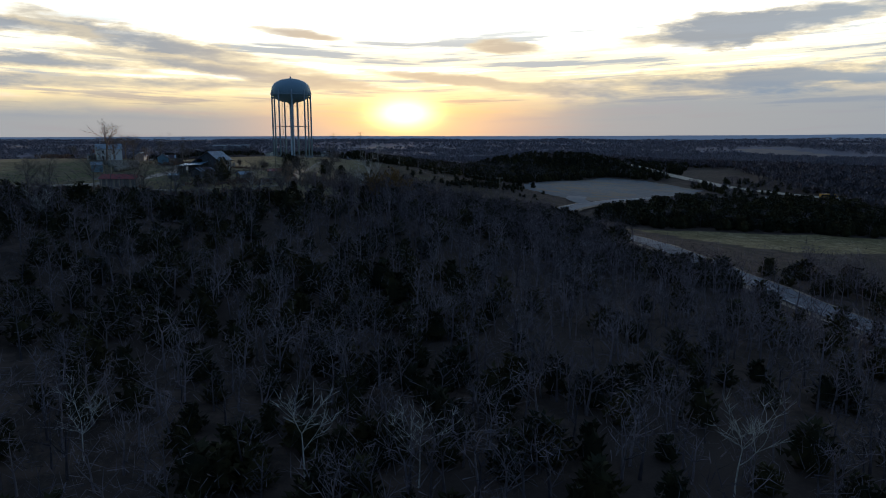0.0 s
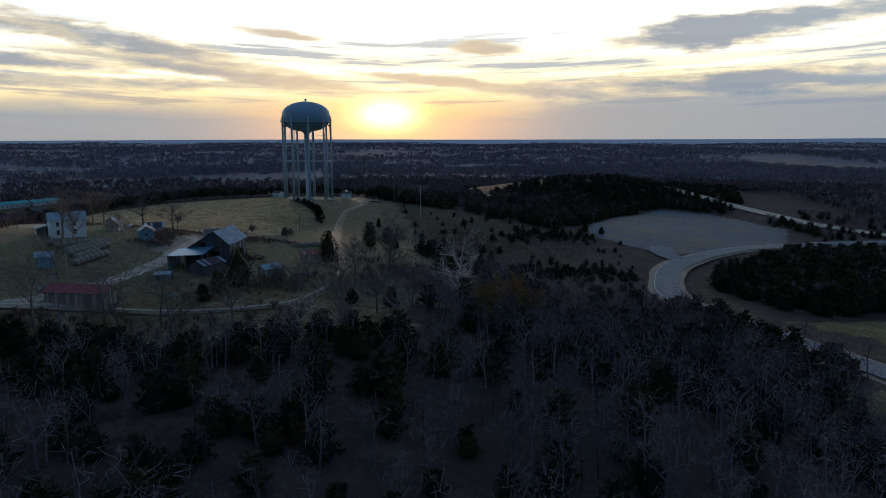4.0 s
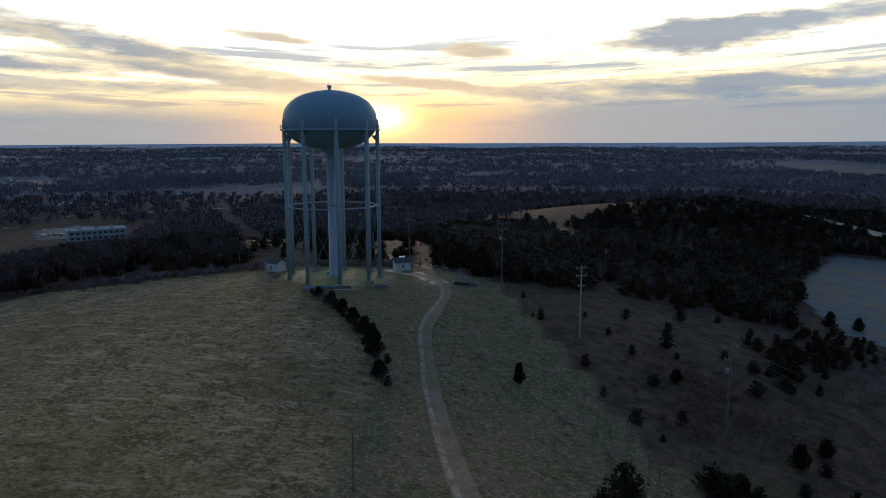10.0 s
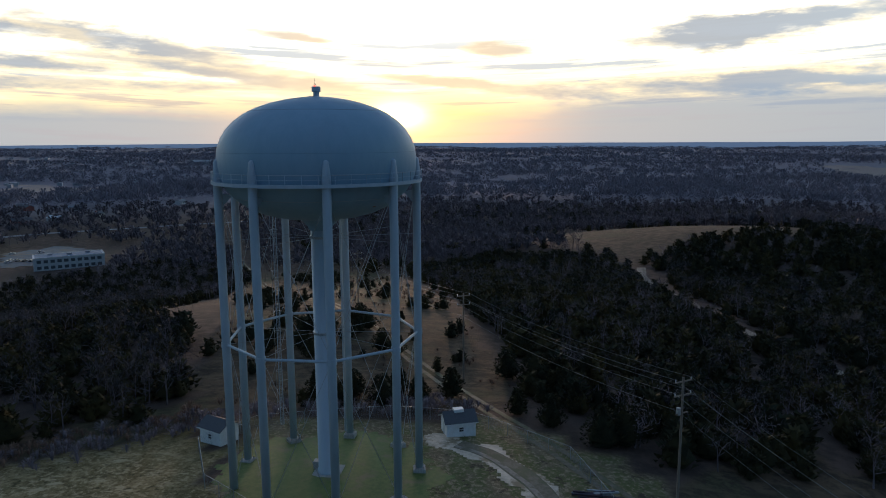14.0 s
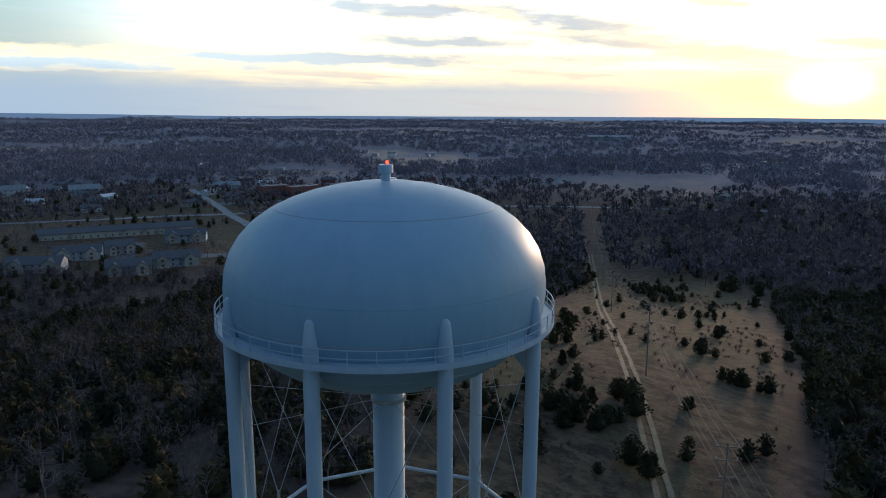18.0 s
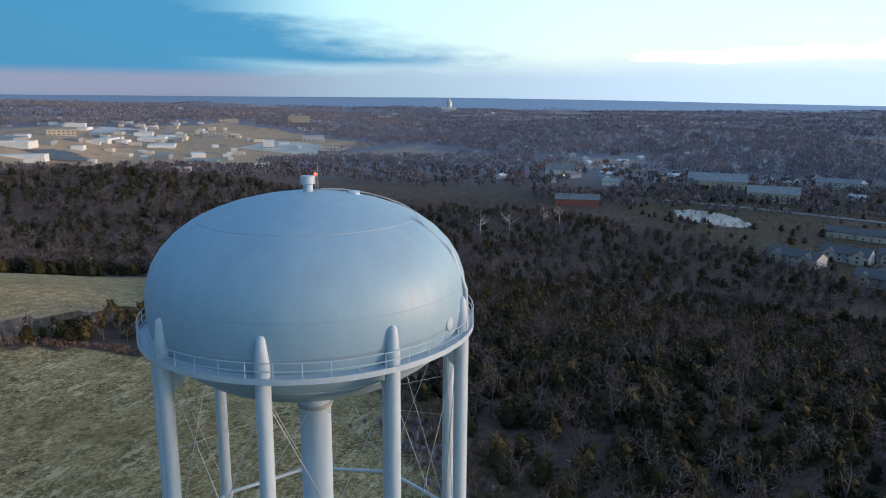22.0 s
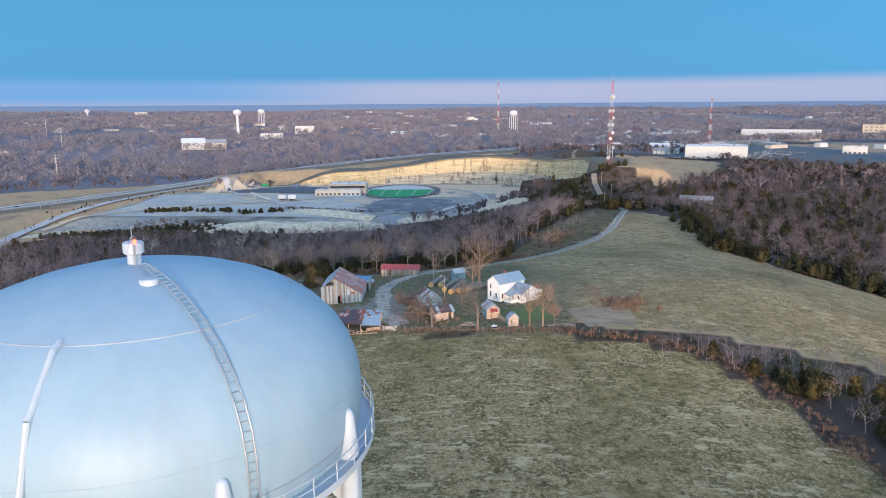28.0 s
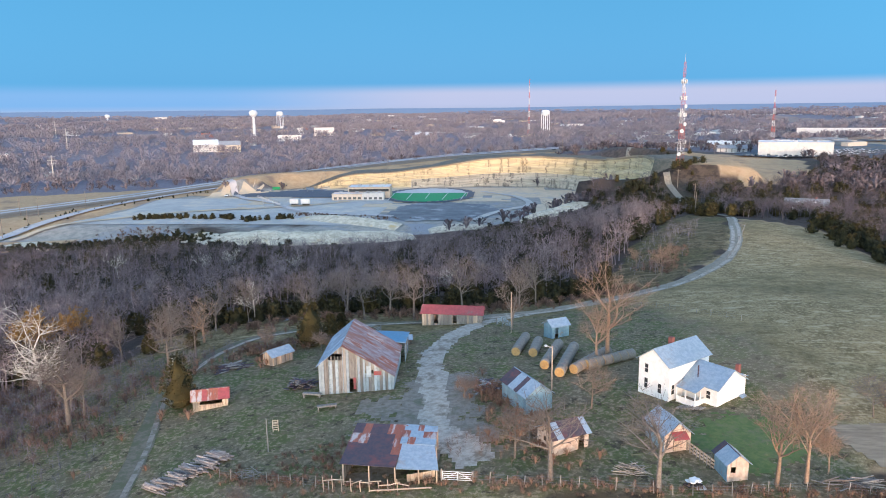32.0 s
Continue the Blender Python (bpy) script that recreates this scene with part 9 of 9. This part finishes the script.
# ---- masts and far water towers ----
def lattice_mast(x, y, z, top, base_w, top_w, sections, label, loads=(), thick=0.07):
    t = thing("radio_mast", label, "mast", x, y, z, 20)
    H = top - z
    for k in range(sections):
        bm = bmesh.new()
        z0, z1 = H * k / sections, H * (k + 1) / sections
        sub = 3
        for j in range(sub):
            a0, a1 = z0 + (z1 - z0) * j / sub, z0 + (z1 - z0) * (j + 1) / sub
            w0, w1 = (base_w + (top_w - base_w) * (q / H) ** 0.75 for q in (a0, a1))
            for i in range(3):
                p = [(w / 1.73 * math.cos(i2 * 2.0944), w / 1.73 * math.sin(i2 * 2.0944), h) for w, h in ((w0, a0), (w1, a1)) for i2 in (i, i + 1)]
                tube(bm, p[0], p[2], thick * (1 + 1.3 * (1 - k / sections)), n=5, caps=False)
                tube(bm, p[0], p[3], thick * 0.6, n=4, caps=False)
                tube(bm, p[1], p[2], thick * 0.6, n=4, caps=False)
                tube(bm, p[0], p[1], thick * 0.6, n=4, caps=False)
        part("mast_section", bm, mast_white if k % 2 else mast_red, t, "white-painted lattice section" if k % 2 else "red-painted lattice section")
    part("whip_antenna", tube(bmesh.new(), (0, 0, H), (0, 0, H + 5), 0.12, 0.05, 5), mast_white, t)
    for f, az, kind in loads:
        w = (base_w + (top_w - base_w) * f ** 0.75) / 1.73 + 0.5
        px0, py0 = w * math.cos(radians(az)), w * math.sin(radians(az))
        if kind == "dish":
            bm = bmesh.new()
            d = Vector((math.cos(radians(az)), math.sin(radians(az)), 0))
            tube(bm, Vector((px0, py0, H * f)), Vector((px0, py0, H * f)) + d * 0.6, 1.3, 1.3, 12)
            part("dish", bm, mast_white, t, "white drum dish")
        else:
            part("panel_antenna", box(bmesh.new(), px0 - 0.35, py0 - 0.35, H * f - 1.3, px0 + 0.35, py0 + 0.35, H * f + 1.3), mast_white, t, "white panel antenna")
    return t


loads = [(f, az, "panel") for f in (0.62, 0.74, 0.86) for az in (20, 80, 140, 200, 260, 320)] + [(0.5, 60, "dish"), (0.42, 150, "dish"), (0.55, 100, "dish"), (0.33, 40, "dish"), (0.68, 110, "dish")]
mz = gz(-122.5, -555)
lattice_mast(-122.5, -555, mz + 3.0, 71, 7.0, 1.3, 9, "tall red and white lattice radio mast with antennas", loads)
t = thing("equipment_hut", "small white equipment hut beside the radio mast", "hut", -134, -560, mz + 4.0, 15)
part("wall", box(bmesh.new(), -3, -2, -6, 3, 2, 2.8), pale_wall, t)
part("roof", box(bmesh.new(), -3.2, -2.2, 2.8, 3.2, 2.2, 3.05), roof_white, t)
part("door", box(bmesh.new(), -0.5, 1.98, 0.1, 0.5, 2.05, 2.1), grey_wall, t)
lattice_mast(-324, -940, gz(-324, -940), 60, 5.0, 1.0, 9, "distant red and white lattice mast", thick=0.09)
lattice_mast(-50, -1507, gz(-50, -1507), 101, 5.0, 1.0, 9, "slim distant red and white lattice mast", thick=0.1)


def far_tower(x, y, top, r, legs, label):
    z = gz(x, y)
    H = top - z
    t = thing("water_tower", label, "water tower", x, y, z)
    if legs:
        prof = [(0, H - r * 1.5), (r * 0.6, H - r * 1.4), (r, H - r * 0.9), (r, H - r * 0.35), (r * 0.7, H - r * 0.08), (0, H)]
        for k in range(legs):
            a = k * 2 * math.pi / legs
            part("leg", tube(bmesh.new(), (r * 1.05 * math.cos(a), r * 1.05 * math.sin(a), -1), (r * 0.97 * math.cos(a), r * 0.97 * math.sin(a), H - r * 0.8), 0.6, n=6), roof_white, t)
        part("riser", tube(bmesh.new(), (0, 0, -1), (0, 0, H - r * 1.4), 1.1), roof_white, t)
    else:
        prof = [(0, H - r * 1.7), (r * 0.5, H - r * 1.5), (r * 0.95, H - r * 0.9), (r, H - r * 0.6), (r * 0.75, H - r * 0.15), (0, H)]
        part("pedestal", tube(bmesh.new(), (0, 0, -1), (0, 0, H - r * 1.4), r * 0.42, r * 0.26, 12), roof_white, t)
    smooth(part("tank", turned(bmesh.new(), prof, 20), roof_white, t))


far_tower(-82, -1486, 40, 8.0, 6, "white multi-legged water tower far off")
far_tower(496, -1420, 46, 8.5, 0, "white pedestal water tower far off")
far_tower(571, -1817, 44, 8.5, 5, "white water tower on the skyline")
far_tower(-1278, -2206, 44, 9.0, 0, "white water tower beyond the stores")
far_tower(1900, -3300, 42, 12.0, 0, "small white water tower on the skyline")

# domed building on the far ridge of the town
z = gz(-3646, -885)
t = thing("domed_building", "pale domed state building far across the town", "building", -3646, -885, z, 104)
part("wall", box(bmesh.new(), -40, -15, -4, 40, 15, 22), pale_wall, t)
part("drum", tube(bmesh.new(), (0, 0, 22), (0, 0, 44), 14, n=20), pale_wall, t)
smooth(part("dome", turned(bmesh.new(), [(15, 44), (14, 52), (10, 59), (4, 64), (3, 70), (0, 72)], 20), pale_wall, t))

# steel poles of the transmission line and lamp poles along the roads
for x, y, h, arms in ((523, -823, 36, 3), (701, -1128, 34, 3), (900, -1400, 34, 3)):
    t = thing("transmission_pole", "pale steel transmission pole with cross arms", "pylon", x, y, gz(x, y), 35, "transmission poles")
    part("pole", tube(bmesh.new(), (0, 0, -1), (0, 0, h), 0.7, 0.35, 8), pale_pole, t)
    for k in range(arms):
        part("cross_arm", tube(bmesh.new(), (-4.5, 0, h - 2 - 4 * k), (4.5, 0, h - 2 - 4 * k), 0.2, n=6), pale_pole, t)
for x, y, h in ((386, -575, 15), (360, -560, 15), (344, -525, 14), (330, -480, 14), (318, -452, 13), (298, -402, 12), (352, -610, 14), (300, -690, 13), (258, -690, 12), (230, -640, 12), (172, -700, 12), (60, -775, 14), (-5, -790, 14), (-60, -790, 14), (120, -770, 14), (180, -745, 14),
                (-105, -486, 11), (-110, -520, 11), (-106, -450, 11), (-92, -395, 11), (-150, -640, 11), (-185, -690, 11)):
    t = thing("utility_pole", "tall wooden utility pole with a short cross arm", "utility pole", x, y, gz(x, y), (x * 7) % 180, "far utility poles")
    part("pole", tube(bmesh.new(), (0, 0, -1), (0, 0, h), 0.24, 0.17, 6), pole_wood, t)
    part("cross_arm", tube(bmesh.new(), (-1.3, 0, h - 0.8), (1.3, 0, h - 0.8), 0.12, n=4), pole_wood, t)


# ---- cars ----
def car(x, y, rz):
    t = thing("car", "parked car seen far off", "car", x, y, gz(x, y) + 0.1, rz, "parked cars")
    bm = bmesh.new()
    slab(bm, [(-2.2, -0.9, 0.35), (2.2, -0.9, 0.35), (2.2, 0.9, 0.35), (-2.2, 0.9, 0.35)], 0.6)
    part("body", bm, car_mix, t)
    bm = bmesh.new()
    lo = [bm.verts.new(p) for p in ((-1.7, -0.82, 0.95), (1.2, -0.82, 0.95), (1.2, 0.82, 0.95), (-1.7, 0.82, 0.95))]
    hi = [bm.verts.new(p) for p in ((-1.2, -0.66, 1.5), (0.5, -0.66, 1.5), (0.5, 0.66, 1.5), (-1.2, 0.66, 1.5))]
    bm.faces.new(hi)
    for i in range(4):
        bm.faces.new((lo[i], lo[(i + 1) % 4], hi[(i + 1) % 4], hi[i]))
    part("cabin", bm, pane_glass, t, "dark glass cabin")
    for sx in (-1.35, 1.35):
        part("axle", tube(bmesh.new(), (sx, -0.92, 0.33), (sx, 0.92, 0.33), 0.33, n=10), dark_inside, t, "black tyres")
    return t


sheet("store_car_park", -460, -940, -180, -600, lambda x, y: inside(x, y, [(-196, -672), (-285, -672), (-352, -604), (-470, -700), (-400, -940), (-300, -830), (-230, -760)]), lot_grey, 1.1, "grey asphalt car park round the stores", "car park", 7.0)
sheet("brick_car_park", -570, 340, -490, 480, lambda x, y: line_distance(x, y, [(-554, 352), (-523, 401), (-499, 468)]) < 9, lot_grey, 0.3, "narrow car park below the brick apartments", "car park", 4.0)
sheet("apartment_drive", -430, 110, -320, 250, lambda x, y: line_distance(x, y, [(-420, 200), (-372, 165), (-352, 200), (-335, 215)]) + 2 * rough_noise(x, y, 12.0, 5) < 6, lot_grey, 0.3, "paved drive among the apartment houses", "driveway", 3.0)
sheet("office_car_park", -350, 300, -255, 425, lambda x, y: inside(x, y, [(-306, 322), (-342, 374), (-328, 418), (-290, 400), (-266, 342)]), lot_grey, 0.25, "grey car park beside the office hall", "car park", 6.0)
sheet("trailhead_car_park", -580, 60, -490, 124, oval(-538, 92, 42, 22, 0.3, 25), pale_floor, 0.25, "empty pale gravel car park", "car park", 4.0)
sheet("grey_lot", 130, 0, 266, 178, lambda x, y: inside(x + 3 * rough_noise(x, y, 12.0, 6), y, LOT), lot_grey, 0.2, "wide grey gravel lot below the woods", "lot", 3.0)
sheet("shop_yard", -1180, -620, -1050, -470, lambda x, y: rough_noise(x, y, 90.0, 6) > -0.2, pale_floor, 0.3, "pale yard between low sheds", "yard", 8.0)
seed_car = car(-300, -690, 40)
rc = random.Random(8)
for k in range(9):
    for j in range(13):
        if rc.random() < 0.78:
            x, y = -296 - 9 * k + 2.8 * j * 0.6, -684 - 8.5 * k - 4.4 * j * 0.75
            copy_thing(seed_car, pose(x, y, gz(x, y) + 1.2, 0, 0, 60 + rc.uniform(-3, 3)))
for j in range(16):
    x, y = -206 - 5.5 * j, -676 - 1.2 * (j % 3)
    copy_thing(seed_car, pose(x, y, gz(x, y) + 1.2, 0, 0, 100 + rc.uniform(-4, 4)))
for x, y, rz in [(-290 - 5 * k, 346, 95) for k in range(6)] + [(-270 - 4 * k, 362, 40) for k in range(4)] + [(-560, 75, 20), (-545, 112, 30), (-505, 100, 80), (-420, 332, 60), (-413, 336, 60), (-406, 340, 60), (-560, 405, 50), (-553, 398, 50), (-546, 392, 50), (-530, 428, 50), (-520, 436, 50)]:
    copy_thing(seed_car, pose(x, y, gz(x, y) + 0.3, 0, 0, rz))
for x, y, rz in ((375, -655, 40), (230, -838, 30), (60, -893, 15), (-60, -915, 20), (420, -590, 40), (245, -650, 60)):
    copy_thing(seed_car, pose(x, y, gz(x, y) + 1.2, 0, 0, rz))
t = thing("school_bus", "yellow school bus on the road below", "bus", 334, 79, gz(334, 79) + 0.3, 10)
part("body", box(bmesh.new(), -5.5, -1.2, 0.6, 4.6, 1.2, 3.0), school_bus, t)
part("hood", box(bmesh.new(), 4.6, -1.1, 0.6, 6.0, 1.1, 1.8), school_bus, t)
part("window_band", box(bmesh.new(), -5.2, -1.23, 1.8, 4.3, 1.23, 2.5), pane_glass, t, "dark window band")
for sx in (-3.6, 3.8):
    part("axle", tube(bmesh.new(), (sx, -1.2, 0.5), (sx, 1.2, 0.5), 0.5, n=10), dark_inside, t, "black tyres")

for x, y, rz in ((-521, 404, 150), (-518, 409, 150), (-515, 414, 150), (-513, 419, 150), (-511, 424, 150), (-508, 432, 150), (-505, 440, 150), (-503, 446, 150), (-535, 382, 150), (-540, 374, 150), (-545, 366, 150), (-334, 372, 20), (-318, 380, 60), (-312, 340, 60), (-392, 338, 70), (-386, 344, 70), (-372, 380, 70), (-368, 386, 70)):
    copy_thing(seed_car, pose(x, y, gz(x, y) + 0.4, 0, 0, rz))
for x, y, h in ((-425, 300, 8), (-420, 312, 8.5), (-416, 322, 9), (-408, 338, 8), (-400, 352, 7), (-470, 262, 7), (-468, 270, 7.5), (-505, 245, 8), (-512, 230, 8), (-452, 282, 5), (-446, 290, 5), (-440, 270, 5)):
    cedar(x, y, h, h * 0.62, int(-x) + 400, 0.3, "dark conifer beside the valley road", 500, "valley conifers")

# ---- scattered houses ----
HOUSE_WALLS = [pale_wall, tan_wall, grey_wall, pale_wall, brick_red]
protos = []
for k in range(5):
    h = gable_building(-800 - 22 * k, 60 + 9 * k, 30 * k, 13 + k, 9, 5.6 + 0.5 * (k % 3), HOUSE_WALLS[k], [roof_grey, dark_shingle, roof_grey, roof_white, dark_shingle][k], ["pale house with a grey roof", "tan house with a dark roof", "grey house with a grey roof", "white house with a pale roof", "brick house with a dark roof"][k], 1, 3, group="town houses")
    protos.append(h)
rh = random.Random(14)
placed = []
for x0, y0, x1, y1, n in ((-1350, -130, -760, 240, 62), (-1050, 240, -600, 520, 26), (-600, -1900, -120, -1250, 22), (150, -1900, 800, -1250, 20), (-700, 520, -150, 1000, 14), (-2200, -500, -1400, 200, 20)):
    for _ in range(n):
        for _try in range(12):
            x, y = rh.uniform(x0, x1), rh.uniform(y0, y1)
            if all((x - a) ** 2 + (y - b) ** 2 > 600 for a, b in placed):
                break
        placed.append((x, y))
        copy_thing(rh.choice(protos), pose(x, y, gz(x, y), 0, 0, rh.uniform(0, 360)))


def far_blocks(name, label, n, sector, near, far, size, mat, seed):
    """Many far buildings too small to tell apart, joined."""
    r = np.random.default_rng(seed)
    a = np.radians(r.uniform(*sector, n))
    d = near + (far - near) * r.random(n) ** 0.8
    x, y = d * np.cos(a), d * np.sin(a)
    clump = rough_noise(x, y, 320.0, 63) > -0.02
    x, y = x[clump], y[clump]
    z = ground_z(x, y)
    w, dp, h = r.uniform(*size, len(x)), r.uniform(*size, len(x)) * 0.7, r.uniform(3.5, 6.5, len(x))
    c8 = np.array([(i, j, k) for k in (0, 1) for i, j in ((-0.5, -0.5), (0.5, -0.5), (0.5, 0.5), (-0.5, 0.5))])
    turn = 0.5 + 1.5708 * r.integers(0, 2, len(x)) + r.normal(0, 0.12, len(x))
    px0, py0 = c8[None, :, 0] * w[:, None], c8[None, :, 1] * dp[:, None]
    cs, sn = np.cos(turn)[:, None], np.sin(turn)[:, None]
    v = np.stack([x[:, None] + px0 * cs - py0 * sn, y[:, None] + px0 * sn + py0 * cs, z[:, None] + np.where(c8[None, :, 2] > 0, h[:, None], -4)], 2)
    f = np.array([4, 5, 6, 7, 0, 1, 5, 4, 1, 2, 6, 5, 2, 3, 7, 6, 3, 0, 4, 7])
    loops = (np.arange(len(x))[:, None] * 8 + f[None]).ravel()
    ob = raw_mesh(name, v.reshape(-1, 3), loops, 4, mat)
    ob.data.shade_flat()
    tagged(ob, label, "town", kind="stuff")


far_blocks("far_white_buildings", "pale buildings of the far town", 260, (190, 285), 1250, 3600, (14, 60), pale_wall, 3)
far_blocks("far_grey_buildings", "grey and tan buildings of the far town", 420, (175, 300), 1150, 3200, (10, 34), tan_wall, 4)
far_blocks("far_dark_roofs", "grey roofs of the far suburbs", 420, (120, 200), 900, 2800, (9, 18), grey_wall, 6)
far_blocks("far_pale_roofs", "pale roofs in the far woods", 160, (120, 330), 900, 3300, (9, 24), pale_wall, 7)

far_blocks("far_store_blocks", "white and grey stores of the commercial strip", 60, (212, 250), 900, 2100, (18, 60), pale_wall, 8)
far_blocks("far_small_stores", "small pale buildings of the commercial strip", 240, (205, 262), 800, 2300, (6, 17), pale_wall, 28)
far_blocks("far_warehouse_blocks", "grey warehouses of the commercial strip", 70, (212, 250), 900, 2100, (18, 50), grey_wall, 18)
far_blocks("far_shop_blocks", "tan shops of the commercial strip", 110, (205, 250), 850, 2000, (10, 30), tan_wall, 9)
for k, (x, y, rx, ry) in enumerate(((-520, -760, 70, 45), (-650, -860, 80, 45), (-480, -1000, 70, 40), (-800, -1000, 90, 60), (-950, -1150, 90, 70), (-620, -1120, 80, 50), (-1100, -900, 90, 60), (-720, -690, 60, 40))):
    sheet("town_car_park", x - rx, y - ry, x + rx, y + ry, slanted(x, y, rx * 0.75, ry * 0.75, 35 * k), lot_grey if k % 3 else pale_floor, 0.9, "pale paved lot between the stores", "car park", 10.0)

# lit lamps of the far works and streets
warm_lamp = lamp_material("warm_street_light", (1.0, 0.6, 0.2), 7.0)
for x, y, h in ((-255, 1223, 9), (-240, 1228, 9), (-270, 1215, 9), (-226, 1235, 9), (-900, 560, 9), (-1900, 380, 10), (-1960, 360, 10), (-1640, -700, 11), (-760, -40, 8)):
    t = thing("street_lamp", "lit street lamp far off", "street lamp", x, y, gz(x, y), 0, "far street lamps")
    part("pole", tube(bmesh.new(), (0, 0, -0.5), (0, 0, h), 0.14, n=6), steel, t)
    part("lamp_head", box(bmesh.new(), -0.6, -0.6, h, 0.6, 0.6, h + 0.5), warm_lamp, t, "glowing warm lamp head")
flat_building(-255, 1240, 10, 60, 24, 8, grey_wall, roof_grey, "low industrial hall with yellow lights", 1, 6)


# ---- the last ridge ----
def far_ridge():
    n = 240
    a = np.arange(n) * 2 * np.pi / n
    r = 4420.0
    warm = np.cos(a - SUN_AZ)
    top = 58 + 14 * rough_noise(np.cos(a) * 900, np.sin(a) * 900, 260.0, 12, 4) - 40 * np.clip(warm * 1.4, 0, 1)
    v = np.concatenate([np.stack([r * np.cos(a), r * np.sin(a), -80 + 0 * a], 1), np.stack([r * np.cos(a), r * np.sin(a), top], 1), np.stack([(r + 200) * np.cos(a), (r + 200) * np.sin(a), top - 30], 1)])
    k = np.arange(n)
    k2 = (k + 1) % n
    q = np.concatenate([np.stack([k, k2, n + k2, n + k], 1), np.stack([n + k, n + k2, 2 * n + k2, 2 * n + k], 1)])
    # haze is put in as emission: the ridge glows blue, brighter sunwards
    m, nt, b = shader("glowing_haze_ridge", 1.0)
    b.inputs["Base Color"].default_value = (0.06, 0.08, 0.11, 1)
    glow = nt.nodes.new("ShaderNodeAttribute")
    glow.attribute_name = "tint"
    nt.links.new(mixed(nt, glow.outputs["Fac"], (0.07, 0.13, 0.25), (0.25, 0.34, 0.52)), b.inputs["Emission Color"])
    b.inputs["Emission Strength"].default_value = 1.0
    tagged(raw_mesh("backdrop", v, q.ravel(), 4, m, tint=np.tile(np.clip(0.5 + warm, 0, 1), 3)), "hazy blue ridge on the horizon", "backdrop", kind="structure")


far_ridge()
